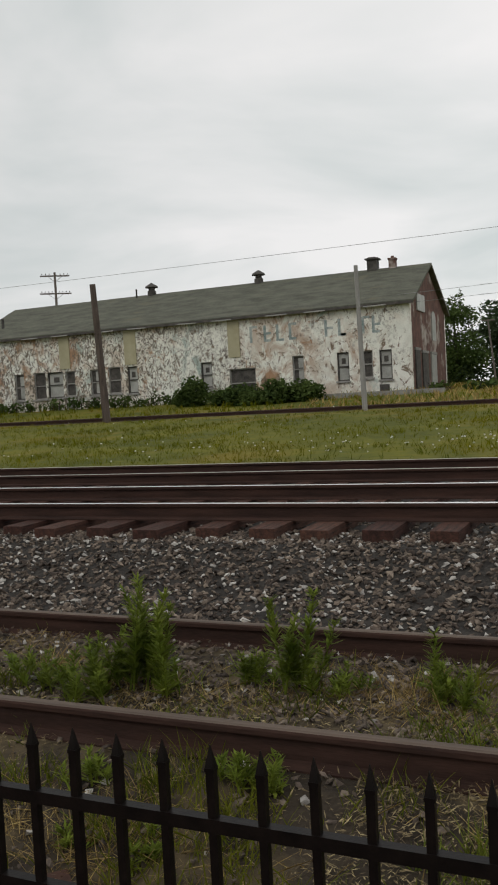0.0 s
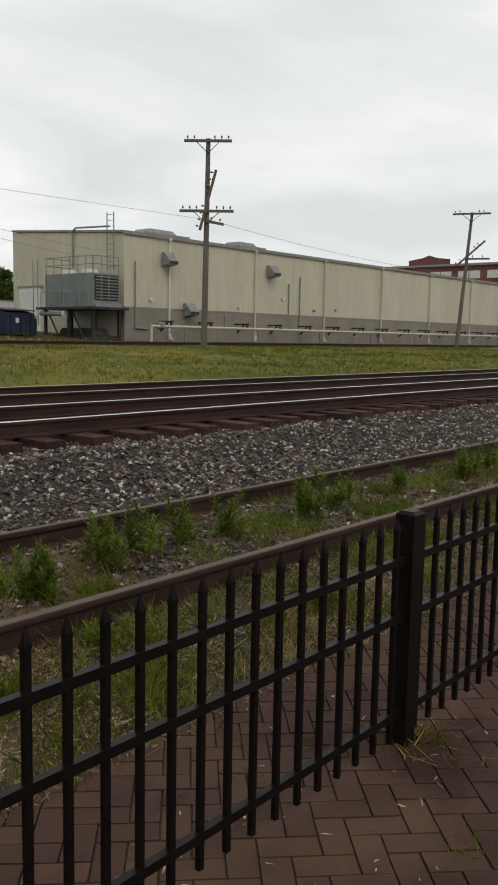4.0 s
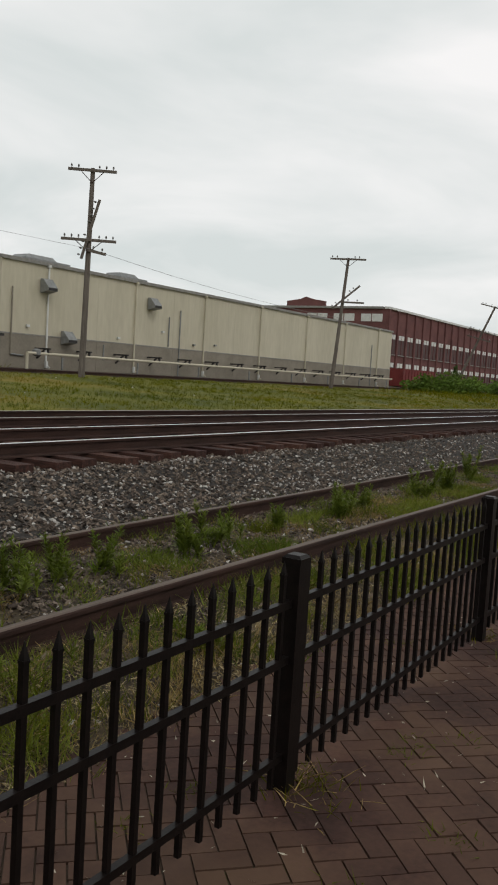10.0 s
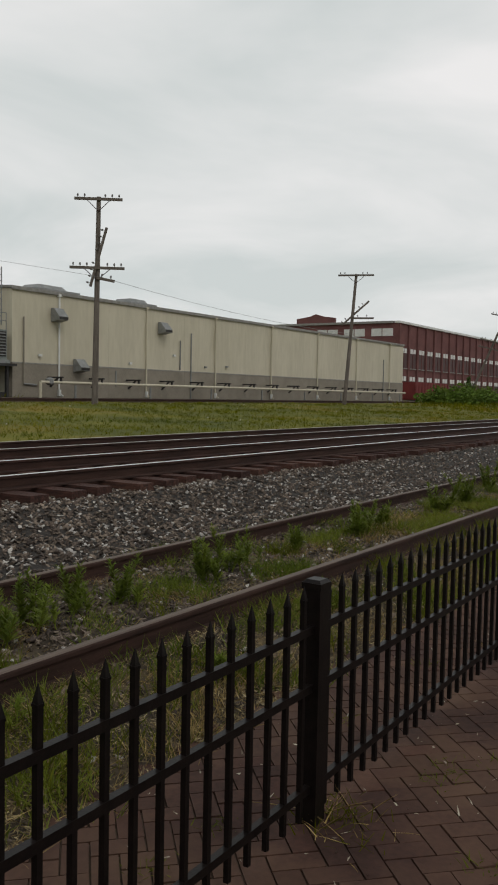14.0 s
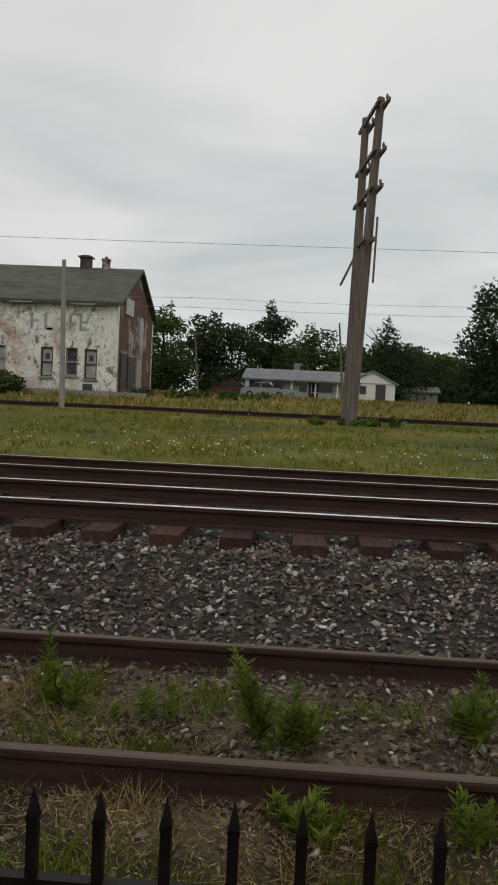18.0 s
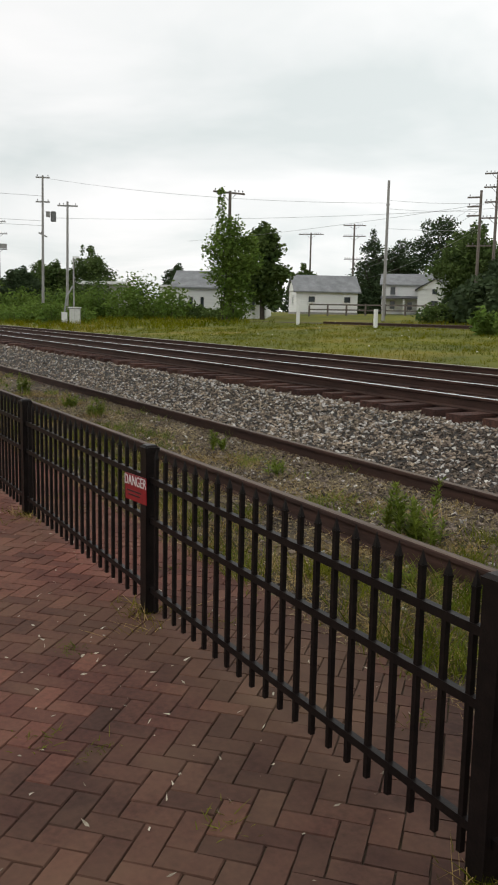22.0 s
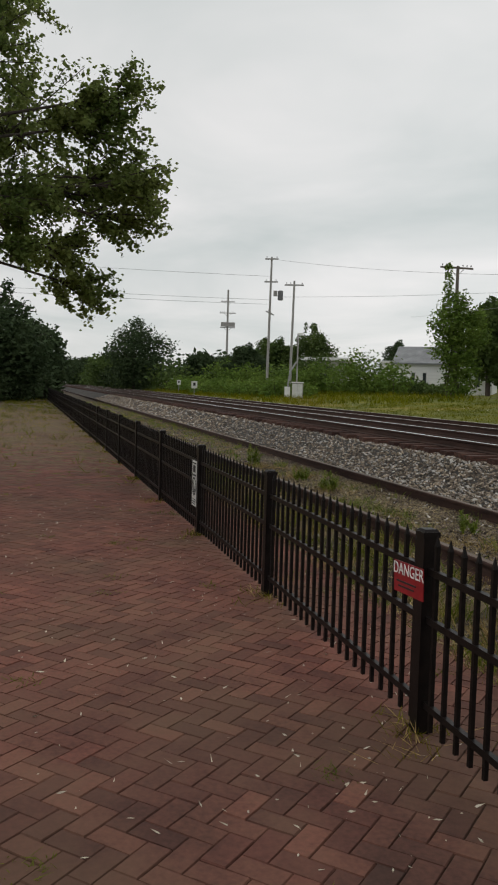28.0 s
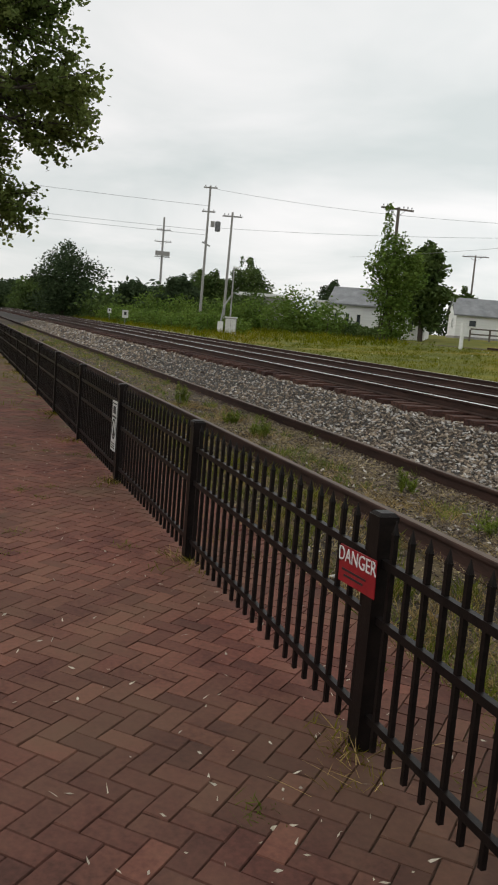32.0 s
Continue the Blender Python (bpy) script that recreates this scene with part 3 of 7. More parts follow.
def build_paving():
    pave = thing("brick_pavement", "worn red and brown brick paving laid in herringbone", "pavement", kind="structure")
    rnd = random.Random(21)
    shape = []
    for i in range(3):
        b = Mesh()
        b.box((0, 0, -0.02), (0.1962, 0.0962, 0.036))
        b.box((0, 0, 0.0), (0.1962, 0.0962, 0.006), taper=0.955)
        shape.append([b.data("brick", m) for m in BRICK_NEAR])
    far = Mesh()
    near = 0
    spots = herringbone(-26, 9.5, -2.2, 2.72)
    spots.sort(key=lambda q: (q[0] + 3.2) ** 2 + (q[1] - 1.2) ** 2)
    for x, y, a in spots:
        if y < lawn_edge(x):
            continue
        z = 0.0005 + 0.004 * noise.noise((x * 0.9, y * 0.9, 0)) + rnd.uniform(-0.0015, 0.0015)
        a += rnd.uniform(-1.2, 1.2)
        # browner, darker bricks towards +x
        brown_share = smooth01(-7.0, 0.8, x + 0.5 * y + 1.6 * noise.noise((x * 0.7, y * 0.7, 5.0))) + rnd.gauss(0, 0.12)
        brown = max(0, min(TONES - 1, int(brown_share * TONES)))
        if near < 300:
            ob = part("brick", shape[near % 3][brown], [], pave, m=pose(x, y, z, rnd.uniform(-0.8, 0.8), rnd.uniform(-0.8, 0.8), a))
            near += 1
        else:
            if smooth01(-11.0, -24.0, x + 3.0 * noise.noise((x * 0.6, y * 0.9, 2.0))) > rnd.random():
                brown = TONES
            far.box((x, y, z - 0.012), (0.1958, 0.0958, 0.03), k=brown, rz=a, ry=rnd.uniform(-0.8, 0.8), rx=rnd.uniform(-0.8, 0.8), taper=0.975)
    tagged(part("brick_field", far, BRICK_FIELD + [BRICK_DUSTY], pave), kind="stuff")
    faraway = Mesh()
    for x, y, a in herringbone(-44, -26, -1.0, 2.6, 0.2):
        if y < lawn_edge(x):
            continue
        faraway.add([(x + dx, y + dy, 0.004) for dx, dy in [(math.cos(radians(a)) * p - math.sin(radians(a)) * q, math.sin(radians(a)) * p + math.cos(radians(a)) * q) for p, q in ((-0.096, -0.046), (0.096, -0.046), (0.096, 0.046), (-0.096, 0.046))]], [(0, 1, 2, 3)])
    tagged(part("far_brick_field", faraway, BRICK_DUSTY, pave), kind="stuff")


build_paving()

# ---- trees and plants ----


def leaf_cloud(rnd, blobs, count, size, flat=0.5):
    """Leaf clumps strewn through ellipsoid blobs (x, y, z, rx, ry, rz), denser towards their skins, with ragged outlines."""
    g = np.random.RandomState(rnd.randrange(1 << 30))
    vol = np.array([b[3] * b[4] * b[5] for b in blobs]) ** 0.67
    pick = g.choice(len(blobs), count, p=vol / vol.sum())
    b = np.array(blobs)[pick]
    d = g.normal(size=(count, 3))
    d /= np.linalg.norm(d, axis=1)[:, None]
    rad = g.uniform(0.12, 1.0, count) ** 0.45 * g.uniform(0.74, 1.22, count)
    c = b[:, :3] + d * b[:, 3:] * rad[:, None]
    s = size * g.uniform(0.5, 1.3, count)
    u = g.normal(size=(count, 3))
    u[:, 2] *= flat
    u /= np.linalg.norm(u, axis=1)[:, None]
    w = np.cross(u, g.normal(size=(count, 3)))
    w /= np.linalg.norm(w, axis=1)[:, None] + 1e-9
    q = np.stack([c - u * s[:, None], c + w * (0.55 * s)[:, None], c + u * s[:, None], c - w * (0.55 * s)[:, None]], 1)
    return q.reshape(-1, 3)


def leaf_part(name, quads, material, parent, label=""):
    n = len(quads) // 4
    me = bpy.data.meshes.new(name)
    me.vertices.add(4 * n)
    me.vertices.foreach_set("co", quads.astype(np.float32).ravel())
    me.loops.add(4 * n)
    me.loops.foreach_set("vertex_index", np.arange(4 * n, dtype=np.int32))
    me.polygons.add(n)
    me.polygons.foreach_set("loop_start", np.arange(0, 4 * n, 4, dtype=np.int32))
    me.update(calc_edges=True)
    me.materials.append(material)
    return part(name, me, [], parent, label)


def blobs_for(rnd, h, w, low=0.25, n=9, shape="round"):
    """Blobs that fill a crown of height h and width w."""
    out = []
    for i in range(n):
        f = (i + 0.5) / n
        z = h * (low + (0.95 - low) * f)
        if shape == "cone":
            r = w / 2 * (1.05 - f) * 0.9
        else:
            r = w / 2 * math.sqrt(max(0.08, 1 - (2 * f - 0.85) ** 2)) * 0.75
        a = rnd.uniform(0, 6.28)
        k = 1 if shape == "cone" else 3
        for j in range(k):
            aa = a + j * 2.1 + rnd.uniform(-0.4, 0.4)
            off = r * rnd.uniform(0, 0.25) if shape == "cone" else r * rnd.uniform(0.3, 1.0)
            br = (r if shape == "cone" else r * rnd.uniform(0.4, 0.85))
            out.append((off * math.cos(aa), off * math.sin(aa), z + rnd.uniform(-0.07, 0.05) * h, br, br, max(0.09 * h, br * rnd.uniform(0.5, 0.8))))
    return out


def tree(label, x, y, h, w, seed, material=None, count=1800, size=0.45, low=0.25, shape="round", z=None, trunk=True, group="trees beyond the railway", name="tree"):
    rnd = random.Random(seed)
    th = thing(name, label, "tree", (x, y, (ground_z(x, y) if z is None else z) - 0.05), rnd.uniform(0, 360), group=group)
    if trunk:
        t = Mesh()
        r = 0.022 * h + 0.05
        t.rod((0, 0, 0), (0.02 * h, 0, h * 0.35), r, r * 0.75, 9)
        t.rod((0.02 * h, 0, h * 0.35), (0, 0.02 * h, h * 0.8), r * 0.75, r * 0.2, 8)
        for i in range(7):
            a, zz = rnd.uniform(0, 6.28), h * rnd.uniform(0.25, 0.6)
            t.rod((0.015 * h, 0, zz), (math.cos(a) * w * 0.36, math.sin(a) * w * 0.36, zz + h * rnd.uniform(0.12, 0.25)), r * 0.4, r * 0.08, 6)
        part("trunk", t, BARK, th)
    blobs = blobs_for(rnd, h, w, low, 8, shape)
    if shape == "peaks":
        blobs = blobs_for(rnd, h * 0.62, w, 0.05, 6) + [(u * w, v * w, q * h, 0.17 * w, 0.17 * w, 0.17 * h) for u, v, q in ((0.2, 0.16, 0.62), (0.17, 0.13, 0.8), (-0.2, -0.14, 0.6), (-0.18, -0.16, 0.75), (0, 0, 0.55), (0.3, 0.2, 0.5), (-0.33, -0.2, 0.48), (0.14, 0.1, 0.9))]
    leaf_part("crown", leaf_cloud(rnd, blobs, count, size), material or LEAF_DARK, th)
    return th


# ---- poles and wires ----


def telegraph_pole(x, y, h, label, arms=((0.0, 3.0),), lean=(0, 0), braces=True, z=None, wood=None, name="telegraph_pole", r=0.15, turn=90.0):
    """arms: rows of the distance below the top, the arm's length and, if given, its tilt in degrees; turn: the arms' heading."""
    th = thing(name, label, "utility pole", (x, y, (ground_z(x, y) if z is None else z) - 0.15), group="poles along the railway")
    wood = wood or POLEWOOD
    part("pole", Mesh().rod((0, 0, 0), (lean[0], lean[1], h), r, r * 0.66, 10), wood, th)
    for row in arms:
        d, l = row[0], row[1]
        tilt = row[2] if len(row) > 2 else 0.0
        f = (h - d) / h
        c = Vector((lean[0] * f, lean[1] * f, h - d))
        side = Vector((math.sin(radians(turn)), -math.cos(radians(turn)), 0)) * (-r)
        off = row[3] if len(row) > 3 else 0.0
        along = Vector((math.cos(radians(turn)), math.sin(radians(turn)), 0)) * off
        m = Matrix.Translation(c + side + along) @ pose(0, 0, 0, 0, 0, turn) @ pose(0, 0, 0, 0, tilt, 0)
        arm = part("crossarm", Mesh().box((0, 0, 0), (l, 0.09, 0.12)), wood, th, m=m)
        n = max(2, int(l / 0.30))
        for i in range(n):
            u = (i + 0.5) / n - 0.5
            if abs(u * l) < 0.2 or (i * 7 + int(h * 10)) % 5 == 3:
                continue
            ins = Mesh().lathe((0, 0, 0), [(0.012, 0), (0.012, 0.06), (0.04, 0.07), (0.045, 0.13), (0.025, 0.18)], 7)
            part("insulator", ins, PORCELAIN, arm, m=pose(u * l, 0, 0.05))
        if braces and not tilt and l > 1.9:
            b = Mesh()
            cs = c + side
            d1 = Vector((math.cos(radians(turn)), math.sin(radians(turn)), 0))
            for sgn in (-1, 1):
                b.rod(cs + Vector((0, 0, -0.55)), cs + d1 * (sgn * l * 0.24) + Vector((0, 0, -0.04)), 0.018, n=5)
            part("brace", b, RUST, th)
    return th


def wire(a, b, sag=0.5, r=0.007, n=16, name="overhead_wire"):
    w = Mesh()
    a, b = Vector(a), Vector(b)
    pts = []
    for i in range(n + 1):
        t = i / n
        p = a.lerp(b, t)
        p.z -= 4 * sag * t * (1 - t)
        pts.append(p)
    w.tube(pts, r, 5)
    return tagged(part(name, w, WIRE), "thin dark overhead line strung between poles", "overhead wire", "overhead wires")


telegraph_pole(-25.6, 27.5, 10.4, "weathered wooden telegraph pole with crossarms beside tall weeds", ((0.7, 2.3), (2.95, 1.6, 64, -0.4), (4.75, 2.3), (5.3, 1.2, -60, 0.25)), lean=(0.1, 0), turn=70)
telegraph_pole(29.25, 27.5, 9.5, "wooden telegraph pole with two crossarms and a hanging arm", ((0.12, 2.15), (3.2, 2.45), (2.72, 2.75, 75, -0.05), (3.72, 0.8, -10, -0.4)), lean=(0.2, 0.05), turn=128)
telegraph_pole(54.3, 27.5, 9.3, "wooden telegraph pole with one crossarm and broken arms", ((0.1, 2.5), (2.75, 2.5, 42, -0.2), (3.1, 1.6, 0, -0.7)), lean=(0.7, -0.35), turn=112)
telegraph_pole(86.0, 29.6, 9.1, "wooden telegraph pole leaning far over in the brush", ((0.1, 2.9, -14), (2.6, 2.9, -14), (3.3, 2.6, -14)), lean=(0.8, -3.6))
telegraph_pole(-53.0, 27.5, 9.0, "wooden telegraph pole overgrown with vines", ((0.1, 2.4),))


def h_frame():
    """Two poles side by side that share four crossarms."""
    th = thing("telegraph_h_frame", "double wooden telegraph pole with shared crossarms and broken braces", "utility pole", (1.8, 27.0, 0.9), group="poles along the railway")
    part("pole", Mesh().rod((0, 0, 0), (0.42, -0.1, 10.1), 0.19, 0.12, 10), POLEWOOD, th)
    part("pole", Mesh().rod((-0.02, 1.75, 0), (0.1, 1.75, 10.1), 0.19, 0.12, 10), POLEWOOD, th)
    for z, l in ((9.85, 3.3), (8.42, 3.3), (7.34, 3.2), (5.75, 1.3)):
        f = z / 10.1
        for side in (-0.13, 0.13):
            mid = Vector((0.02 + 0.27 * f + side, 0.85 if l > 2 else -0.1, z))
            arm = part("crossarm", Mesh().box((0, 0, 0), (0.08, l, 0.12)), POLEWOOD, th, m=Matrix.Translation(mid) @ pose(0, 0, 0, 0, 0, 7))
            for i in range(6 if l > 2 and side > 0 else 0):
                ins = Mesh().lathe((0, 0, 0), [(0.012, 0), (0.012, 0.06), (0.045, 0.07), (0.045, 0.15), (0.025, 0.2)], 7)
                part("insulator", ins, PORCELAIN, arm, m=pose(0, (i - 2.5) * l / 6.2, 0.05))
    part("hanging_brace", Mesh().box((0, 0, 0), (0.07, 0.07, 1.9)), POLEWOOD, th, m=pose(-0.12, 0.4, 5.35, 0, 24, 0))
    part("hanging_brace", Mesh().box((0, 0, 0), (0.06, 0.06, 2.0)), POLEWOOD, th, m=pose(0.47, -0.25, 5.5, 0, 1, 0))
    return th


h_frame()


def plain_pole(x, y, h, label, r=0.12, lean=(0, 0), wood=None, rungs=()):
    th = thing("utility_pole", label, "utility pole", (x, y, ground_z(x, y) - 0.1), group="poles along the railway")
    part("pole", Mesh().rod((0, 0, 0), (lean[0], lean[1], h), r, r * 0.7, 9), wood or GREYPOLE, th)
    for d, l, t in rungs:
        part("crossarm", Mesh().box((0, 0, 0), (l, 0.09, 0.11)), wood or GREYPOLE, th, m=pose(lean[0] * (h - d) / h, lean[1], h - d, 0, 0, t))
    return th


plain_pole(-18.85, 29.7, 5.7, "short dark wooden pole stub beside the spur track", 0.17, (-0.29, 0), OLDPOLE)
plain_pole(-8.0, 29.4, 5.2, "short pale grey pole beside the spur track", 0.10, (-0.1, 0))
plain_pole(20.4, 45, 6.7, "plain grey utility pole by the parking lot", 0.10, wood=GREYPOLE)
plain_pole(25.6, 42, 6.6, "plain grey utility pole by the parking lot", 0.10, wood=GREYPOLE)
plain_pole(26.5, 72, 6.8, "thin grey utility pole behind the trailer", 0.10, wood=GREYPOLE)
plain_pole(-50.85, 39.3, 10.2, "tall thin grey pole by the white house", 0.13, rungs=((1.7, 0.35, 0),))
plain_pole(3.6, 70.3, 6.5, "thin pole before the ranch house", 0.10, (-0.6, 0), POLEWOOD)
plain_pole(-10.1, 84.8, 6.3, "thin leaning pole before the woods", 0.10, (-0.6, 0), POLEWOOD, ((0.1, 1.2, 10),))
telegraph_pole(-75.2, 20.5, 12.6, "tall grey utility pole with crossarms and a transformer", ((0.15, 1.2), (2.2, 1.2), (5.0, 0.8, 25)), wood=GREYPOLE, turn=70, name="utility_pole", lean=(0.0, 0.15), r=0.13)
telegraph_pole(-72.6, 21.9, 10.2, "grey utility pole with one crossarm", ((0.35, 1.7),), wood=GREYPOLE, turn=70, name="utility_pole", lean=(0.0, 0.15), r=0.13)
far_pole = telegraph_pole(-127.5, 28.3, 15.0, "distant grey transmission pole with crossarms and a pale box", ((1.8, 2.1), (3.5, 2.5), (5.7, 2.3)), wood=GREYPOLE, turn=75, name="utility_pole", r=0.2)
part("switch_box", Mesh().box((0.25, 0, 9.75), (0.4, 2.1, 0.65)), GREYPOLE, far_pole)
telegraph_pole(-51.0, 48.4, 9.9, "wooden utility pole in front of the trees", ((0.5, 1.1, 0, -0.5), (1.2, 1.1, 0, -0.5), (1.9, 1.1, 0, -0.5), (4.2, 1.9)), turn=40, name="utility_pole")
telegraph_pole(-53.7, 52.7, 12.0, "wooden utility pole with four crossarms", ((0.1, 2.2), (1.2, 2.2), (2.4, 2.0), (3.7, 2.4)), turn=40, name="utility_pole")
telegraph_pole(-46.8, 46.9, 10.6, "bare wooden utility pole in front of the trees", (), name="utility_pole")
telegraph_pole(-47.0, 64.5, 12.5, "wooden utility pole seen over the old roof", ((0.3, 2.6), (1.9, 2.8), (4.0, 1.6)), turn=35, name="utility_pole", wood=POLEWOOD)
telegraph_pole(-95.3, 68.0, 12.0, "distant wooden utility pole behind the shed", ((0.2, 3.0), (1.6, 3.0), (4.6, 2.6)), turn=50, name="utility_pole", r=0.17)
telegraph_pole(-106.0, 68.0, 11.6, "distant wooden utility pole", ((0.2, 3.6),), turn=50, name="utility_pole", r=0.17)


def transformer():
    th = thing("pole_transformer", "grey cylindrical transformer hung on the tall pole", "transformer", (-75.2, 21.55, 9.3))
    part("tank", Mesh().lathe((0, 0, 0), [(0.2, 0), (0.25, 0.05), (0.25, 0.8), (0.2, 0.86), (0.1, 0.88)], 12), mat("dark_tank", (0.10, 0.102, 0.105), (0.18, 0.18, 0.185), 4, 0.5), th)
    part("bracket", Mesh().box((-0.08, -0.45, 0.6), (0.08, 0.35, 0.5)), GREYPOLE, th)


transformer()

# wires
for z in (7.0, 6.5):
    wire((-60, 62, z + 3.6), (-6, 45.5, z), 0.7, 0.010)
    wire((-6, 45.5, z), (20.4, 45, z + 0.5), 0.25, 0.009)
    wire((20.4, 45, z + 0.5), (25.6, 42, z + 0.6), 0.06, 0.011)
    wire((25.6, 42, z + 0.6), (33.6, 39.6, z - 0.6), 0.15, 0.011)
wire((-60.0, 27.5, 7.0), (-25.9, 27.3, 6.6), 0.2, 0.008)
wire((-25.9, 27.3, 6.6), (1.9, 27.1, 6.5), 0.05, 0.007)
wire((1.9, 27.1, 6.5), (29.3, 27.3, 6.8), 0.05, 0.007)
wire((29.3, 27.3, 6.8), (54.6, 27.3, 6.0), 0.3, 0.009)
for z in (11.4, 9.3, 8.9):
    wire((-75.2, 20.6, z), (-70.0, -40.0, z + 0.4), 0.5, 0.014)
wire((-75.2, 21.3, 9.6), (-46.9, 47.2, 9.7), 0.4, 0.012)
wire((-75.2, 21.3, 12.9), (-50.85, 39.3, 9.8), 0.5, 0.012)
for z in (10.0, 9.4, 8.0):
    wire((-50.85, 39.3, z), (-51, 48.4, z + 0.5), 0.1, 0.011)
    wire((-93, 68, z - 1.5), (-51, 48.4, z + 0.6), 0.5, 0.012)

# ---- the old brick building ----


def peel_mat():
    """White paint flaking off old brick in ragged patches."""
    m = mat("peeling_white_paint", (0.72, 0.725, 0.655), (0.88, 0.87, 0.80), 1.3, 0.9, 0.6, fine=14, depth=0.02)
    nt = m.node_tree
    b = nt.nodes["Principled BSDF"]
    src = b.inputs["Base Color"].links[0].from_socket
    co = nt.nodes.new("ShaderNodeTexCoord")
    mp = nt.nodes.new("ShaderNodeMapping")
    mp.inputs["Scale"].default_value = (1, 1, 0.75)
    nt.links.new(co.outputs["Object"], mp.inputs[0])

    def noisy(sc, det, rg, dist=0.0):
        n = nt.nodes.new("ShaderNodeTexNoise")
        n.inputs["Scale"].default_value, n.inputs["Detail"].default_value = sc, det
        n.inputs["Roughness"].default_value, n.inputs["Distortion"].default_value = rg, dist
        nt.links.new(mp.outputs[0], n.inputs["Vector"])
        return n.outputs["Fac"]

    def ramp(fac, lo, hi):
        r = nt.nodes.new("ShaderNodeMapRange")
        r.inputs["From Min"].default_value, r.inputs["From Max"].default_value = lo, hi
        nt.links.new(fac, r.inputs["Value"])
        return r.outputs[0]

    def mixed(fac, a, colour):
        x = nt.nodes.new("ShaderNodeMix")
        x.data_type = "RGBA"
        nt.links.new(fac, x.inputs[0])
        nt.links.new(a, x.inputs[6])
        if isinstance(colour, tuple):
            x.inputs[7].default_value = colour
        else:
            nt.links.new(colour, x.inputs[7])
        return x.outputs[2]

    def times(a, c):
        n = nt.nodes.new("ShaderNodeMath")
        n.operation = "MULTIPLY"
        nt.links.new(a, n.inputs[0])
        nt.links.new(c, n.inputs[1])
        return n.outputs[0]

    # bare brick in flakes, pinkish where it is worn thin, grey where it is dirty
    flakes = ramp(noisy(2.3, 6, 0.74, 1.2), 0.545, 0.62)
    zones = ramp(noisy(0.16, 3, 0.5), 0.40, 0.60)
    col = mixed(times(ramp(noisy(0.9, 5, 0.7, 0.8), 0.45, 0.60), zones), src, (0.40, 0.245, 0.15, 1))
    col = mixed(times(ramp(noisy(1.1, 5, 0.65, 0.5), 0.50, 0.62), ramp(noisy(0.22, 2, 0.5), 0.5, 0.62)), col, (0.40, 0.47, 0.43, 1))
    col = mixed(flakes, col, (0.20, 0.15, 0.105, 1))
    col = mixed(times(ramp(noisy(5.0, 5, 0.75), 0.52, 0.60), ramp(noisy(0.3, 2, 0.5), 0.45, 0.6)), col, (0.11, 0.085, 0.07, 1))
    # the western half has lost far more of its paint, in curling strips and bare brick patches
    axis = nt.nodes.new("ShaderNodeSeparateXYZ")
    nt.links.new(co.outputs["Object"], axis.inputs[0])
    west = ramp(axis.outputs[0], -20.0, -27.0)
    col = mixed(times(ramp(noisy(2.9, 4, 0.62, 2.6), 0.53, 0.56), west), col, (0.17, 0.145, 0.115, 1))
    col = mixed(times(ramp(noisy(1.5, 6, 0.72, 0.8), 0.56, 0.66), ramp(noisy(0.20, 2, 0.5), 0.50, 0.58)), col, (0.36, 0.215, 0.125, 1))
    nt.links.new(col, b.inputs["Base Color"])
    return m


PEEL = peel_mat()
SLATE = mat("old_shingle_roof", (0.066, 0.068, 0.052), (0.14, 0.14, 0.108), 0.8, 0.9, 0.6, fine=7, stretch=(1, 2.5, 2.5), spots=((0.13, 0.12, 0.085), 0.36, 0.35))
REDBRICK = mat("dark_red_brick", (0.085, 0.047, 0.038), (0.185, 0.098, 0.078), 1.6, 0.9, 0.5, fine=18, spots=((0.42, 0.37, 0.33), 0.40, 0.5))
BOARD = mat("boarded_window", (0.035, 0.032, 0.029), (0.11, 0.10, 0.09), 3, 0.7, 0.3, fine=20)
PALEPANE = mat("grimy_pane", (0.28, 0.28, 0.26), (0.45, 0.45, 0.42), 2, 0.4, 0.1, fine=20)
TANPANEL = mat("tan_panel", (0.36, 0.33, 0.21), (0.46, 0.42, 0.29), 1.5, 0.85, 0.2, fine=20)
TRIM = mat("grey_trim", (0.20, 0.19, 0.175), (0.34, 0.33, 0.31), 4, 0.85, 0.3)
FADED = mat("faded_lettering", (0.15, 0.21, 0.21), (0.50, 0.53, 0.50), 1.6, 0.9, 0.3, fine=9)
BX0, BX1, BY0, BY1, BZ0, BE, BR = -41.3, -10.5, 46.7, 57.4, 1.3, 6.68, 9.22


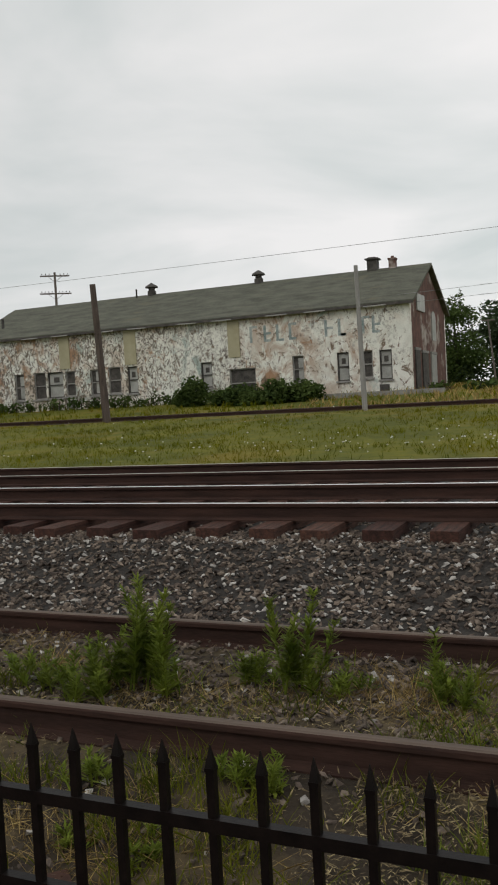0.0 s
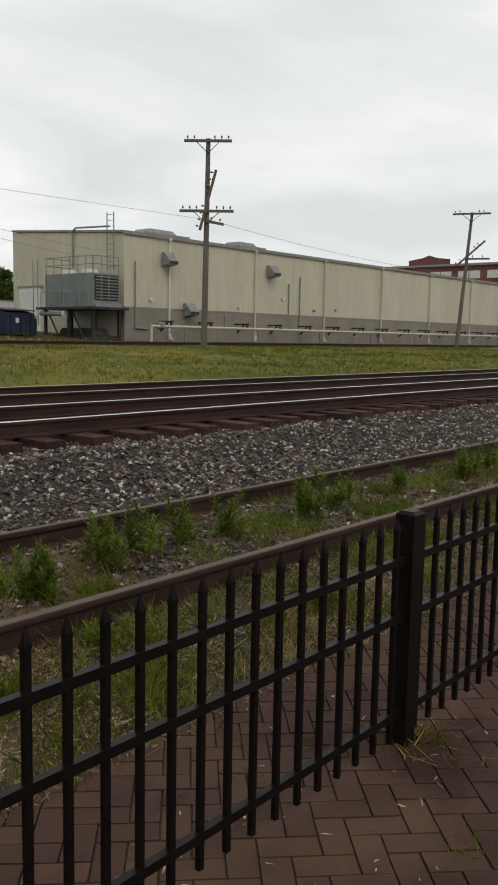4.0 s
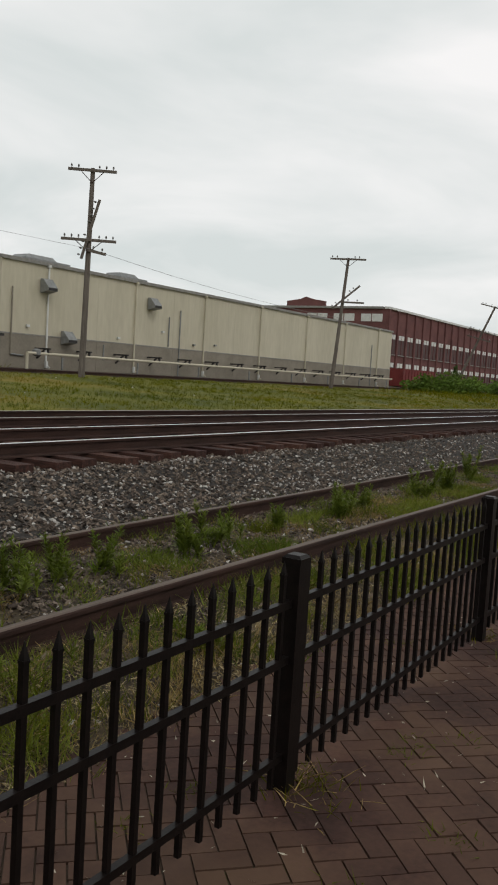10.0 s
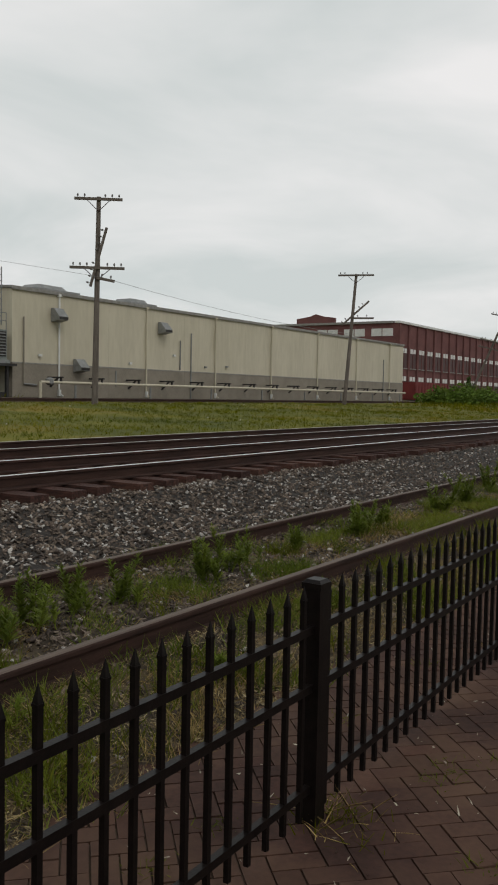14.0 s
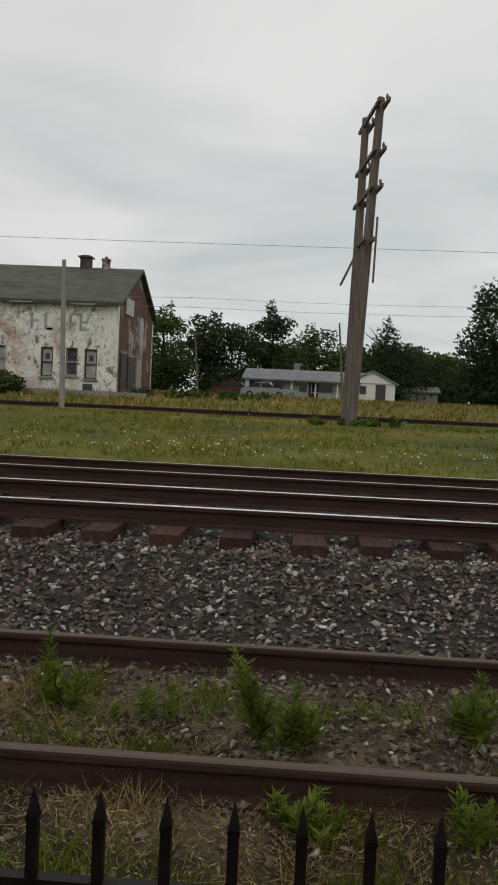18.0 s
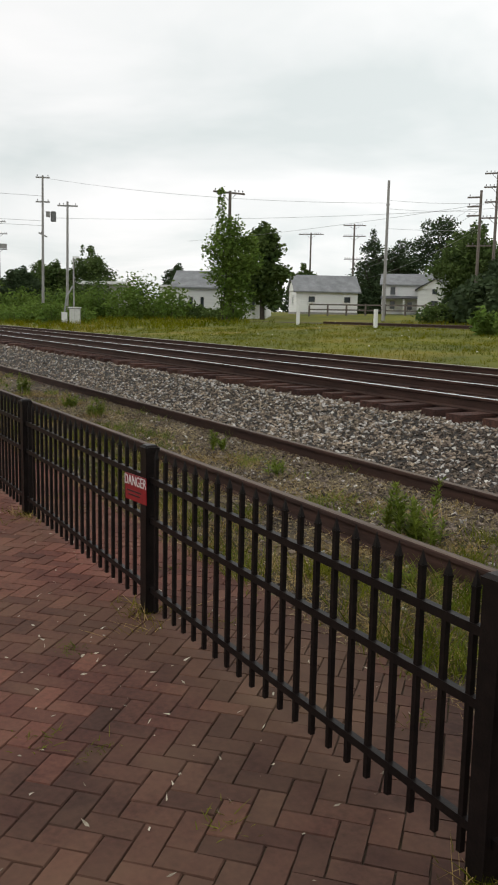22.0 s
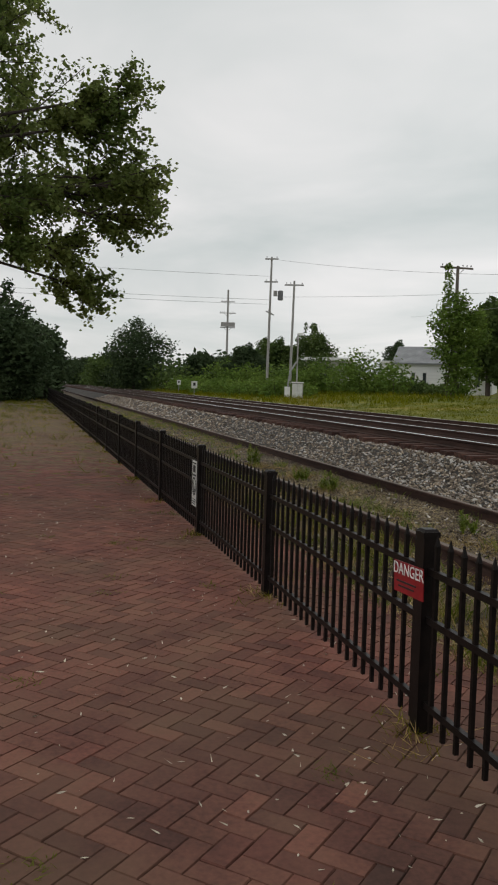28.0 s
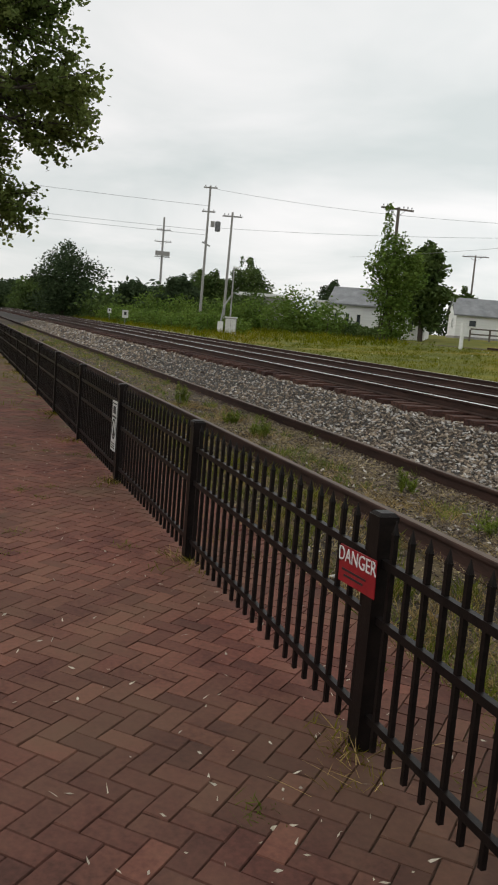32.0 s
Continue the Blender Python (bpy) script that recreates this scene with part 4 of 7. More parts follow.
def old_building():
    th = thing("old_brick_building", "long derelict brick building with peeling white paint", "building", (0, 0, 0))
    th.matrix_basis = Matrix.Translation((0.37, 0, 0)) @ Matrix.Diagonal((0.986, 1, 1, 1))
    # openings in the front wall: left, right, bottom, top, kind
    wins = [(-14.83, -14.12, 2.5, 4.12, "pale"), (-13.4, -12.72, 2.6, 4.13, "board"), (-12.34, -11.62, 2.45, 4.1, "pale"), (-17.57, -16.85, 2.55, 4.12, "half"), (-21.65, -19.92, 1.9, 3.62, "door"),
            (-23.56, -22.8, 2.6, 4.14, "pale"), (-28.81, -28.05, 2.55, 4.23, "pale"), (-30.24, -29.3, 2.6, 4.28, "board"), (-31.62, -30.85, 2.55, 4.22, "half"), (-33.56, -32.8, 2.6, 4.23, "board"),
            (-35.01, -33.75, 2.55, 4.24, "pale"), (-36.12, -35.15, 2.5, 4.27, "board"), (-37.72, -36.9, 2.5, 4.25, "half"), (-40.2, -39.3, 1.9, 4.2, "door")]
    wins.sort()
    wall = Mesh()
    x = BX0
    top, low = BE, BZ0
    for a, b, z0, z1, kind in wins:
        wall.box(((x + a) / 2, BY0 + 0.15, (low + top) / 2), (a - x, 0.3, top - low))
        wall.box(((a + b) / 2, BY0 + 0.15, (z1 + top) / 2), (b - a, 0.3, top - z1))
        wall.box(((a + b) / 2, BY0 + 0.15, (low + z0) / 2), (b - a, 0.3, z0 - low))
        x = b
    wall.box(((x + BX1) / 2, BY0 + 0.15, (low + top) / 2), (BX1 - x, 0.3, top - low))
    part("front_wall", wall, PEEL, th)
    for a, b, z0, z1, kind in wins:
        w = part("window" if kind != "door" else "boarded_door", Mesh().box(((a + b) / 2, BY0 + 0.2, (z0 + z1) / 2), (b - a, 0.05, z1 - z0)), PALEPANE if kind == "pale" else BOARD, th)
        fr = Mesh()
        for u in (a + 0.04, b - 0.04):
            fr.box((u, BY0 + 0.14, (z0 + z1) / 2), (0.08, 0.06, z1 - z0))
        for v in (z0 + 0.04, z1 - 0.04, (z0 + z1) / 2):
            fr.box(((a + b) / 2, BY0 + 0.135, v), (b - a - 0.16, 0.06, 0.07))
        part("frame", fr, BOARD if kind == "pale" else TRIM, w)
        if kind == "half":
            part("pane", Mesh().box(((a + b) / 2 + 0.12, BY0 + 0.165, z0 + 0.28 * (z1 - z0)), (0.4 * (b - a), 0.02, 0.4 * (z1 - z0))), PALEPANE, w)
            part("pane", Mesh().box(((a + b) / 2 + 0.12, BY0 + 0.165, z0 + 0.74 * (z1 - z0)), (0.4 * (b - a), 0.02, 0.36 * (z1 - z0))), PALEPANE, w)
        elif kind == "pale":
            part("pane", Mesh().box(((a + b) / 2, BY0 + 0.165, z0 + 0.7 * (z1 - z0)), (0.34 * (b - a), 0.02, 0.2 * (z1 - z0))), BOARD, w)
        part("sill", Mesh().box(((a + b) / 2, BY0 - 0.04, z0 - 0.05), (b - a + 0.16, 0.14, 0.1)), TRIM, w)
    for a, b, z0, z1 in ((-33.9, -33.1, 4.4, 6.55), (-28.92, -28.05, 4.35, 6.55), (-21.62, -20.85, 4.3, 6.6)):
        part("tan_panel", Mesh().box(((a + b) / 2, BY0 - 0.03, (z0 + z1) / 2), (b - a, 0.06, z1 - z0)), TANPANEL, th)
    part("low_hatch", Mesh().box((-12.1, BY0 - 0.02, 1.98), (0.55, 0.06, 0.42)), BOARD, th)
    # traces of large painted lettering, too worn to read
    for i, gx in enumerate((-20.1, -19.2, -18.4, -17.6, -15.4, -14.6, -13.2, -12.6)):
        ghost = Mesh().box((gx, BY0 - 0.006, 5.55), (0.16, 0.012, 0.95))
        ghost.box((gx + 0.24, BY0 - 0.0065, 5.98 - 0.43 * (i % 3)), (0.34, 0.011, 0.14))
        if i % 2:
            ghost.box((gx + 0.22, BY0 - 0.0065, 5.14), (0.3, 0.011, 0.14))
        part("worn_letter_bar", ghost, FADED, th)
    part("rear_wall", Mesh().box(((BX0 + BX1) / 2, BY1 - 0.15, (BZ0 + BE) / 2), (BX1 - BX0, 0.3, BE - BZ0)), PEEL, th)
    ym = (BY0 + BY1) / 2
    for x1, m in ((BX1, REDBRICK), (BX0 + 0.3, PEEL)):
        part("gable_wall", Mesh().prism([(BY0 + 0.302, BZ0), (BY1 - 0.302, BZ0), (BY1 - 0.302, BE), (ym, BR - 0.16), (BY0 + 0.302, BE)], x1 - 0.3, x1 - 0.002), m, th)
    # gable end: doors, an arched window and a pale sign board
    for y0, y1, z0, z1, m in ((47.5, 48.7, 1.3, 4.0, BOARD), (49.4, 51.0, 1.4, 3.9, BOARD), (52.0, 53.6, 1.4, 3.9, PALEPANE)):
        d = part("door", Mesh().box((BX1 + 0.03, (y0 + y1) / 2, (z0 + z1) / 2), (0.08, y1 - y0, z1 - z0)), m, th)
        part("frame", Mesh().box((BX1 + 0.04, (y0 + y1) / 2, z1 + 0.08), (0.12, y1 - y0 + 0.2, 0.14)), TRIM, d)
    arch = Mesh()
    prof = [(52.6, 4.75), (53.8, 4.75), (53.8, 6.0)] + [(53.2 + 0.6 * math.cos(a), 6.0 + 0.55 * math.sin(a)) for a in (0.5, 1.05, 1.57, 2.1, 2.64)] + [(52.6, 6.0)]
    arch.prism(prof, BX1, BX1 + 0.06)
    part("arched_window", arch, PALEPANE, th)
    part("sign_board", Mesh().box((BX1 + 0.05, 49.4, 6.75), (0.08, 2.1, 0.95)), PALEPANE, th)
    e = BE - 0.13
    ya, yb = BY0 - 0.28, BY1 + 0.28
    part("roof_slope", Mesh().prism([(ya, e), (ym, BR - 0.02), (ym, BR + 0.14), (ya, e + 0.16)], BX0 - 0.25, BX1 + 0.28), SLATE, th)
    part("roof_slope", Mesh().prism([(ym, BR - 0.02), (yb, e), (yb, e + 0.16), (ym, BR + 0.14)], BX0 - 0.25, BX1 + 0.28), SLATE, th)
    part("gutter", Mesh().box(((BX0 + BX1) / 2, ya - 0.03, e + 0.02), (BX1 - BX0 + 0.5, 0.1, 0.14)), BOARD, th)
    for x, kind in ((-21.6, "vent"), (-29.7, "vent"), (-13.85, "big"), (-12.6, "chimney"), (-30.7, "pipe"), (-39.8, "low")):
        v = Mesh()
        z = BR + 0.1
        if kind == "vent":
            v.lathe((x, ym, z - 0.3), [(0.30, 0), (0.30, 0.55), (0.22, 0.6), (0.22, 0.75), (0.46, 0.8), (0.42, 0.9), (0.05, 1.12)], 10)
            part("roof_vent", v, BOARD, th)
        elif kind == "big":
            v.box((x, ym, z + 0.15), (0.62, 0.62, 0.9))
            v.box((x, ym, z + 0.64), (0.85, 0.85, 0.08))
            v.box((x, ym, z + 0.72), (0.75, 0.75, 0.1), taper=0.5)
            part("roof_vent", v, BOARD, th)
        elif kind == "chimney":
            v.box((x, ym, z + 0.1), (0.42, 0.42, 0.8))
            v.box((x, ym, z + 0.53), (0.5, 0.5, 0.1))
            v.rod((x, ym, z + 0.58), (x, ym, z + 0.72), 0.12, 0.10)
            part("chimney", v, REDBRICK, th)
        elif kind == "pipe":
            part("flue_pipe", v.rod((x, ym - 0.4, z - 0.4), (x, ym - 0.4, z + 0.45), 0.06), BOARD, th)
        else:
            part("flue_pipe", v.rod((x, ym - 3.6, 7.3), (x, ym - 3.6, 8.3), 0.1), BOARD, th)
    for i in range(26):
        a = BX0 + 0.6 + i * 1.18
        if i % 5 in (1, 4):
            part("eave_board", Mesh().box((a, ya - 0.09, e - 0.03), (1.3, 0.03, 0.06), ry=0.8 * (i % 3 - 1)), PALEPANE, th)
    return th


old_building()

# ---- the warehouse ----
CREAM = mat("cream_metal_siding", (0.52, 0.475, 0.36), (0.615, 0.565, 0.44), 0.5, 0.6, 0.1, fine=4, stretch=(1, 1, 0.2))
BAND = mat("taupe_lower_wall", (0.22, 0.195, 0.155), (0.30, 0.265, 0.215), 0.8, 0.8, 0.2, fine=8)
WHITE = mat("white_paint", (0.60, 0.60, 0.58), (0.74, 0.74, 0.72), 2, 0.5, 0.1, fine=30)
STEEL = mat("galvanised_steel", (0.20, 0.205, 0.20), (0.32, 0.325, 0.32), 3, 0.5, 0.15, 0.3, fine=30)
COOLER = mat("grey_green_panels", (0.16, 0.185, 0.175), (0.24, 0.265, 0.25), 0.9, 0.6, 0.15, fine=10)
DARKSTEEL = mat("dark_steel", (0.022, 0.02, 0.02), (0.05, 0.047, 0.045), 3, 0.6, 0.2)
DKBLUE = mat("dark_blue_paint", (0.010, 0.014, 0.03), (0.022, 0.03, 0.06), 2, 0.5, 0.2)
YELLOW = mat("faded_yellow", (0.42, 0.32, 0.10), (0.55, 0.44, 0.16), 3, 0.7, 0.1)
WX0, WX1, WY0, WYB, WZ0 = 33.85, 90.0, 38.3, 49.0, 1.0
WTOP, WTOPB, WBAND = 7.40, 8.1, 3.2


def warehouse():
    th = thing("warehouse", "long cream metal-clad warehouse with a taupe lower wall", "building", (0, 0, 0))
    n = 7
    step = (WX1 - WX0) / n
    for i in range(n):
        a = WX0 + i * step
        part("wall_panel", Mesh().box((a + step / 2, WY0 + 0.2, (WBAND + WTOP) / 2), (step - 0.012, 0.4, WTOP - WBAND)), CREAM, th)
        part("lower_wall_panel", Mesh().box((a + step / 2, WY0 + 0.18, (WZ0 + WBAND) / 2), (step - 0.012, 0.44, WBAND - WZ0)), BAND, th)
    part("end_wall", Mesh().prism([(WY0 + 0.402, WBAND), (WYB, WBAND), (WYB, WTOPB), (WY0 + 0.402, WTOP + 0.03)], WX0, WX0 + 0.4), CREAM, th)
    part("end_wall_base", Mesh().box((WX0 + 0.2, (WY0 + WYB) / 2 + 0.2, (WZ0 + WBAND) / 2), (0.44, WYB - WY0 - 0.41, WBAND - WZ0)), CREAM, th)
    part("end_wall", Mesh().prism([(WY0 + 0.402, WZ0), (WYB, WZ0), (WYB, WTOPB), (WY0 + 0.402, WTOP + 0.03)], WX1 - 0.4, WX1), CREAM, th)
    part("rear_wall", Mesh().box(((WX0 + WX1) / 2, WYB + 0.15, (WZ0 + WTOPB) / 2), (WX1 - WX0, 0.3, WTOPB - WZ0)), CREAM, th)
    part("roof", Mesh().prism([(WY0 - 0.06, WTOP + 0.02), (WYB + 0.3, WTOPB + 0.05), (WYB + 0.3, WTOPB + 0.16), (WY0 - 0.06, WTOP + 0.16)], WX0 - 0.08, WX1 + 0.08), TRIM, th)
    part("eave_trim", Mesh().box(((WX0 + WX1) / 2, WY0 - 0.1, WTOP + 0.05), (WX1 - WX0 + 0.2, 0.07, 0.2)), TRIM, th)
    part("seam", Mesh().box(((WX0 + WX1) / 2, WY0 - 0.05, WBAND), (WX1 - WX0, 0.03, 0.07)), TRIM, th)
    for i in range(7):
        x = 37.4 + i * 8.12
        d = Mesh()
        d.rod((x, WY0 - 0.12, 1.5), (x, WY0 - 0.12, WTOP - 0.05), 0.06, n=8)
        d.rod((x, WY0 - 0.12, 1.5), (x + 0.12, WY0 - 0.35, 1.3), 0.06, n=8)
        d.box((x, WY0 - 0.12, WTOP - 0.06), (0.2, 0.2, 0.16))
        part("downpipe", d, CREAM if i else WHITE, th)
        part("pipe_shoe", Mesh().box((x, WY0 - 0.16, 1.5), (0.16, 0.16, 0.4)), WHITE, th)
    for x, z0, z1 in ((34.65, 2.0, 5.85), (49.3, 3.3, 5.4), (50.6, 1.2, 6.0), (84.6, 1.3, 5.6), (42.5, 2.0, 3.0), (40.8, 3.1, 6.3)):
        part("conduit", Mesh().rod((x, WY0 - 0.09, z0), (x, WY0 - 0.09, z1), 0.05, n=6), STEEL if x != 34.65 else BAND, th)
    part("conduit", Mesh().line([(34.65, WY0 - 0.1, 2.0), (35.6, WY0 - 0.1, 1.95)], 0.06), STEEL, th)
    # exhaust hoods
    for x, z in ((37.15, 6.15), (47.15, 6.12), (39.00, 3.2)):
        h = part("exhaust_hood", Mesh().prism([(WY0 - 0.08, z - 0.42), (WY0 - 0.75, z - 0.30), (WY0 - 0.75, z - 0.1), (WY0 - 0.3, z + 0.40), (WY0 - 0.08, z + 0.40)], x - 0.38, x + 0.38), STEEL, th)
        part("louvre", Mesh().box((x, WY0 - 0.76, z - 0.2), (0.7, 0.03, 0.16)), DARKSTEEL, h)
    for x, z in ((43.9, 3.55), (48.6, 4.3), (52.4, 3.6), (35.9, 3.7), (55.2, 3.75)):
        part("wall_lamp", Mesh().box((x, WY0 - 0.1, z), (0.22, 0.14, 0.14)), WHITE if x < 50 else STEEL, th)
    # end wall: roller door, conduit and ladder
    part("roller_door", Mesh().box((WX0 - 0.03, 47.4, 2.9), (0.1, 2.3, 3.2)), WHITE, th)
    part("door_frame", Mesh().box((WX0 - 0.04, 47.4, 4.56), (0.14, 2.7, 0.12)), TRIM, th)
    part("roof_conduit", Mesh().line([(WX0 - 0.1, 42.9, 5.6), (WX0 - 0.1, 42.9, 7.75), (WX0 - 0.1, 42.6, 7.95), (WX0 - 0.1, 39.5, 7.85)], 0.06), STEEL, th)
    for y in (38.9, 39.5):
        part("ladder_rail", Mesh().rod((WX0 - 0.25, y, 5.3), (WX0 - 0.25, y, 8.6), 0.035, n=6), STEEL, th)
    rung = Mesh().rod((0, -0.3, 0), (0, 0.3, 0), 0.02, n=5).data("ladder_rung", STEEL)
    for i in range(10):
        part("ladder_rung", rung, [], th, m=pose(WX0 - 0.25, 39.2, 5.5 + 0.33 * i))
    # roof units
    for x, l in ((41.5, 4.0), (50.3, 3.0)):
        u = Mesh().box((x, 43.5, 8.05), (l, 2.0, 0.6))
        u.box((x - 0.4, 43.5, 8.45), (l * 0.7, 1.8, 0.34), taper=0.75)
        part("roof_unit", u, STEEL, th)
    return th


warehouse()


def pipe_run():
    th = thing("pipe_run", "pale gas pipe on brackets along the warehouse", "pipe", (0, 0, 0))
    for a in np.arange(35.0, 88.0, 7.6):
        part("pipe", Mesh().rod((a, 37.2, 2.12), (min(a + 7.6, 88.5), 37.2, 2.12), 0.085, n=10), CREAM, th)
    br = Mesh()
    br.box((0, 0.45, 0.30), (0.16, 1.2, 0.09))
    br.box((0, 0.0, 0.12), (0.12, 0.1, 0.4))
    br.box((0, 0.55, 0.02), (0.10, 0.9, 0.08), rx=-40)
    data = br.data("bracket", DARKSTEEL)
    leg = Mesh().box((0, 0, -0.6), (0.09, 0.09, 1.05)).data("support_leg", STEEL)
    for i in range(15):
        x = 36.6 + 3.5 * i
        part("bracket", data, [], th, m=pose(x, 37.2, 2.12))
        if i % 2 == 0:
            part("support_leg", leg, [], th, m=pose(x + 1.2, 37.2, 2.05))
    part("riser", Mesh().line([(35.0, 37.2, 1.0), (35.0, 37.2, 2.12)], 0.085, 8), CREAM, th)
    part("meter", Mesh().lathe((35.8, 37.3, 1.95), [(0.1, 0), (0.25, 0.1), (0.25, 0.35), (0.1, 0.45)], 10), STEEL, th)


pipe_run()


def cooling_unit():
    th = thing("cooling_unit", "large grey cooling unit raised on a dark steel frame", "cooling unit", (0, 0, 0))
    x0, x1, y0, y1, z0, z1 = 31.5, 33.4, 38.2, 42.6, 3.12, 5.0
    part("casing", Mesh().box(((x0 + x1) / 2, (y0 + y1) / 2, (z0 + z1) / 2), (x1 - x0, y1 - y0, z1 - z0)), COOLER, th)
    for i in range(4):
        part("panel_rib", Mesh().box((x0 - 0.015, y0 + 0.1 + i * 1.4, (z0 + z1) / 2), (0.03, 0.05, z1 - z0 - 0.05)), STEEL, th)
    lv = part("louvre_panel", Mesh().box((x0 + 0.95, y0 - 0.02, 4.2), (1.7, 0.04, 1.4)), DARKSTEEL, th)
    for r in range(8):
        part("louvre", Mesh().box((x0 + 0.95, y0 - 0.06, 3.6 + r * 0.17), (1.6, 0.1, 0.03), rx=35), STEEL, lv)
    for cx in (0.55, 1.1):
        part("mullion", Mesh().box((x0 + cx * 0.95, y0 - 0.09, 4.2), (0.05, 0.05, 1.4)), STEEL, lv)
    part("drip_tray", Mesh().box((x0 + 0.95, y0 - 0.1, 3.2), (1.95, 0.3, 0.22)), STEEL, th)
    part("platform", Mesh().box(((x0 + x1) / 2, (y0 + y1) / 2, 3.04), (x1 - x0 + 0.8, y1 - y0 + 0.8, 0.14)), DARKSTEEL, th)
    for x in (x0, x1):
        for y in (y0, 40.4, y1):
            part("leg", Mesh().box((x, y, 2.0), (0.16, 0.16, 2.0)), DARKSTEEL, th)
    for y in (38.9, 41.2):
        part("cross_brace", Mesh().rod((x0, y, 1.2), (x0, y + 1.2, 2.9), 0.05, n=6), DARKSTEEL, th)
    for k in range(3):
        part("pump", Mesh().rod((x0 + 0.3, 38.9 + k * 1.2, 1.55), (x0 + 1.4, 38.9 + k * 1.2, 1.55), 0.38, n=12), DARKSTEEL, th)
    part("pump_skid", Mesh().box((32.5, 40.3, 1.25), (1.8, 4.2, 0.5)), DARKSTEEL, th)
    part("pipe", Mesh().line([(x0 - 0.2, 42.8, 2.75), (x0 - 0.2, 40.6, 2.7)], 0.13, 10), STEEL, th)
    part("pipe_flange", Mesh().rod((x0 - 0.2, 40.55, 2.7), (x0 - 0.2, 40.4, 2.7), 0.22, n=12), WHITE, th)
    for y in np.arange(y0, y1 + 0.1, 0.73):
        part("rail_post", Mesh().rod((x0 - 0.35, y, 3.1), (x0 - 0.35, y, 3.95), 0.025, n=5), STEEL, th)
        part("rail_post", Mesh().rod((x0 + 0.05, y, z1), (x0 + 0.05, y, z1 + 0.95), 0.025, n=5), STEEL, th)
    for x in np.arange(x0, x1 + 0.1, 0.63):
        part("rail_post", Mesh().rod((x, y0 + 0.05, z1), (x, y0 + 0.05, z1 + 0.95), 0.025, n=5), STEEL, th)
    for z in (z1 + 0.95, z1 + 0.5):
        part("guard_rail", Mesh().line([(x1, y0 + 0.05, z), (x0 + 0.05, y0 + 0.05, z), (x0 + 0.05, y1, z), (x1, y1, z)], 0.025, 5), STEEL, th)
    part("guard_rail", Mesh().line([(x0 - 0.35, y0, 3.95), (x0 - 0.35, y1, 3.95)], 0.025, 5), STEEL, th)
    for dy in (0.0, 0.45):
        part("ladder_rail", Mesh().rod((x0 - 0.4, y1 + 0.2 + dy, 2.0), (x0 - 0.4, y1 + 0.2 + dy, 5.9), 0.03, n=5), STEEL, th)
    part("fan_cowl", Mesh().rod((32.4, 39.6, z1), (32.4, 39.6, z1 + 0.28), 0.5, 0.42, 14), WHITE, th)
    part("fan_cowl", Mesh().rod((32.4, 41.5, z1), (32.4, 41.5, z1 + 0.28), 0.5, 0.42, 14), WHITE, th)
    part("bollard", Mesh().rod((31.2, 43.5, 1.1), (31.2, 43.5, 2.5), 0.12, n=10), YELLOW, th)


cooling_unit()


def skip_bin(x, y, l, w, h, label):
    th = thing("dumpster", label, "dumpster", (x, y, ground_z(x, y) - 0.02), 8)
    b = Mesh()
    b.prism([(-w / 2, 0.12), (w / 2, 0.12), (w / 2, h), (-w / 2, h * 0.8)], -l / 2, l / 2)
    part("body", b, DKBLUE, th)
    part("lid", Mesh().box((0, 0, h * 0.93), (l + 0.06, w + 0.06, 0.05), rx=5), DKBLUE, th)
    for i in (-1, 0, 1):
        part("rib", Mesh().box((i * l * 0.36, -w / 2 - 0.03, h * 0.45), (0.08, 0.06, h * 0.65)), DKBLUE, th)
    for i in (-1, 1):
        part("skid", Mesh().box((i * l * 0.4, 0, 0.06), (0.12, w, 0.14)), DARKSTEEL, th)
    part("label_plate", Mesh().box((-l * 0.15, -w / 2 - 0.035, h * 0.55), (0.22, 0.02, 0.26)), WHITE, th)
    return th


skip_bin(28.2, 41.2, 2.0, 1.5, 1.6, "dark blue steel dumpster with a closed lid")
skip_bin(29.6, 42.4, 1.3, 1.3, 1.2, "low dark blue steel dumpster beside a taller one")

# ---- factory ----
# brick red muted and lifted: the haze of distance is mixed into the colour
FACBRICK = mat("factory_brick", (0.125, 0.055, 0.054), (0.20, 0.088, 0.082), 0.5, 0.9, 0.3, fine=5)
FACDARK = mat("factory_window_dark", (0.05, 0.022, 0.022), (0.09, 0.04, 0.038), 1, 0.5, 0.1)


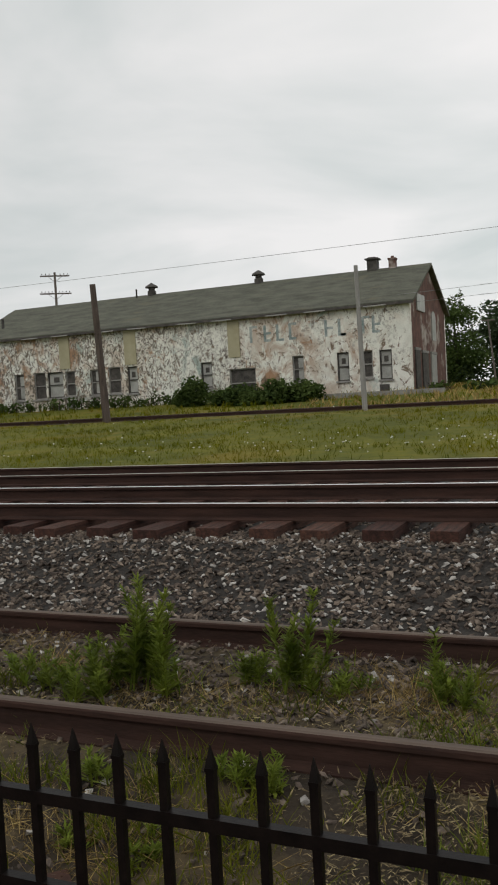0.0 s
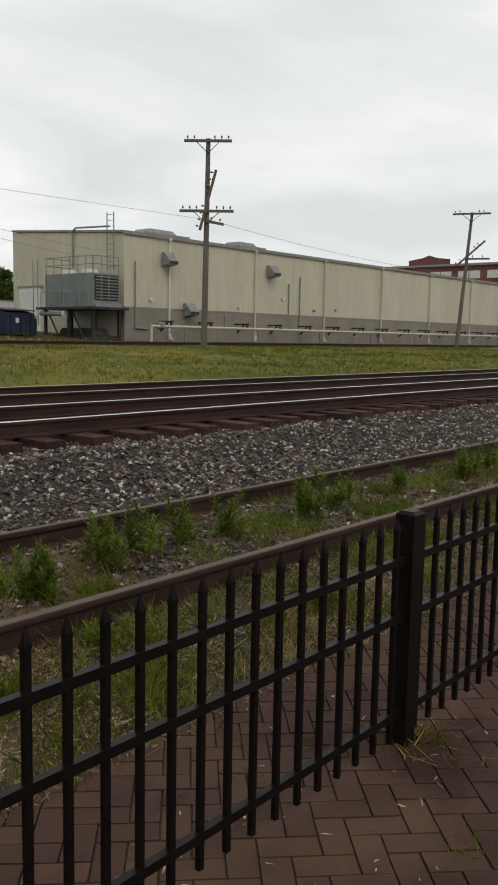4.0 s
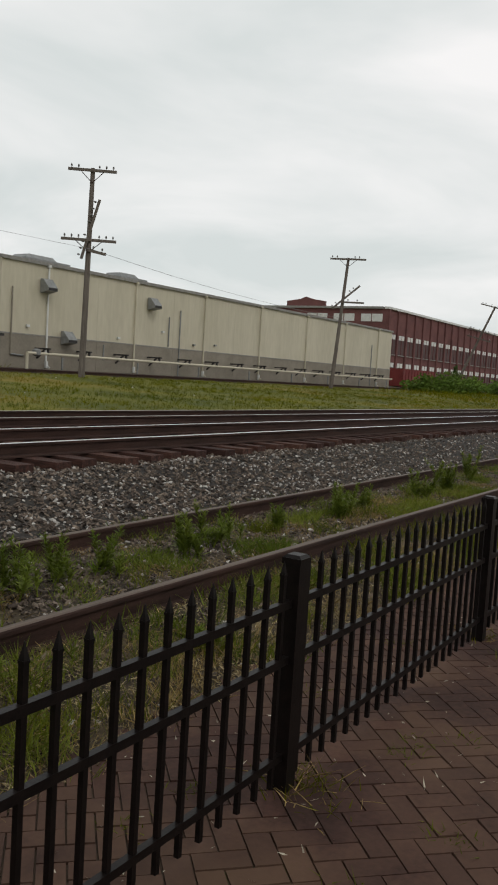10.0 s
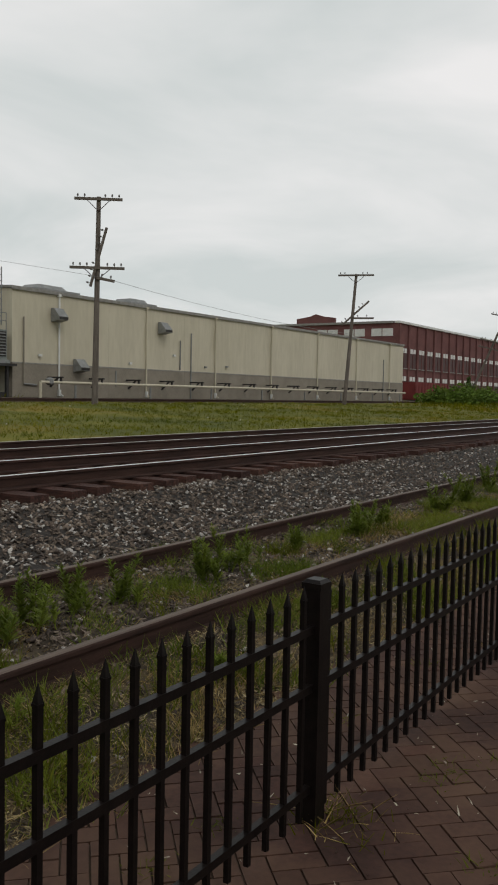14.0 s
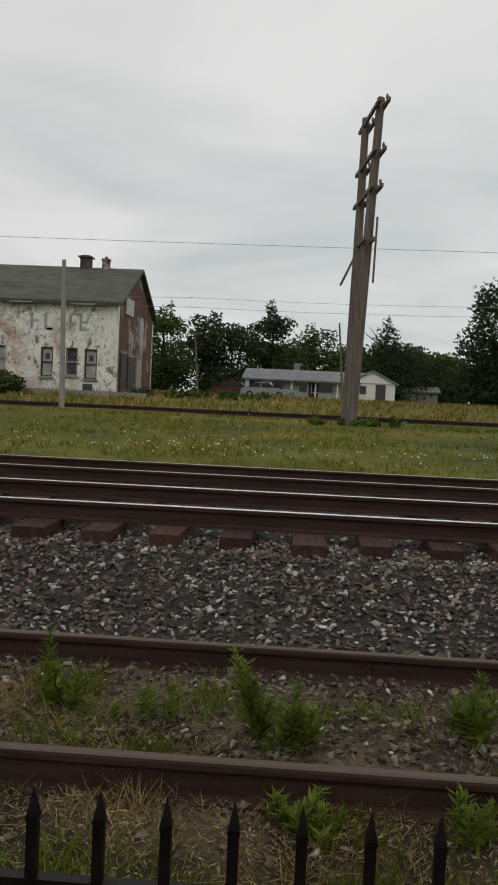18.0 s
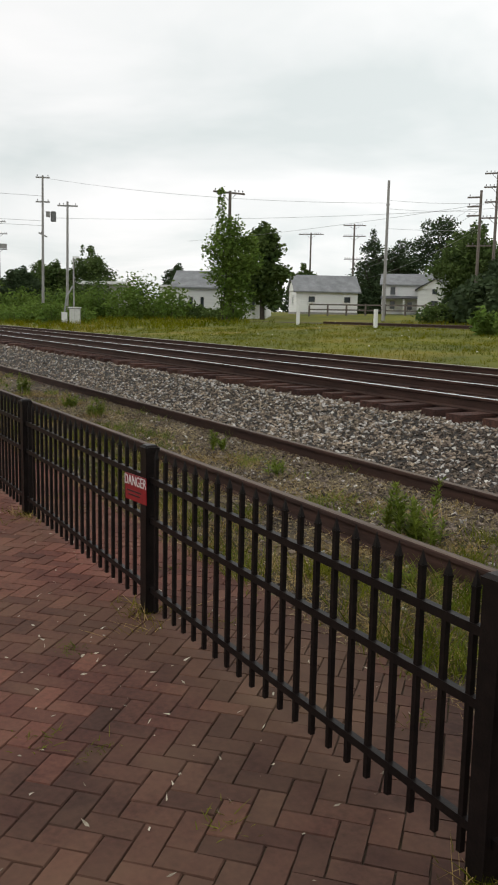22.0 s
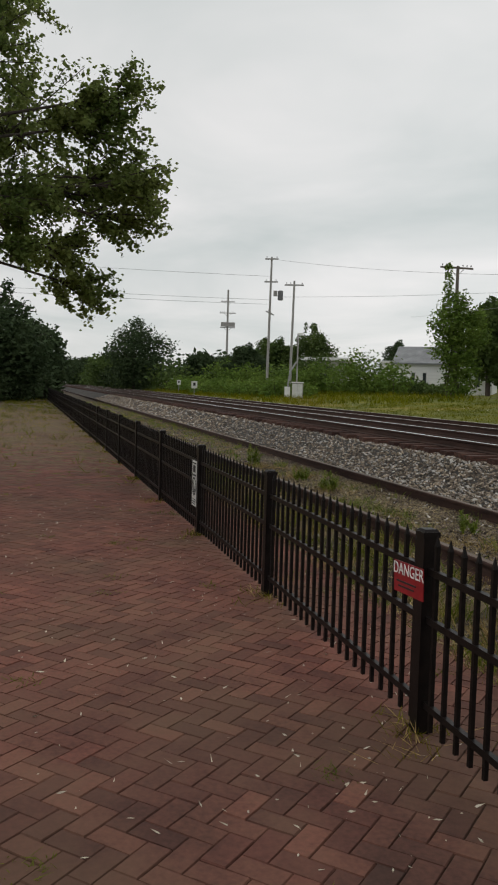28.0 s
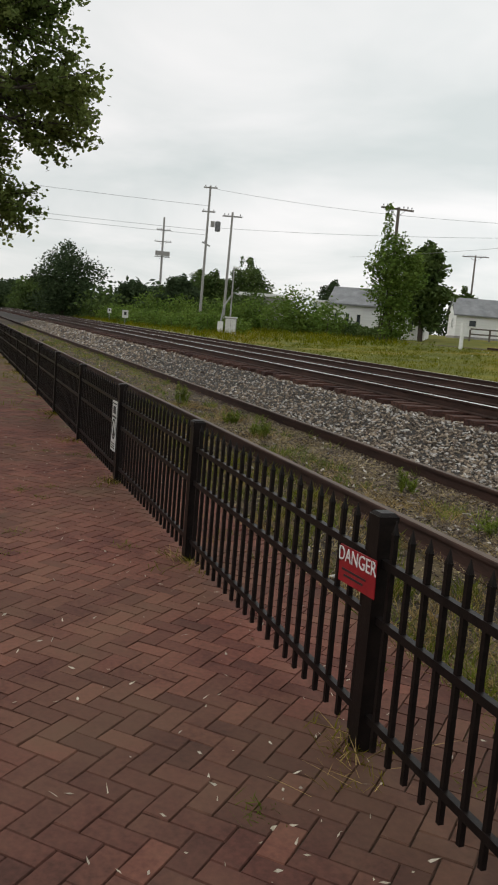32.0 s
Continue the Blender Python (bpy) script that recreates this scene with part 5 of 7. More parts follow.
def factory():
    th = thing("brick_factory", "dark red brick factory with rows of white-headed windows", "building", (0, 0, 0))
    x0, x1, y0, y1, z0, z1 = 115.5, 215.0, 50.0, 73.0, 1.5, 12.45
    part("front_wall", Mesh().box(((x0 + x1) / 2, y0 + 0.2, (z0 + z1) / 2), (x1 - x0, 0.4, z1 - z0)), FACBRICK, th)
    part("side_wall", Mesh().box((x0 + 0.2, (y0 + y1) / 2 + 0.2, (z0 + z1) / 2), (0.4, y1 - y0 - 0.4, z1 - z0)), FACBRICK, th)
    part("roof", Mesh().box(((x0 + x1) / 2 + 0.2, (y0 + y1) / 2, z1 - 0.35), (x1 - x0 - 0.4, y1 - y0 - 0.8, 0.3)), TRIM, th)
    part("coping", Mesh().box(((x0 + x1) / 2, y0 + 0.1, z1 + 0.1), (x1 - x0 + 0.3, 0.8, 0.32)), WHITE, th)
    part("coping", Mesh().box((x0 + 0.1, (y0 + y1) / 2 + 0.4, z1 + 0.1), (0.8, y1 - y0 - 0.6, 0.32)), TRIM, th)
    ped = Mesh().prism([(60.3, z1), (66.9, z1), (66.9, z1 + 1.0), (64.6, z1 + 1.3), (63.6, z1 + 1.65), (62.4, z1 + 1.3), (60.3, z1 + 1.0)], x0 - 0.1, x0 + 0.4)
    part("parapet", ped, FACBRICK, th)
    for i in range(28):
        x = x0 + 2.1 + i * 3.45
        part("pilaster", Mesh().box((x - 1.75, y0 - 0.12, (z0 + z1) / 2), (0.5, 0.24, z1 - z0)), FACBRICK, th)
        for zt, h in ((8.85, 2.9), (4.75, 2.6)):
            w = part("window", Mesh().box((x, y0 - 0.03, zt - h / 2), (2.5, 0.08, h)), FACDARK, th)
            part("pane", Mesh().box((x, y0 - 0.09, zt - 0.34), (2.0, 0.06, 0.66)), WHITE, w)
            part("sill", Mesh().box((x, y0 - 0.1, zt - h - 0.05), (2.6, 0.14, 0.12)), TRIM, w)
            part("mullion", Mesh().box((x, y0 - 0.1, zt - h / 2), (0.1, 0.08, h)), FACBRICK, w)
    for i in range(5):
        y = y0 + 2.5 + i * 4.5
        for zt in (11.6,):
            w = part("window", Mesh().box((x0 - 0.03, y, zt - 0.5), (0.08, 3.4, 1.1)), WHITE, th)
            part("mullion", Mesh().box((x0 - 0.08, y, zt - 0.5), (0.06, 0.1, 1.1)), FACBRICK, w)
    for x, y in ((128, 60), (150, 58), (165, 62)):
        part("roof_unit", Mesh().box((x, y, z1 + 0.4), (5, 3, 1.2)), STEEL, th)
    return th


factory()
th = thing("red_container", "dull red steel container behind the brush", "container", (101, 40.2, ground_z(101, 40.2)))
part("body", Mesh().box((0, 0, 1.1), (11, 2.4, 2.1)), mat("dull_red_paint", (0.13, 0.022, 0.022), (0.20, 0.038, 0.035), 1, 0.7), th)
for i in range(12):
    part("rib", Mesh().box((-5.3 + i * 0.96, -1.23, 1.1), (0.14, 0.06, 2.0)), MATS["dull_red_paint"], th)

# ---- houses ----
SIDING = mat("white_clapboard", (0.66, 0.665, 0.65), (0.80, 0.80, 0.785), 1, 0.7, 0.2, fine=9, stretch=(0.3, 0.3, 6))
GREYROOF = mat("grey_shingles", (0.15, 0.155, 0.16), (0.25, 0.255, 0.26), 1.2, 0.9, 0.3, fine=10)
DKROOF = mat("dark_shingles", (0.05, 0.052, 0.055), (0.10, 0.10, 0.105), 1.2, 0.9, 0.3, fine=10)


def gable_block(th, l, w, h, rise, wall, roof, x=0.0, y=0.0, axis="x", over=0.3):
    """A gabled block with its walls, two roof slopes and its ridge along the axis."""
    a, b = (l, w) if axis == "x" else (w, l)
    m = pose(x, y, 0, 0, 0, 0 if axis == "x" else 90)
    part("wall", Mesh().box((0, 0, h / 2), (l, w, h)), wall, th, m=m)
    for e in (-1, 1):
        g = Mesh().prism([(-w / 2, h), (w / 2, h), (0, h + rise)], e * l / 2 - 0.1, e * l / 2 + 0.1 - (0.0 if e < 0 else 0.0))
        part("gable", g, wall, th, m=m)
    k = over * rise / (w / 2)
    for e in (-1, 1):
        p = [(0, h + rise + 0.02), (e * (w / 2 + over), h - k + 0.02), (e * (w / 2 + over), h - k + 0.16), (0, h + rise + 0.16)]
        part("roof_slope", Mesh().prism(p if e < 0 else p[::-1], -l / 2 - over, l / 2 + over), roof, th, m=m)


def house_window(th, x, y, z, w, h, face="y", trim=None, pane=None):
    """A window on a wall that faces -y, or +-x; its centre at x, y, z."""
    s = (w, 0.06, h) if face == "y" else (0.06, w, h)
    d = (0, -0.03, 0) if face == "y" else (0.03 if face == "x" else -0.03, 0, 0)
    win = part("window", Mesh().box((x + d[0], y + d[1], z), s), pane or glass(), th)
    fr = Mesh()
    for u in (-1, 1):
        if face == "y":
            fr.box((x + u * w / 2, y - 0.05, z), (0.1, 0.08, h + 0.2))
            fr.box((x, y - 0.05, z + u * h / 2), (w - 0.1, 0.08, 0.1))
        else:
            fr.box((x + d[0] * 1.7, y + u * w / 2, z), (0.08, 0.1, h + 0.2))
            fr.box((x + d[0] * 1.7, y, z + u * h / 2), (0.08, w - 0.1, 0.1))
    part("frame", fr, trim or WHITE, win)
    return win


def ranch_house():
    th = thing("ranch_house", "low white ranch house with a grey roof and porch posts", "house", (1.6, 83.0, ground_z(0, 82) - 0.05), -2)
    gable_block(th, 11.2, 7.0, 1.8, 0.95, SIDING, GREYROOF, -1.0, 0.0)
    gable_block(th, 7.2, 4.2, 1.8, 1.05, SIDING, GREYROOF, 5.1, -1.0, "y")
    for x, w in ((-5.6, 1.3), (-3.4, 0.9), (0.6, 2.0), (-1.2, 0.8)):
        house_window(th, x, -3.5, 1.2, w, 0.95)
    house_window(th, 4.3, -4.6, 1.15, 0.7, 0.85)
    part("door", Mesh().box((-0.2, -3.53, 0.85), (0.9, 0.06, 1.7)), BOARD, th)
    part("door", Mesh().box((5.9, -4.63, 0.85), (0.9, 0.06, 1.7)), BOARD, th)
    for x in (-4.3, -2.2, 0.0, 2.0, 3.0):
        part("porch_post", Mesh().box((x, -4.6, 0.88), (0.14, 0.14, 1.76)), WHITE, th)
    part("porch_roof", Mesh().box((-1.0, -4.2, 1.82), (10.2, 1.7, 0.12), rx=4), GREYROOF, th)
    part("chimney", Mesh().box((-2.0, 1.0, 3.1), (0.6, 0.6, 1.0)), GREYROOF, th)


ranch_house()
th = thing("garden_shed", "small grey shed at the edge of the woods", "shed", (13.6, 99.5, ground_z(13, 99) - 0.05))
gable_block(th, 4.0, 3.0, 1.5, 0.5, TRIM, GREYROOF)


def white_garage():
    th = thing("white_garage", "white clapboard garage with a grey gable roof", "garage", (-75.2, 50.0, ground_z(0, 50)), 68)
    gable_block(th, 6.4, 4.4, 2.35, 1.5, SIDING, GREYROOF)
    for x in (-1.6, 2.1):
        house_window(th, x, -2.2, 1.5, 0.75, 0.65)
    house_window(th, -3.2, -0.4, 1.4, 0.5, 0.8, "-x")
    part("foundation", Mesh().box((0, 0, 0.08), (6.5, 4.5, 0.24)), TRIM, th)


white_garage()


def white_house():
    th = thing("white_house", "old white two-storey house with porches and grey roofs", "house", (-73.0, 60.6, ground_z(0, 62)), 50)
    th.matrix_basis = th.matrix_basis @ Matrix.Diagonal((1, 1, 0.74, 1))
    gable_block(th, 7.0, 5.4, 4.2, 1.5, SIDING, GREYROOF)
    gable_block(th, 4.6, 3.4, 3.5, 1.3, SIDING, DKROOF, 1.9, -3.0, "y")
    part("porch_roof", Mesh().box((-0.6, -3.6, 2.35), (6.0, 2.0, 0.14), rx=10), DKROOF, th)
    part("bay", Mesh().box((4.4, -4.6, 1.0), (2.6, 2.0, 2.0)), SIDING, th)
    part("bay_roof", Mesh().box((4.4, -4.6, 2.12), (3.1, 2.5, 0.3), taper=0.5), DKROOF, th)
    for x, z in ((-2.4, 3.3), (-2.4, 1.3), (-0.6, 1.2)):
        house_window(th, x, -2.7, z, 0.6, 1.2)
    for x in (4.0, 4.9):
        house_window(th, x, -5.6, 1.2, 0.6, 0.9)
    house_window(th, 1.9, -5.3, 1.4, 0.8, 1.1)
    house_window(th, 1.9, -5.3, 3.2, 0.6, 0.9)
    for y in (-1.3, 1.2):
        for z in (1.4, 3.4):
            house_window(th, -3.5, y, z, 0.6, 1.2, "-x")
    for x in (-3.3, -1.2, 0.9):
        part("porch_post", Mesh().box((x, -4.5, 1.1), (0.14, 0.14, 2.2)), WHITE, th)


white_house()


def blue_building():
    th = thing("blue_building", "pale blue-white building with a grey gabled roof behind trees", "building", (-71.2, 36.4, ground_z(0, 38)), 56)
    gable_block(th, 8.4, 6.0, 2.7, 1.45, SIDING, GREYROOF)
    for x in (-3.6, -2.6, -1.6, 1.0, 3.0):
        house_window(th, x, -3.0, 1.3, 0.4, 1.2)
    th2 = thing("flat_roofed_shed", "low flat-roofed pale building behind the brush", "building", (-78.0, 34.6, ground_z(0, 35)), 55)
    part("wall", Mesh().box((0, 0, 1.4), (2.6, 4, 2.8)), SIDING, th2)
    part("roof", Mesh().box((0, 0, 3.0), (3.2, 4.6, 0.2)), WHITE, th2)
    part("awning", Mesh().box((1.9, -1.6, 2.3), (1.6, 1.6, 0.1), rx=8), WHITE, th2)
    th3 = thing("flat_roofed_shed", "long low flat-roofed building behind the brush", "building", (-88.2, 31.0, ground_z(0, 35)), 60)
    part("wall", Mesh().box((0, 0, 1.6), (4.4, 5, 3.2)), TRIM, th3)
    part("roof", Mesh().box((0, 0, 3.4), (5.0, 5.6, 0.3)), WHITE, th3)


blue_building()

# ---- vehicles ----


def wheel(parent, x, y, r, w=0.22, name="wheel"):
    wl_ = part(name, Mesh().rod((x, y - w / 2, r), (x, y + w / 2, r), r, n=16), mat("rubber", (0.012, 0.012, 0.012), (0.03, 0.03, 0.03), 10, 0.8), parent)
    part("rim", Mesh().rod((x, y - w / 2 - 0.01, r), (x, y + w / 2 + 0.01, r), r * 0.58, n=14), STEEL, wl_)


def car(x, y, rz, paint, label, kind="car", l=4.5, h=1.45, w=1.75):
    """A saloon, estate or van: body, glass house, wheels, lamps, bumpers."""
    th = thing("parked_car", label, "car", (x, y, ground_z(x, y) - 0.02), rz, group="parked cars")
    s = l / 4.5
    body = [(-2.2 * s, 0.35), (-2.2 * s, 0.72), (-2.05 * s, 0.86), (-0.95 * s, 0.95), (1.6 * s, 0.95), (2.15 * s, 0.86), (2.22 * s, 0.6), (2.2 * s, 0.3)]
    top = [(-0.95 * s, 0.95), (-0.35 * s, h - 0.03), (0.1 * s, h), (1.0 * s, h - 0.03), (1.6 * s, 0.95)]
    if kind == "van":
        top = [(-1.5 * s, 0.95), (-0.9 * s, h - 0.04), (-0.4 * s, h), (2.05 * s, h), (2.15 * s, 0.95)]
    part("body", Mesh().prism(body, -w / 2, w / 2, axis="y"), paint, th)
    part("glasshouse", Mesh().prism([(a, b + 0.001) for a, b in top], -w / 2 + 0.09, w / 2 - 0.09, axis="y"), glass(), th)
    part("roof", Mesh().prism([(a * 0.96, b + 0.015) for a, b in top[1:-1]] + [(top[-2][0] * 0.9, h - 0.09), (top[1][0] * 0.9, h - 0.09)], -w / 2 + 0.07, w / 2 - 0.07, axis="y"), paint, th)
    for a in (-1.4 * s, 1.35 * s):
        for b in (-w / 2 + 0.08, w / 2 - 0.08):
            wheel(th, a, b, 0.32)
    for e in (-1, 1):
        part("headlight", Mesh().box((-2.17 * s, e * 0.6, 0.7), (0.1, 0.35, 0.14)), WHITE, th)
        part("tail_light", Mesh().box((2.19 * s, e * 0.65, 0.75), (0.08, 0.25, 0.18)), mat("red_lens", (0.2, 0.01, 0.01), (0.3, 0.02, 0.02), 9, 0.3), th)
        part("pillar", Mesh().box((0.35 * s, e * (w / 2 - 0.085), (h + 0.95) / 2), (0.08, 0.03, h - 1.0)), paint, th)
    for a in (-2.24 * s, 2.24 * s):
        part("bumper", Mesh().box((a, 0, 0.45), (0.12, w - 0.1, 0.2)), paint, th)
    return th


P_WHITE = mat("white_car_paint", (0.60, 0.60, 0.60), (0.70, 0.70, 0.70), 1, 0.25, 0.0)
P_SILVER = mat("silver_car_paint", (0.30, 0.31, 0.31), (0.38, 0.39, 0.39), 1, 0.3, 0.0, 0.4)
P_DARK = mat("dark_car_paint", (0.020, 0.022, 0.028), (0.04, 0.042, 0.05), 1, 0.25, 0.0)
P_MAROON = mat("maroon_car_paint", (0.06, 0.018, 0.022), (0.09, 0.03, 0.03), 1, 0.3, 0.0)
car(-5.8, 78.6, 172, P_MAROON, "dark maroon car parked beside the ranch house")
car(-2.9, 76.6, 165, P_SILVER, "pale green car parked before the ranch house")
car(28.4, 66.0, 20, P_WHITE, "white van parked in the lot behind tall weeds", "van", 5.0, 1.9)
car(30.6, 66.8, 15, P_WHITE, "white car parked in the lot")
car(33.6, 66.0, 10, P_DARK, "dark blue car parked in the lot")
car(31.6, 57.0, 200, P_WHITE, "white car parked near the stacked pallets")
car(34.6, 52.5, 190, P_DARK, "dark car parked beside the warehouse")
car(110, 31.5, 160, P_DARK, "dark green car parked beyond the brush")
car(116, 31.0, 160, P_SILVER, "pale car parked beyond the brush")


def box_trailer(x, y, z, l, w, h, rz, label, paint, doors=True):
    th = thing("box_trailer", label, "trailer", (x, y, z), rz)
    part("box", Mesh().box((0, 0, 0.95 + h / 2), (l, w, h)), paint, th)
    part("roof_rail", Mesh().box((0, 0, 0.95 + h), (l + 0.06, w + 0.06, 0.1)), STEEL, th)
    part("floor_rail", Mesh().box((0, 0, 0.93), (l + 0.04, w + 0.04, 0.14)), DARKSTEEL, th)
    for i in range(int(l / 0.9)):
        part("side_post", Mesh().box((-l / 2 + 0.45 + i * 0.9, -w / 2 - 0.02, 0.95 + h / 2), (0.06, 0.04, h - 0.12)), paint, th)
    for e in (-1, 1):
        d = part("rear_door", Mesh().box((l / 2 + 0.02, e * w / 4, 0.95 + h / 2), (0.05, w / 2 - 0.06, h - 0.15)), P_WHITE, th)
        part("lock_bar", Mesh().rod((l / 2 + 0.07, e * 0.25, 1.05), (l / 2 + 0.07, e * 0.25, 0.85 + h), 0.03, n=6), DARKSTEEL, d)
        for z2 in (1.3, h + 0.6):
            part("hinge", Mesh().box((l / 2 + 0.05, e * (w / 2 - 0.2), z2), (0.06, 0.3, 0.1)), DARKSTEEL, d)
    for a in (l / 2 - 1.0, l / 2 - 2.1):
        for b in (-w / 2 + 0.15, w / 2 - 0.15):
            wheel(th, a, b, 0.48, 0.28)
    for b in (-0.7, 0.7):
        part("landing_leg", Mesh().box((-l / 2 + 2.0, b, 0.48), (0.14, 0.14, 0.95)), DARKSTEEL, th)
    return th


TRAILER = mat("weathered_trailer", (0.24, 0.22, 0.21), (0.33, 0.31, 0.295), 1.2, 0.6, 0.15, fine=14)
box_trailer(24.4, 63.9, 1.35, 6.2, 2.5, 2.35, -70, "weathered grey box trailer parked in weeds", TRAILER)
box_trailer(36.6, 57.0, 1.3, 7.5, 2.4, 1.7, 10, "low white cargo trailer beside the warehouse", P_WHITE)


def pallets():
    th = thing("pallet_stack", "stack of orange-brown wooden pallets and crates", "pallets", (26.9, 44.3, ground_z(27, 44) - 0.02), 12)
    wood = mat("pallet_wood", (0.34, 0.16, 0.06), (0.55, 0.29, 0.12), 4, 0.85, 0.4, fine=30)
    for s, (ox, n) in enumerate(((-0.75, 9), (0.75, 6))):
        for i in range(n):
            p = part("pallet", Mesh().box((ox, 0, 0.13 + i * 0.15), (1.2, 1.0, 0.025)), wood, th)
            for k in (-0.45, 0, 0.45):
                part("bearer", Mesh().box((ox, k, 0.07 + i * 0.15), (1.2, 0.09, 0.09)), wood, p)
    for x in (-1.4, 0.0, 1.4):
        part("stake", Mesh().box((x, -0.6, 0.8), (0.09, 0.09, 1.6)), wood, th)


pallets()

# ---- the side towards the station: tower, locomotive, brick hall ----
TOWERGREEN = mat("tower_green_paint", (0.10, 0.115, 0.09), (0.17, 0.19, 0.15), 2, 0.7, 0.2, fine=20)
TOWERDARK = mat("tower_dark_paint", (0.03, 0.035, 0.032), (0.06, 0.066, 0.06), 2, 0.7, 0.2)


def watch_tower():
    th = thing("crossing_tower", "old green octagonal crossing watch tower on a steel post", "tower", (-45.7, -4.0, 0.02), 12)
    z0, z1, r = 3.55, 6.15, 1.18
    part("base", Mesh().box((0, 0, 0.3), (0.9, 0.9, 0.62), taper=0.8), TOWERDARK, th)
    for a, b in ((-0.28, 0.05), (0.28, -0.05)):
        part("post", Mesh().rod((a, b, 0.4), (a, b, z0), 0.11, n=10), TOWERDARK, th)
    part("post", Mesh().rod((0.55, 0.5, 0.0), (0.55, 0.5, z0), 0.07, n=8), TOWERGREEN, th)
    for i in range(6):
        a = i * math.pi / 3
        pts = [(0.15 * math.cos(a), 0.15 * math.sin(a), 2.3), (0.35 * math.cos(a), 0.35 * math.sin(a), 3.1), (0.95 * math.cos(a), 0.95 * math.sin(a), z0)]
        part("bracket", Mesh().line(pts, 0.06, 6), TOWERDARK, th)
    part("floor", Mesh().lathe((0, 0, z0 - 0.12), [(r * 0.9, 0), (r + 0.1, 0.1), (r + 0.1, 0.5), (r, 0.55)], 8), TOWERDARK, th)
    part("lower_wall", Mesh().lathe((0, 0, z0 + 0.42), [(r, 0), (r, 0.72), (r + 0.06, 0.74), (r + 0.06, 0.82), (r, 0.83)], 8), TOWERGREEN, th)
    part("ceiling_wall", Mesh().lathe((0, 0, z1 - 0.3), [(r, 0), (r + 0.05, 0.05), (r + 0.05, 0.3)], 8), TOWERGREEN, th)
    for i in range(8):
        a = i * math.pi / 4
        part("corner_post", Mesh().box((r * math.cos(a), r * math.sin(a), z0 + 1.75), (0.12, 0.12, 1.1), rz=math.degrees(a)), TOWERGREEN, th)
        m = a + math.pi / 8
        q = r * math.cos(math.pi / 8)
        s = Mesh()
        s.box((q * math.cos(m), q * math.sin(m), z0 + 1.76), (0.04, 0.05, 1.0), rz=math.degrees(m))
        s.box((q * math.cos(m), q * math.sin(m), z0 + 1.76), (0.04, 0.75, 0.05), rz=math.degrees(m))
        part("sash", s, WHITE, th)
    part("roof", Mesh().lathe((0, 0, z1 - 0.02), [(r + 0.34, 0), (r + 0.36, 0.05), (0.62, 0.55), (0.16, 0.86), (0.08, 0.9)], 8), DKROOF, th)
    part("finial", Mesh().lathe((0, 0, z1 + 0.86), [(0.06, 0), (0.1, 0.1), (0.05, 0.2), (0.02, 0.35)], 8), DKROOF, th)


watch_tower()
ORANGE = mat("faded_orange_red_paint", (0.56, 0.058, 0.034), (0.72, 0.095, 0.055), 0.8, 0.45, 0.1, fine=8)


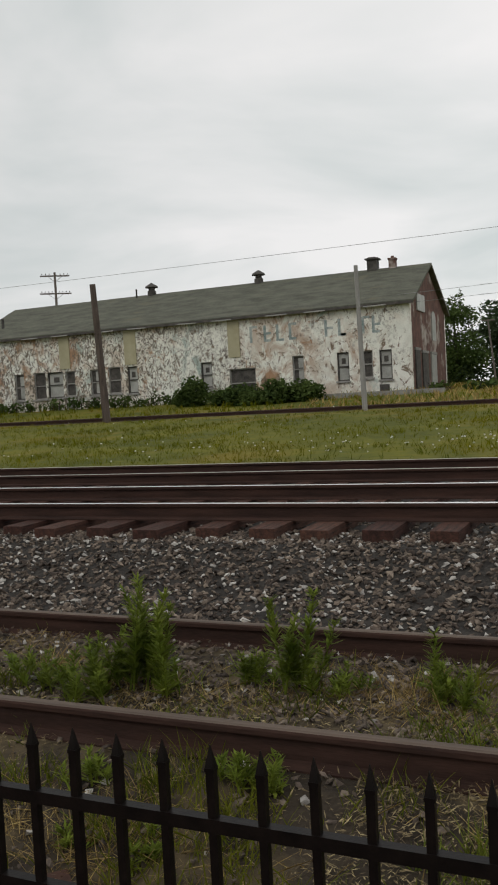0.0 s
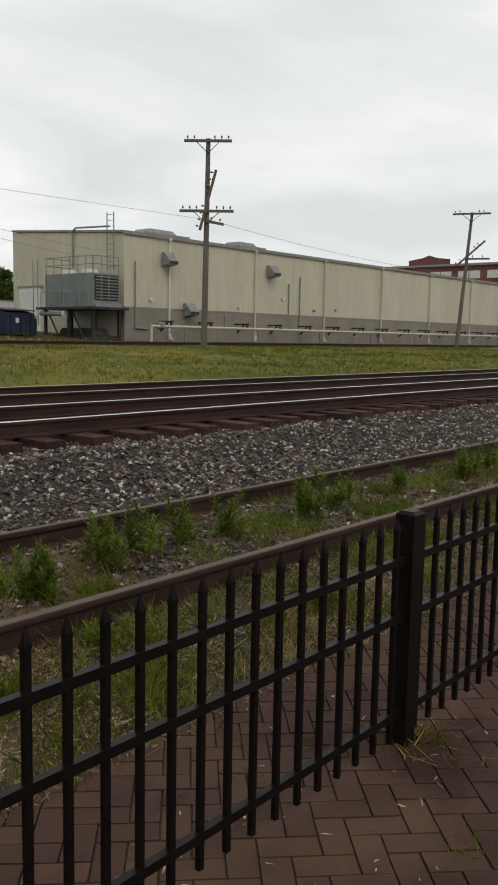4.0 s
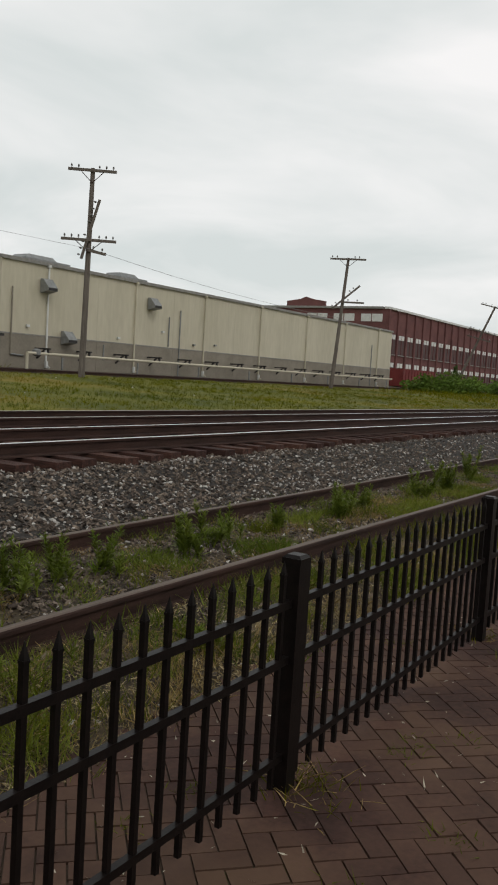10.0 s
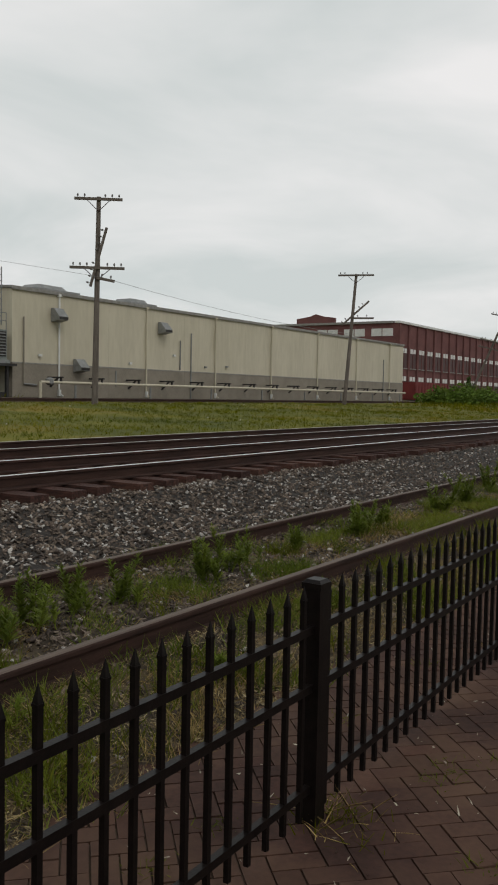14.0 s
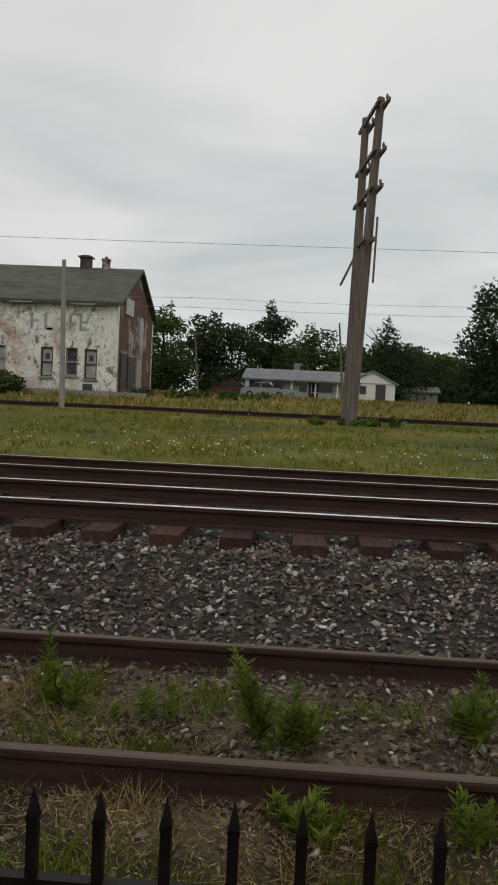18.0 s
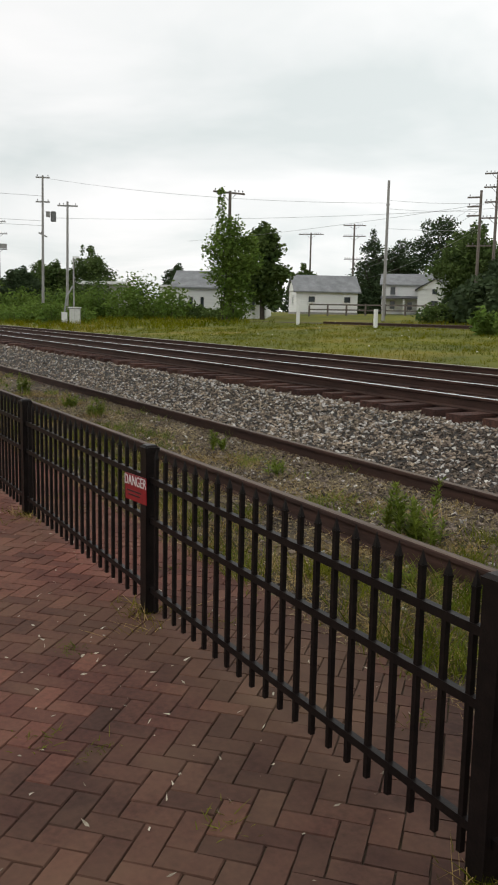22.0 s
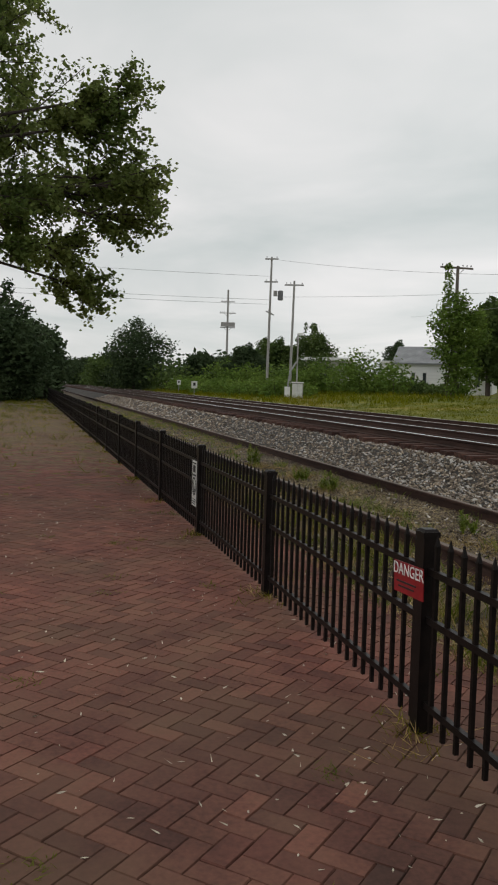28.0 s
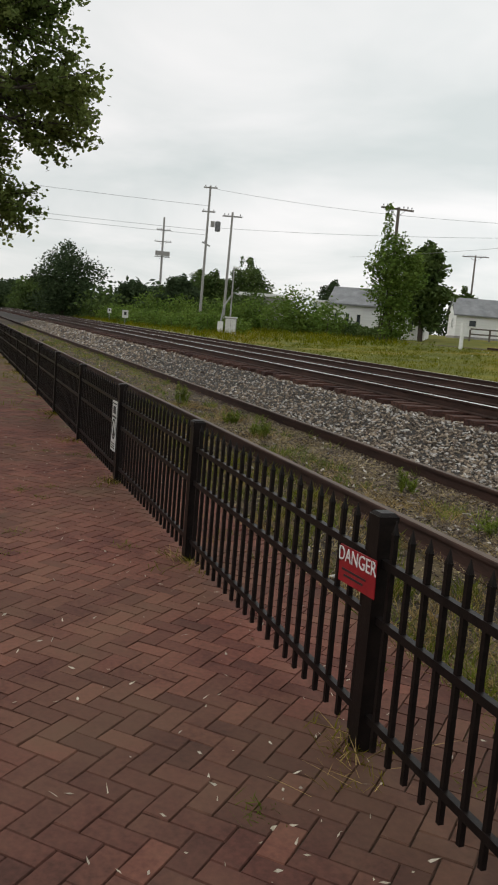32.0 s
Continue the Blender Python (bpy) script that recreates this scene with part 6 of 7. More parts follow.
def locomotive():
    th = thing("diesel_locomotive", "orange-red streamlined diesel locomotive on display", "locomotive", (-59.3, -11.6, 0.05), 146)
    # the body lies along local x, nose at x = 0, facing -x
    secs = [(0.0, 1.0, 1.3, 2.2), (0.35, 1.25, 1.15, 2.75), (1.0, 1.42, 1.1, 3.05), (2.0, 1.5, 1.05, 3.2), (2.5, 1.5, 1.05, 3.85), (3.2, 1.5, 1.05, 4.05), (14.5, 1.5, 1.05, 4.05)]
    b = Mesh()
    n = 9
    for x, w, z0, z1 in secs:
        ring = [(-w, z0), (-w, z0 + (z1 - z0) * 0.55), (-w * 0.96, z0 + (z1 - z0) * 0.8), (-w * 0.7, z0 + (z1 - z0) * 0.95), (0, z1), (w * 0.7, z0 + (z1 - z0) * 0.95), (w * 0.96, z0 + (z1 - z0) * 0.8), (w, z0 + (z1 - z0) * 0.55), (w, z0)]
        b.v += [(x, u, z) for u, z in ring]
    for i in range(len(secs) - 1):
        b.f += [(i * n + j, (i + 1) * n + j, (i + 1) * n + (j + 1) % n, i * n + (j + 1) % n) for j in range(n)]
    b.f += [tuple(range(n)), tuple(range((len(secs) - 1) * n, len(secs) * n))[::-1]]
    b.m = [0] * len(b.f)
    part("body", b, ORANGE, th)
    part("windscreen", Mesh().box((2.22, 0, 3.5), (0.1, 2.1, 0.5), ry=-38), glass(), th)
    for e in (-1, 1):
        part("cab_window", Mesh().box((3.4, e * 1.5, 3.1), (0.9, 0.05, 0.6)), glass(), th)
        part("grille_band", Mesh().box((9.5, e * 1.505, 3.2), (8.5, 0.03, 0.55)), mat("dull_dark_red", (0.10, 0.02, 0.018), (0.16, 0.03, 0.025), 3, 0.6), th)
        for i in range(4):
            part("porthole", Mesh().rod((6.0 + i * 2.0, e * 1.49, 2.4), (6.0 + i * 2.0, e * 1.53, 2.4), 0.24, n=12), glass(), th)
    part("headlight", Mesh().rod((0.35, 0, 2.85), (-0.05, 0, 2.8), 0.24, 0.22, 14), P_WHITE, th)
    part("headlight_lens", Mesh().rod((-0.05, 0, 2.8), (-0.08, 0, 2.8), 0.17, n=14), glow("warm_red_lens", (1.0, 0.25, 0.12), 1.2), th)
    part("pilot", Mesh().prism([(-1.5, 0.25), (1.5, 0.25), (1.4, 1.25), (-1.4, 1.25)], -0.35, 0.35), P_SILVER, th)
    part("coupler", Mesh().box((-0.6, 0, 0.85), (0.6, 0.25, 0.3)), DARKSTEEL, th)
    part("underframe", Mesh().box((7.5, 0, 0.85), (13.0, 2.4, 0.5)), DARKSTEEL, th)
    for x in (3.0, 11.5):
        t = part("truck", Mesh().box((x, 0, 0.6), (3.6, 2.2, 0.5)), DARKSTEEL, th)
        for k in (-1.2, 1.2):
            for e in (-0.85, 0.85):
                part("wheel", Mesh().rod((x + k, e - 0.07, 0.45), (x + k, e + 0.07, 0.45), 0.45, n=16), DARKSTEEL, t)
    part("fuel_tank", Mesh().box((7.3, 0, 0.6), (3.2, 2.2, 0.8)), DARKSTEEL, th)


locomotive()
for x, y in ((-57.3, -8.6), (-58.3, -6.0)):
    t = thing("white_post", "white painted post before the locomotive", "post", (x, y, 0.02), group="white posts")
    part("shaft", Mesh().box((0, 0, 0.7), (0.22, 0.22, 1.4)), WHITE, t)


def brick_hall():
    th = thing("brick_hall", "tall red brick hall with arched windows and a cornice", "building", (0, 0, 0))
    x1, y1, z1 = -94.5, -13.0, 9.3
    brick = mat("hall_brick", (0.17, 0.040, 0.032), (0.27, 0.068, 0.052), 0.9, 0.9, 0.3, fine=9)
    part("front_wall", Mesh().box((x1 - 0.2, y1 - 15, z1 / 2), (0.4, 30, z1)), brick, th)
    part("side_wall", Mesh().box((x1 - 9.2, y1 - 0.2, z1 / 2), (17.6, 0.4, z1)), brick, th)
    part("roof", Mesh().box((x1 - 9, y1 - 15, z1 + 0.1), (18.6, 30.6, 0.25)), DKROOF, th)
    part("cornice", Mesh().box((x1 + 0.12, y1 - 15, z1 - 0.25), (0.5, 30.5, 0.45)), brick, th)
    part("chimney", Mesh().box((x1 - 2.0, y1 - 3.2, z1 + 0.6), (1.6, 1.6, 1.2)), brick, th)
    for row, z in enumerate((6.6, 3.4, 0.9)):
        for i in range(9):
            y = y1 - 1.9 - i * 2.1
            prof = [(y - 0.42, z - 0.95), (y + 0.42, z - 0.95), (y + 0.42, z + 0.5)] + [(y + 0.42 * math.cos(a), z + 0.5 + 0.42 * math.sin(a)) for a in (0.6, 1.57, 2.54)] + [(y - 0.42, z + 0.5)]
            w = part("arched_window", Mesh().prism(prof, x1, x1 + 0.05), glass(), th)
            hood = Mesh()
            for a in (0.2, 0.8, 1.57, 2.34, 2.94):
                hood.box((x1 + 0.06, y + 0.52 * math.cos(a), z + 0.5 + 0.52 * math.sin(a)), (0.1, 0.3, 0.14), rx=math.degrees(a) - 90)
            part("arch_trim", hood, TRIM, w)
            part("sill", Mesh().box((x1 + 0.08, y, z - 1.0), (0.16, 1.0, 0.12)), TRIM, w)


brick_hall()


def luggage_cart():
    th = thing("old_hopper", "dark brown bell-shaped iron hopper on a base", "hopper", (-49.6, -2.9, 0.02))
    part("bowl", Mesh().lathe((0, 0, 0.15), [(0.72, 0), (0.68, 0.4), (0.5, 0.95), (0.38, 1.5), (0.4, 1.6)], 14), mat("brown_iron", (0.03, 0.022, 0.018), (0.07, 0.05, 0.04), 3, 0.8), th)
    part("base", Mesh().box((0, 0, 0.09), (1.7, 1.5, 0.18)), DARKSTEEL, th)
    th = thing("brick_kiosk", "small brown brick kiosk before the trees", "kiosk", (-57.6, -3.9, 0.02))
    part("wall", Mesh().box((0, 0, 1.4), (1.6, 1.7, 2.8)), REDBRICK, th)
    part("roof", Mesh().box((0, 0, 2.95), (2.0, 2.1, 0.4), taper=0.6), DKROOF, th)
    part("panel", Mesh().box((0.84, -0.4, 1.0), (0.06, 0.8, 1.2)), PALEPANE, th)


luggage_cart()

# ---- trees beyond the railway ----
ROUND = "dense dark green deciduous tree"
TREES = [
    (-17.1, 104.0, 10.0, 8.4, "r"), (-11.6, 111.8, 10.4, 9.7, "r"), (-4.4, 120.3, 12.0, 8.0, "r"), (1.7, 118.4, 9.4, 9.4, "l"), (8.2, 125.1, 7.6, 10.0, "r"), (9.8, 99.8, 9.2, 10.5, "c"),
    (20.0, 123.8, 6.8, 10.0, "r"), (19.4, 84.6, 11.5, 8.8, "t"), (26.8, 82.6, 11.7, 7.4, "o"), (35.1, 94.1, 7.7, 5.3, "r"), (39.6, 97.8, 9.2, 4.2, "o"), (55.1, 118.3, 8.9, 7.8, "r"),
    (70.0, 133.1, 9.2, 8.0, "r"), (61.3, 103.7, 8.5, 5.6, "r"), (18.0, 134.3, 8.1, 9.9, "r"), (58.9, 99.3, 8.0, 4.6, "r"), (64.4, 99.4, 8.2, 5.9, "r"), (61.1, 126.5, 8.6, 5.6, "r"),
    (53.1, 79.5, 6.1, 3.8, "r"), (-77.1, 85.4, 7.8, 4.0, "r"), (-76.2, 67.3, 12.0, 8.0, "r"), (-58.4, 55.1, 8.0, 7.0, "r"), (-90.4, 67.6, 11.8, 8.0, "c"), (-92.1, 73.5, 10.1, 7.0, "r"), (-67.5, 63.5, 9.6, 6.5, "r"),
    (-50.8, 51.4, 5.6, 4.3, "r"), (-105.8, 66.9, 7.0, 4.2, "l"), (-102.8, 33.6, 8.6, 6.5, "r"), (-137.3, 60.7, 8.3, 5.5, "r"), (-63.9, 36.4, 8.3, 4.3, "l"), (-96.2, 27.5, 6.2, 4.7, "r"),
    (-92.3, 22.7, 5.4, 4.2, "r"), (-109.7, 12.2, 9.4, 9.2, "r"), (-150.1, 13.8, 6.2, 9.0, "r"), (-190.4, 10.1, 6.4, 10.1, "r"), (-118.6, 22.7, 5.4, 5.6, "r"), (-121.4, 32.8, 7.7, 5.8, "r"),
    (-127.2, 30.1, 5.7, 6.9, "r"), (-113.4, 41.5, 4.3, 4.8, "r"), (-62.9, -2.6, 8.5, 7.6, "d"), (-70.9, -0.1, 6.3, 5.3, "d"), (-75.7, -5.6, 7.2, 7.5, "d"),
    (-110.0, -14.1, 4.2, 5.4, "r"), (-230.5, 13.5, 7.4, 12.0, "r"), (-260.7, 10.2, 6.3, 12.0, "r"), (-45.0, 66.0, 6.0, 5.0, "r"),
    (13.0, 104.0, 6.5, 8.0, "r"), (24.0, 108.0, 7.5, 9.0, "r"), (47.0, 112.0, 6.5, 8.0, "r"),
]
for i, (x, y, h, w, kind) in enumerate(TREES):
    far = abs(x) > 140 or y > 110
    w *= 1.22
    h *= 1.14 if y > 98 else 1.0
    kw = dict(count=11000 if not far else 7000, size=0.19 if not far else 0.29)
    if kind == "c":
        tree("dark green conifer with a pointed crown", x, y, h, w, 200 + i, LEAF_DARK, shape="cone", low=0.06, **kw)
    elif kind == "o":
        tree("open-crowned dark green tree with gaps", x, y, h, w, 200 + i, LEAF_DARK, count=9500, size=0.22, low=0.1)
    elif kind == "l":
        tree("light grey-green tree at the edge of the woods", x, y, h, w, 200 + i, LEAF, count=6000, size=0.24, low=0.2)
    elif kind == "d":
        tree("broad very dark tree beside the path", x, y, h, w, 200 + i, LEAF_DARK, count=15000, size=0.19, low=0.02, group="trees beside the path")
    elif kind == "t":
        tree("tall ragged dark tree behind the fence", x, y, h, w, 200 + i, LEAF_DARK, low=0.03, count=15000, size=0.22, shape="peaks")
    else:
        tree(ROUND + (" in the distance" if far else " with a low crown"), x, y, h, w, 200 + i, LEAF_DARK if i % 3 else LEAF, low=0.08, **kw)


def brush(label, pts, h, w, count, size, material, seed, name="brush"):
    """A bank of shrubs along a line of points."""
    rnd = random.Random(seed)
    th = thing(name, label, "shrubs", (0, 0, 0), group="brush along the railway")
    blobs = []
    for (x0, y0), (x1, y1) in zip(pts, pts[1:]):
        n = max(2, int(math.hypot(x1 - x0, y1 - y0) / (w * 0.55)))
        for i in range(n):
            t = (i + rnd.random()) / n
            hh = h * rnd.uniform(0.55, 1.1)
            x, y = x0 + (x1 - x0) * t + rnd.uniform(-0.3, 0.3) * w, y0 + (y1 - y0) * t + rnd.uniform(-0.3, 0.3) * w
            blobs.append((x, y, ground_z(x, y) + hh * 0.42, w * rnd.uniform(0.35, 0.6), w * rnd.uniform(0.35, 0.6), hh * 0.55))
    leaf_part("foliage", leaf_cloud(rnd, blobs, count, size), material, th)
    t = Mesh()
    for b in blobs:
        for k in range(2):
            t.rod((b[0], b[1], ground_z(b[0], b[1]) - 0.05), (b[0] + rnd.uniform(-0.4, 0.4), b[1] + rnd.uniform(-0.4, 0.4), b[2] + 0.3), 0.03, 0.01, 5)
    tagged(part("stem_tangle", t, BARK, th), kind="stuff")
    return th


brush("low dark green shrubs beside the old building", [(-22.3, 43.2), (-20.8, 43.2)], 1.7, 1.7, 3200, 0.12, LEAF, 31)
brush("spreading dark green shrubs before the old building", [(-19.6, 42.6), (-18.2, 42.6), (-16.8, 42.7), (-15.6, 42.7), (-14.4, 42.8)], 1.35, 2.0, 10000, 0.12, LEAF, 32)
brush("tangled shrubs at the end of the old building", [(-44.0, 43.5), (-40.0, 44.0)], 1.9, 2.0, 1800, 0.18, LEAF, 33)
brush("scattered weeds along the old wall", [(-40.0, 45.6), (-24.0, 45.4)], 0.9, 0.9, 1500, 0.13, LEAF, 34)
brush("dense dark thicket around the utility poles", [(-35.0, 36.0), (-40.5, 38.5), (-46.0, 45.0)], 3.6, 3.2, 7000, 0.24, LEAF_DARK, 35)
brush("dry brown and green brush before the white house", [(-44.0, 37.5), (-52.0, 47.0), (-58.0, 53.0)], 1.3, 2.2, 3200, 0.18, LEAF, 36)
brush("bright green brush bank beside the tracks", [(-62.0, 19.5), (-72.0, 18.2), (-84.0, 17.2), (-100.0, 16.0)], 2.2, 3.0, 11000, 0.14, LEAF_BRUSH, 37)
brush("tall green brush behind the signal box", [(-62.0, 29.0), (-70.0, 25.5), (-80.0, 23.0), (-96.0, 20.0)], 3.7, 3.6, 14000, 0.16, LEAF_BRUSH, 38)
brush("leafy brush hiding the long low building", [(-79.0, 26.8), (-84.0, 27.2), (-90.0, 25.5)], 3.8, 3.0, 7000, 0.16, LEAF, 53)
brush("dark brush around the low buildings", [(-60.0, 31.5), (-68.0, 31.0), (-80.0, 29.0)], 1.4, 2.4, 7000, 0.16, LEAF, 39)
brush("distant green brush along the track", [(-100.0, 17.0), (-140.0, 13.5), (-200.0, 10.5), (-300.0, 9.5)], 4.2, 6.5, 11000, 0.3, LEAF, 40)
brush("distant dark woods along the track", [(-105.0, 26.0), (-150.0, 20.0), (-230.0, 16.0)], 6.2, 8.0, 4500, 0.5, LEAF_DARK, 41)
brush("tall green weeds around the trailer", [(18.0, 54.0), (22.0, 51.0), (26.0, 48.5)], 1.0, 1.9, 6000, 0.11, LEAF_BRUSH, 42)
brush("green weeds beside the spur track", [(24.0, 44.0), (26.2, 43.0)], 0.7, 1.2, 1200, 0.14, LEAF_BRUSH, 43)
brush("thick green brush around the leaning pole", [(74.0, 29.2), (80.0, 29.0), (92.0, 28.6), (104.0, 27.5)], 2.0, 3.2, 5200, 0.22, LEAF_BRUSH, 44)
brush("vines climbing the leaning pole", [(85.8, 29.4), (86.4, 28.8)], 3.4, 0.9, 900, 0.16, LEAF, 45)
brush("leafy weeds at the foot of the telegraph pole", [(-27.0, 26.6), (-24.2, 26.2), (-22.6, 26.3)], 1.1, 1.1, 1300, 0.16, LEAF_BRUSH, 46)
brush("low weeds at the foot of the double pole", [(0.6, 26.8), (3.2, 27.2)], 0.3, 0.6, 400, 0.1, LEAF_BRUSH, 47)
brush("dark hedge line behind the open lot", [(-30.0, 104.0), (-8.0, 112.0), (14.0, 112.0), (34.0, 104.0), (56.0, 108.0), (80.0, 120.0)], 6.0, 8.0, 30000, 0.28, LEAF_DARK, 48)
brush("low dark undergrowth below the woods", [(-30.0, 101.0), (-8.0, 108.0), (14.0, 107.0), (34.0, 100.0), (56.0, 104.0), (80.0, 116.0)], 2.8, 5.0, 12000, 0.28, LEAF_DARK, 54)
brush("weeds at the corner of the old building", [(-8.4, 45.5), (-5.5, 45.0), (-2.0, 46.5)], 0.6, 0.9, 700, 0.14, LEAF, 49)
brush("far dark woods beyond the houses", [(-150.0, 75.0), (-120.0, 82.0), (-90.0, 84.0), (-60.0, 90.0)], 5.0, 8.0, 3500, 0.5, LEAF_DARK, 50)
brush("dark hedge beside the path", [(-66.0, 0.2), (-80.0, 0.4), (-110.0, 0.6), (-160.0, 1.0)], 3.4, 3.0, 4500, 0.26, LEAF_DARK, 51)


def vine_tree():
    rnd = random.Random(61)
    th = thing("vine_clad_tree", "leafy green vines smothering a telegraph pole", "tree", (-52.8, 27.3, ground_z(0, 27.3)))
    blobs = [(0.3, -0.1, 6.1, 1.1, 1.1, 1.1), (0.2, -0.4, 5.0, 1.5, 1.5, 1.2), (0.6, 0.6, 4.4, 1.7, 1.7, 1.2), (0.2, 0.0, 3.3, 1.7, 1.7, 1.2), (0.5, 0.3, 2.2, 1.3, 1.3, 1.0), (0.4, 0.4, 1.0, 1.3, 1.3, 1.0), (-0.1, -0.5, 7.4, 0.35, 0.35, 0.9), (-0.1, -0.5, 8.6, 0.3, 0.3, 0.6), (1.0, 1.0, 5.4, 0.8, 0.8, 0.7)]
    leaf_part("foliage", leaf_cloud(rnd, blobs, 9500, 0.12), LEAF_BRUSH, th)
    t = Mesh()
    for i in range(5):
        a = i * 1.26
        t.rod((0.5 * math.cos(a), 0.5 * math.sin(a), -0.1), (0.3 * math.cos(a + 1), 0.3 * math.sin(a + 1), 5.5), 0.06, 0.03, 6)
    part("stem_tangle", t, BARK, th)


vine_tree()

# ---- the maple over the path ----


def maple():
    rnd = random.Random(71)
    g = np.random.RandomState(71)
    base = Vector((-15.0, -4.9, 0.0))
    th = thing("maple_tree", "large maple with spreading limbs over the path", "tree", tuple(base))
    crown = [(-16.91, 0.06, 6.14, 1.39), (-15.54, 1.25, 5.89, 1.0), (-16.91, 1.22, 4.96, 0.96), (-16.1, 0.78, 3.76, 0.71), (-16.03, 1.1, 3.15, 0.5), (-14.49, -0.49, 4.26, 1.0), (-16.8, -1.9, 4.3, 0.9),
             (-13.68, -1.77, 5.37, 1.12), (-14.59, -0.71, 6.56, 1.19), (-15.17, 1.5, 6.3, 0.6), (-16.24, 1.9, 5.19, 0.62), (-14.25, -2.06, 7.94, 1.8), (-16.56, -0.48, 8.67, 1.25), (-16.22, -4.55, 6.28, 2.14),
             (-13.46, -4.52, 6.81, 2.24), (-14.96, -4.45, 4.2, 1.3), (-13.59, -2.29, 4.15, 0.95), (-15.06, 0.2, 4.5, 0.85), (-13.96, 0.04, 3.5, 0.36), (-16.83, -1.05, 3.85, 0.42), (-17.5, -6.0, 7.0, 2.0), (-12.5, -6.5, 6.0, 2.0), (-15.8, 1.75, 4.35, 0.55), (-15.3, 1.95, 4.9, 0.5), (-14.5, -1.75, 3.35, 0.5), (-14.3, -2.35, 3.45, 0.5)]
    w = Mesh()
    top = Vector((0.0, 0.5, 4.2))
    w.rod((0, 0, -0.1), (0.02, 0.15, 2.2), 0.36, 0.28, 12)
    w.rod((0.02, 0.15, 2.2), top, 0.28, 0.2, 12)
    part("trunk", w, BARK, th)
    limbs = Mesh()
    quads = []
    for bx, by, bz, br in crown:
        c = Vector((bx, by, bz)) - base
        mid = top.lerp(c, 0.5) + Vector((rnd.uniform(-0.3, 0.3), rnd.uniform(-0.2, 0.2), rnd.uniform(0.0, 0.5)))
        start = top if c.z > 3.0 else Vector((0.02, 0.2, 2.6))
        limbs.rod(start, mid, 0.06, 0.034, 8)
        limbs.rod(mid, c, 0.034, 0.016, 7)
        n = max(8, int(30 * br))
        for i in range(n):
            d = Vector((rnd.gauss(0, 1), rnd.gauss(0, 1), rnd.gauss(0, 0.75))).normalized()
            tip = c + d * br * rnd.uniform(0.7, 1.15) + Vector((0, 0, -0.08))
            f = c.lerp(mid, rnd.uniform(0, 0.3))
            limbs.rod(f, tip, 0.018, 0.006, 5)
            # a spray of leaves along the twig
            m = int(74 + 34 * br)
            t = g.uniform(0.25, 1.08, m)
            p = np.array(f)[None] * (1 - t)[:, None] + np.array(tip)[None] * t[:, None] + g.normal(scale=0.055 + 0.012 * br, size=(m, 3))
            u = g.normal(size=(m, 3)) * (1, 1, 0.5)
            u /= np.linalg.norm(u, axis=1)[:, None]
            v = np.cross(u, g.normal(size=(m, 3)))
            v /= np.linalg.norm(v, axis=1)[:, None]
            s = g.uniform(0.024, 0.058, m)[:, None]
            quads.append(np.stack([p - u * s, p + v * s * 0.75, p + u * s, p - v * s * 0.75], 1).reshape(-1, 3))
    part("limb_work", limbs, BARK, th)
    leaf_part("foliage", np.concatenate(quads), LEAF_MAPLE, th)


maple()

# ---- grass ----


def blade_field(name, label, spots, hs, ws, seed, material, blades=3, lean=0.5):
    """Tufts of narrow upright blades."""
    g = np.random.RandomState(seed)
    p = np.repeat(np.array(spots), blades, axis=0)
    n = len(p)
    p[:, :2] += g.normal(scale=0.05, size=(n, 2))
    a = g.uniform(0, 6.28, n)
    h = g.uniform(*hs, n)
    w = g.uniform(*ws, n)
    side = np.stack([np.cos(a), np.sin(a), 0 * a], 1) * w[:, None]
    tip = p + np.stack([g.normal(scale=lean, size=n) * h, g.normal(scale=lean, size=n) * h, h], 1)
    mid = p * 0.45 + tip * 0.55 - np.stack([0 * h, 0 * h, -0.06 * h], 1)
    q = np.stack([p - side, p + side, mid + side * 0.7, tip, mid - side * 0.7], 1).reshape(-1, 3)
    me = bpy.data.meshes.new(name)
    me.vertices.add(5 * n)
    me.vertices.foreach_set("co", q.astype(np.float32).ravel())
    me.loops.add(5 * n)
    me.loops.foreach_set("vertex_index", np.arange(5 * n, dtype=np.int32))
    me.polygons.add(n)
    me.polygons.foreach_set("loop_start", np.arange(0, 5 * n, 5, dtype=np.int32))
    me.update(calc_edges=True)
    me.materials.append(material)
    return tagged(new(name, me), label, "grass", kind="stuff")


def patch(x0, x1, y0, y1, density, seed, fall=None):
    rnd = random.Random(seed)
    out = []
    for _ in range(int((x1 - x0) * (y1 - y0) * density)):
        x, y = rnd.uniform(x0, x1), rnd.uniform(y0, y1)
        if fall and rnd.random() > fall(x, y):
            continue
        out.append((x, y, ground_z(x, y) - 0.02))
    return out


def clumps4(x, y):
    return max(0.05, min(1.0, 0.2 + 1.6 * noise.noise((x * 0.9, y * 0.9, 14.0))))


def clumps3(x, y):
    return max(0.02, min(1.0, 0.15 + 1.7 * noise.noise((x * 1.1, y * 1.5, 4.0))))


def clumps2(x, y):
    thick = 0.2 + 0.8 * smooth01(-2.5, 1.5, x)
    return max(0.0, min(1.0, 0.1 + 1.9 * noise.noise((x * 1.3, y * 1.6, 9.0)))) * thick


def clumpy(x, y):
    return max(0.12, min(1.0, 0.55 + 0.9 * noise.noise((x * 0.35, y * 0.5, 3.0))))


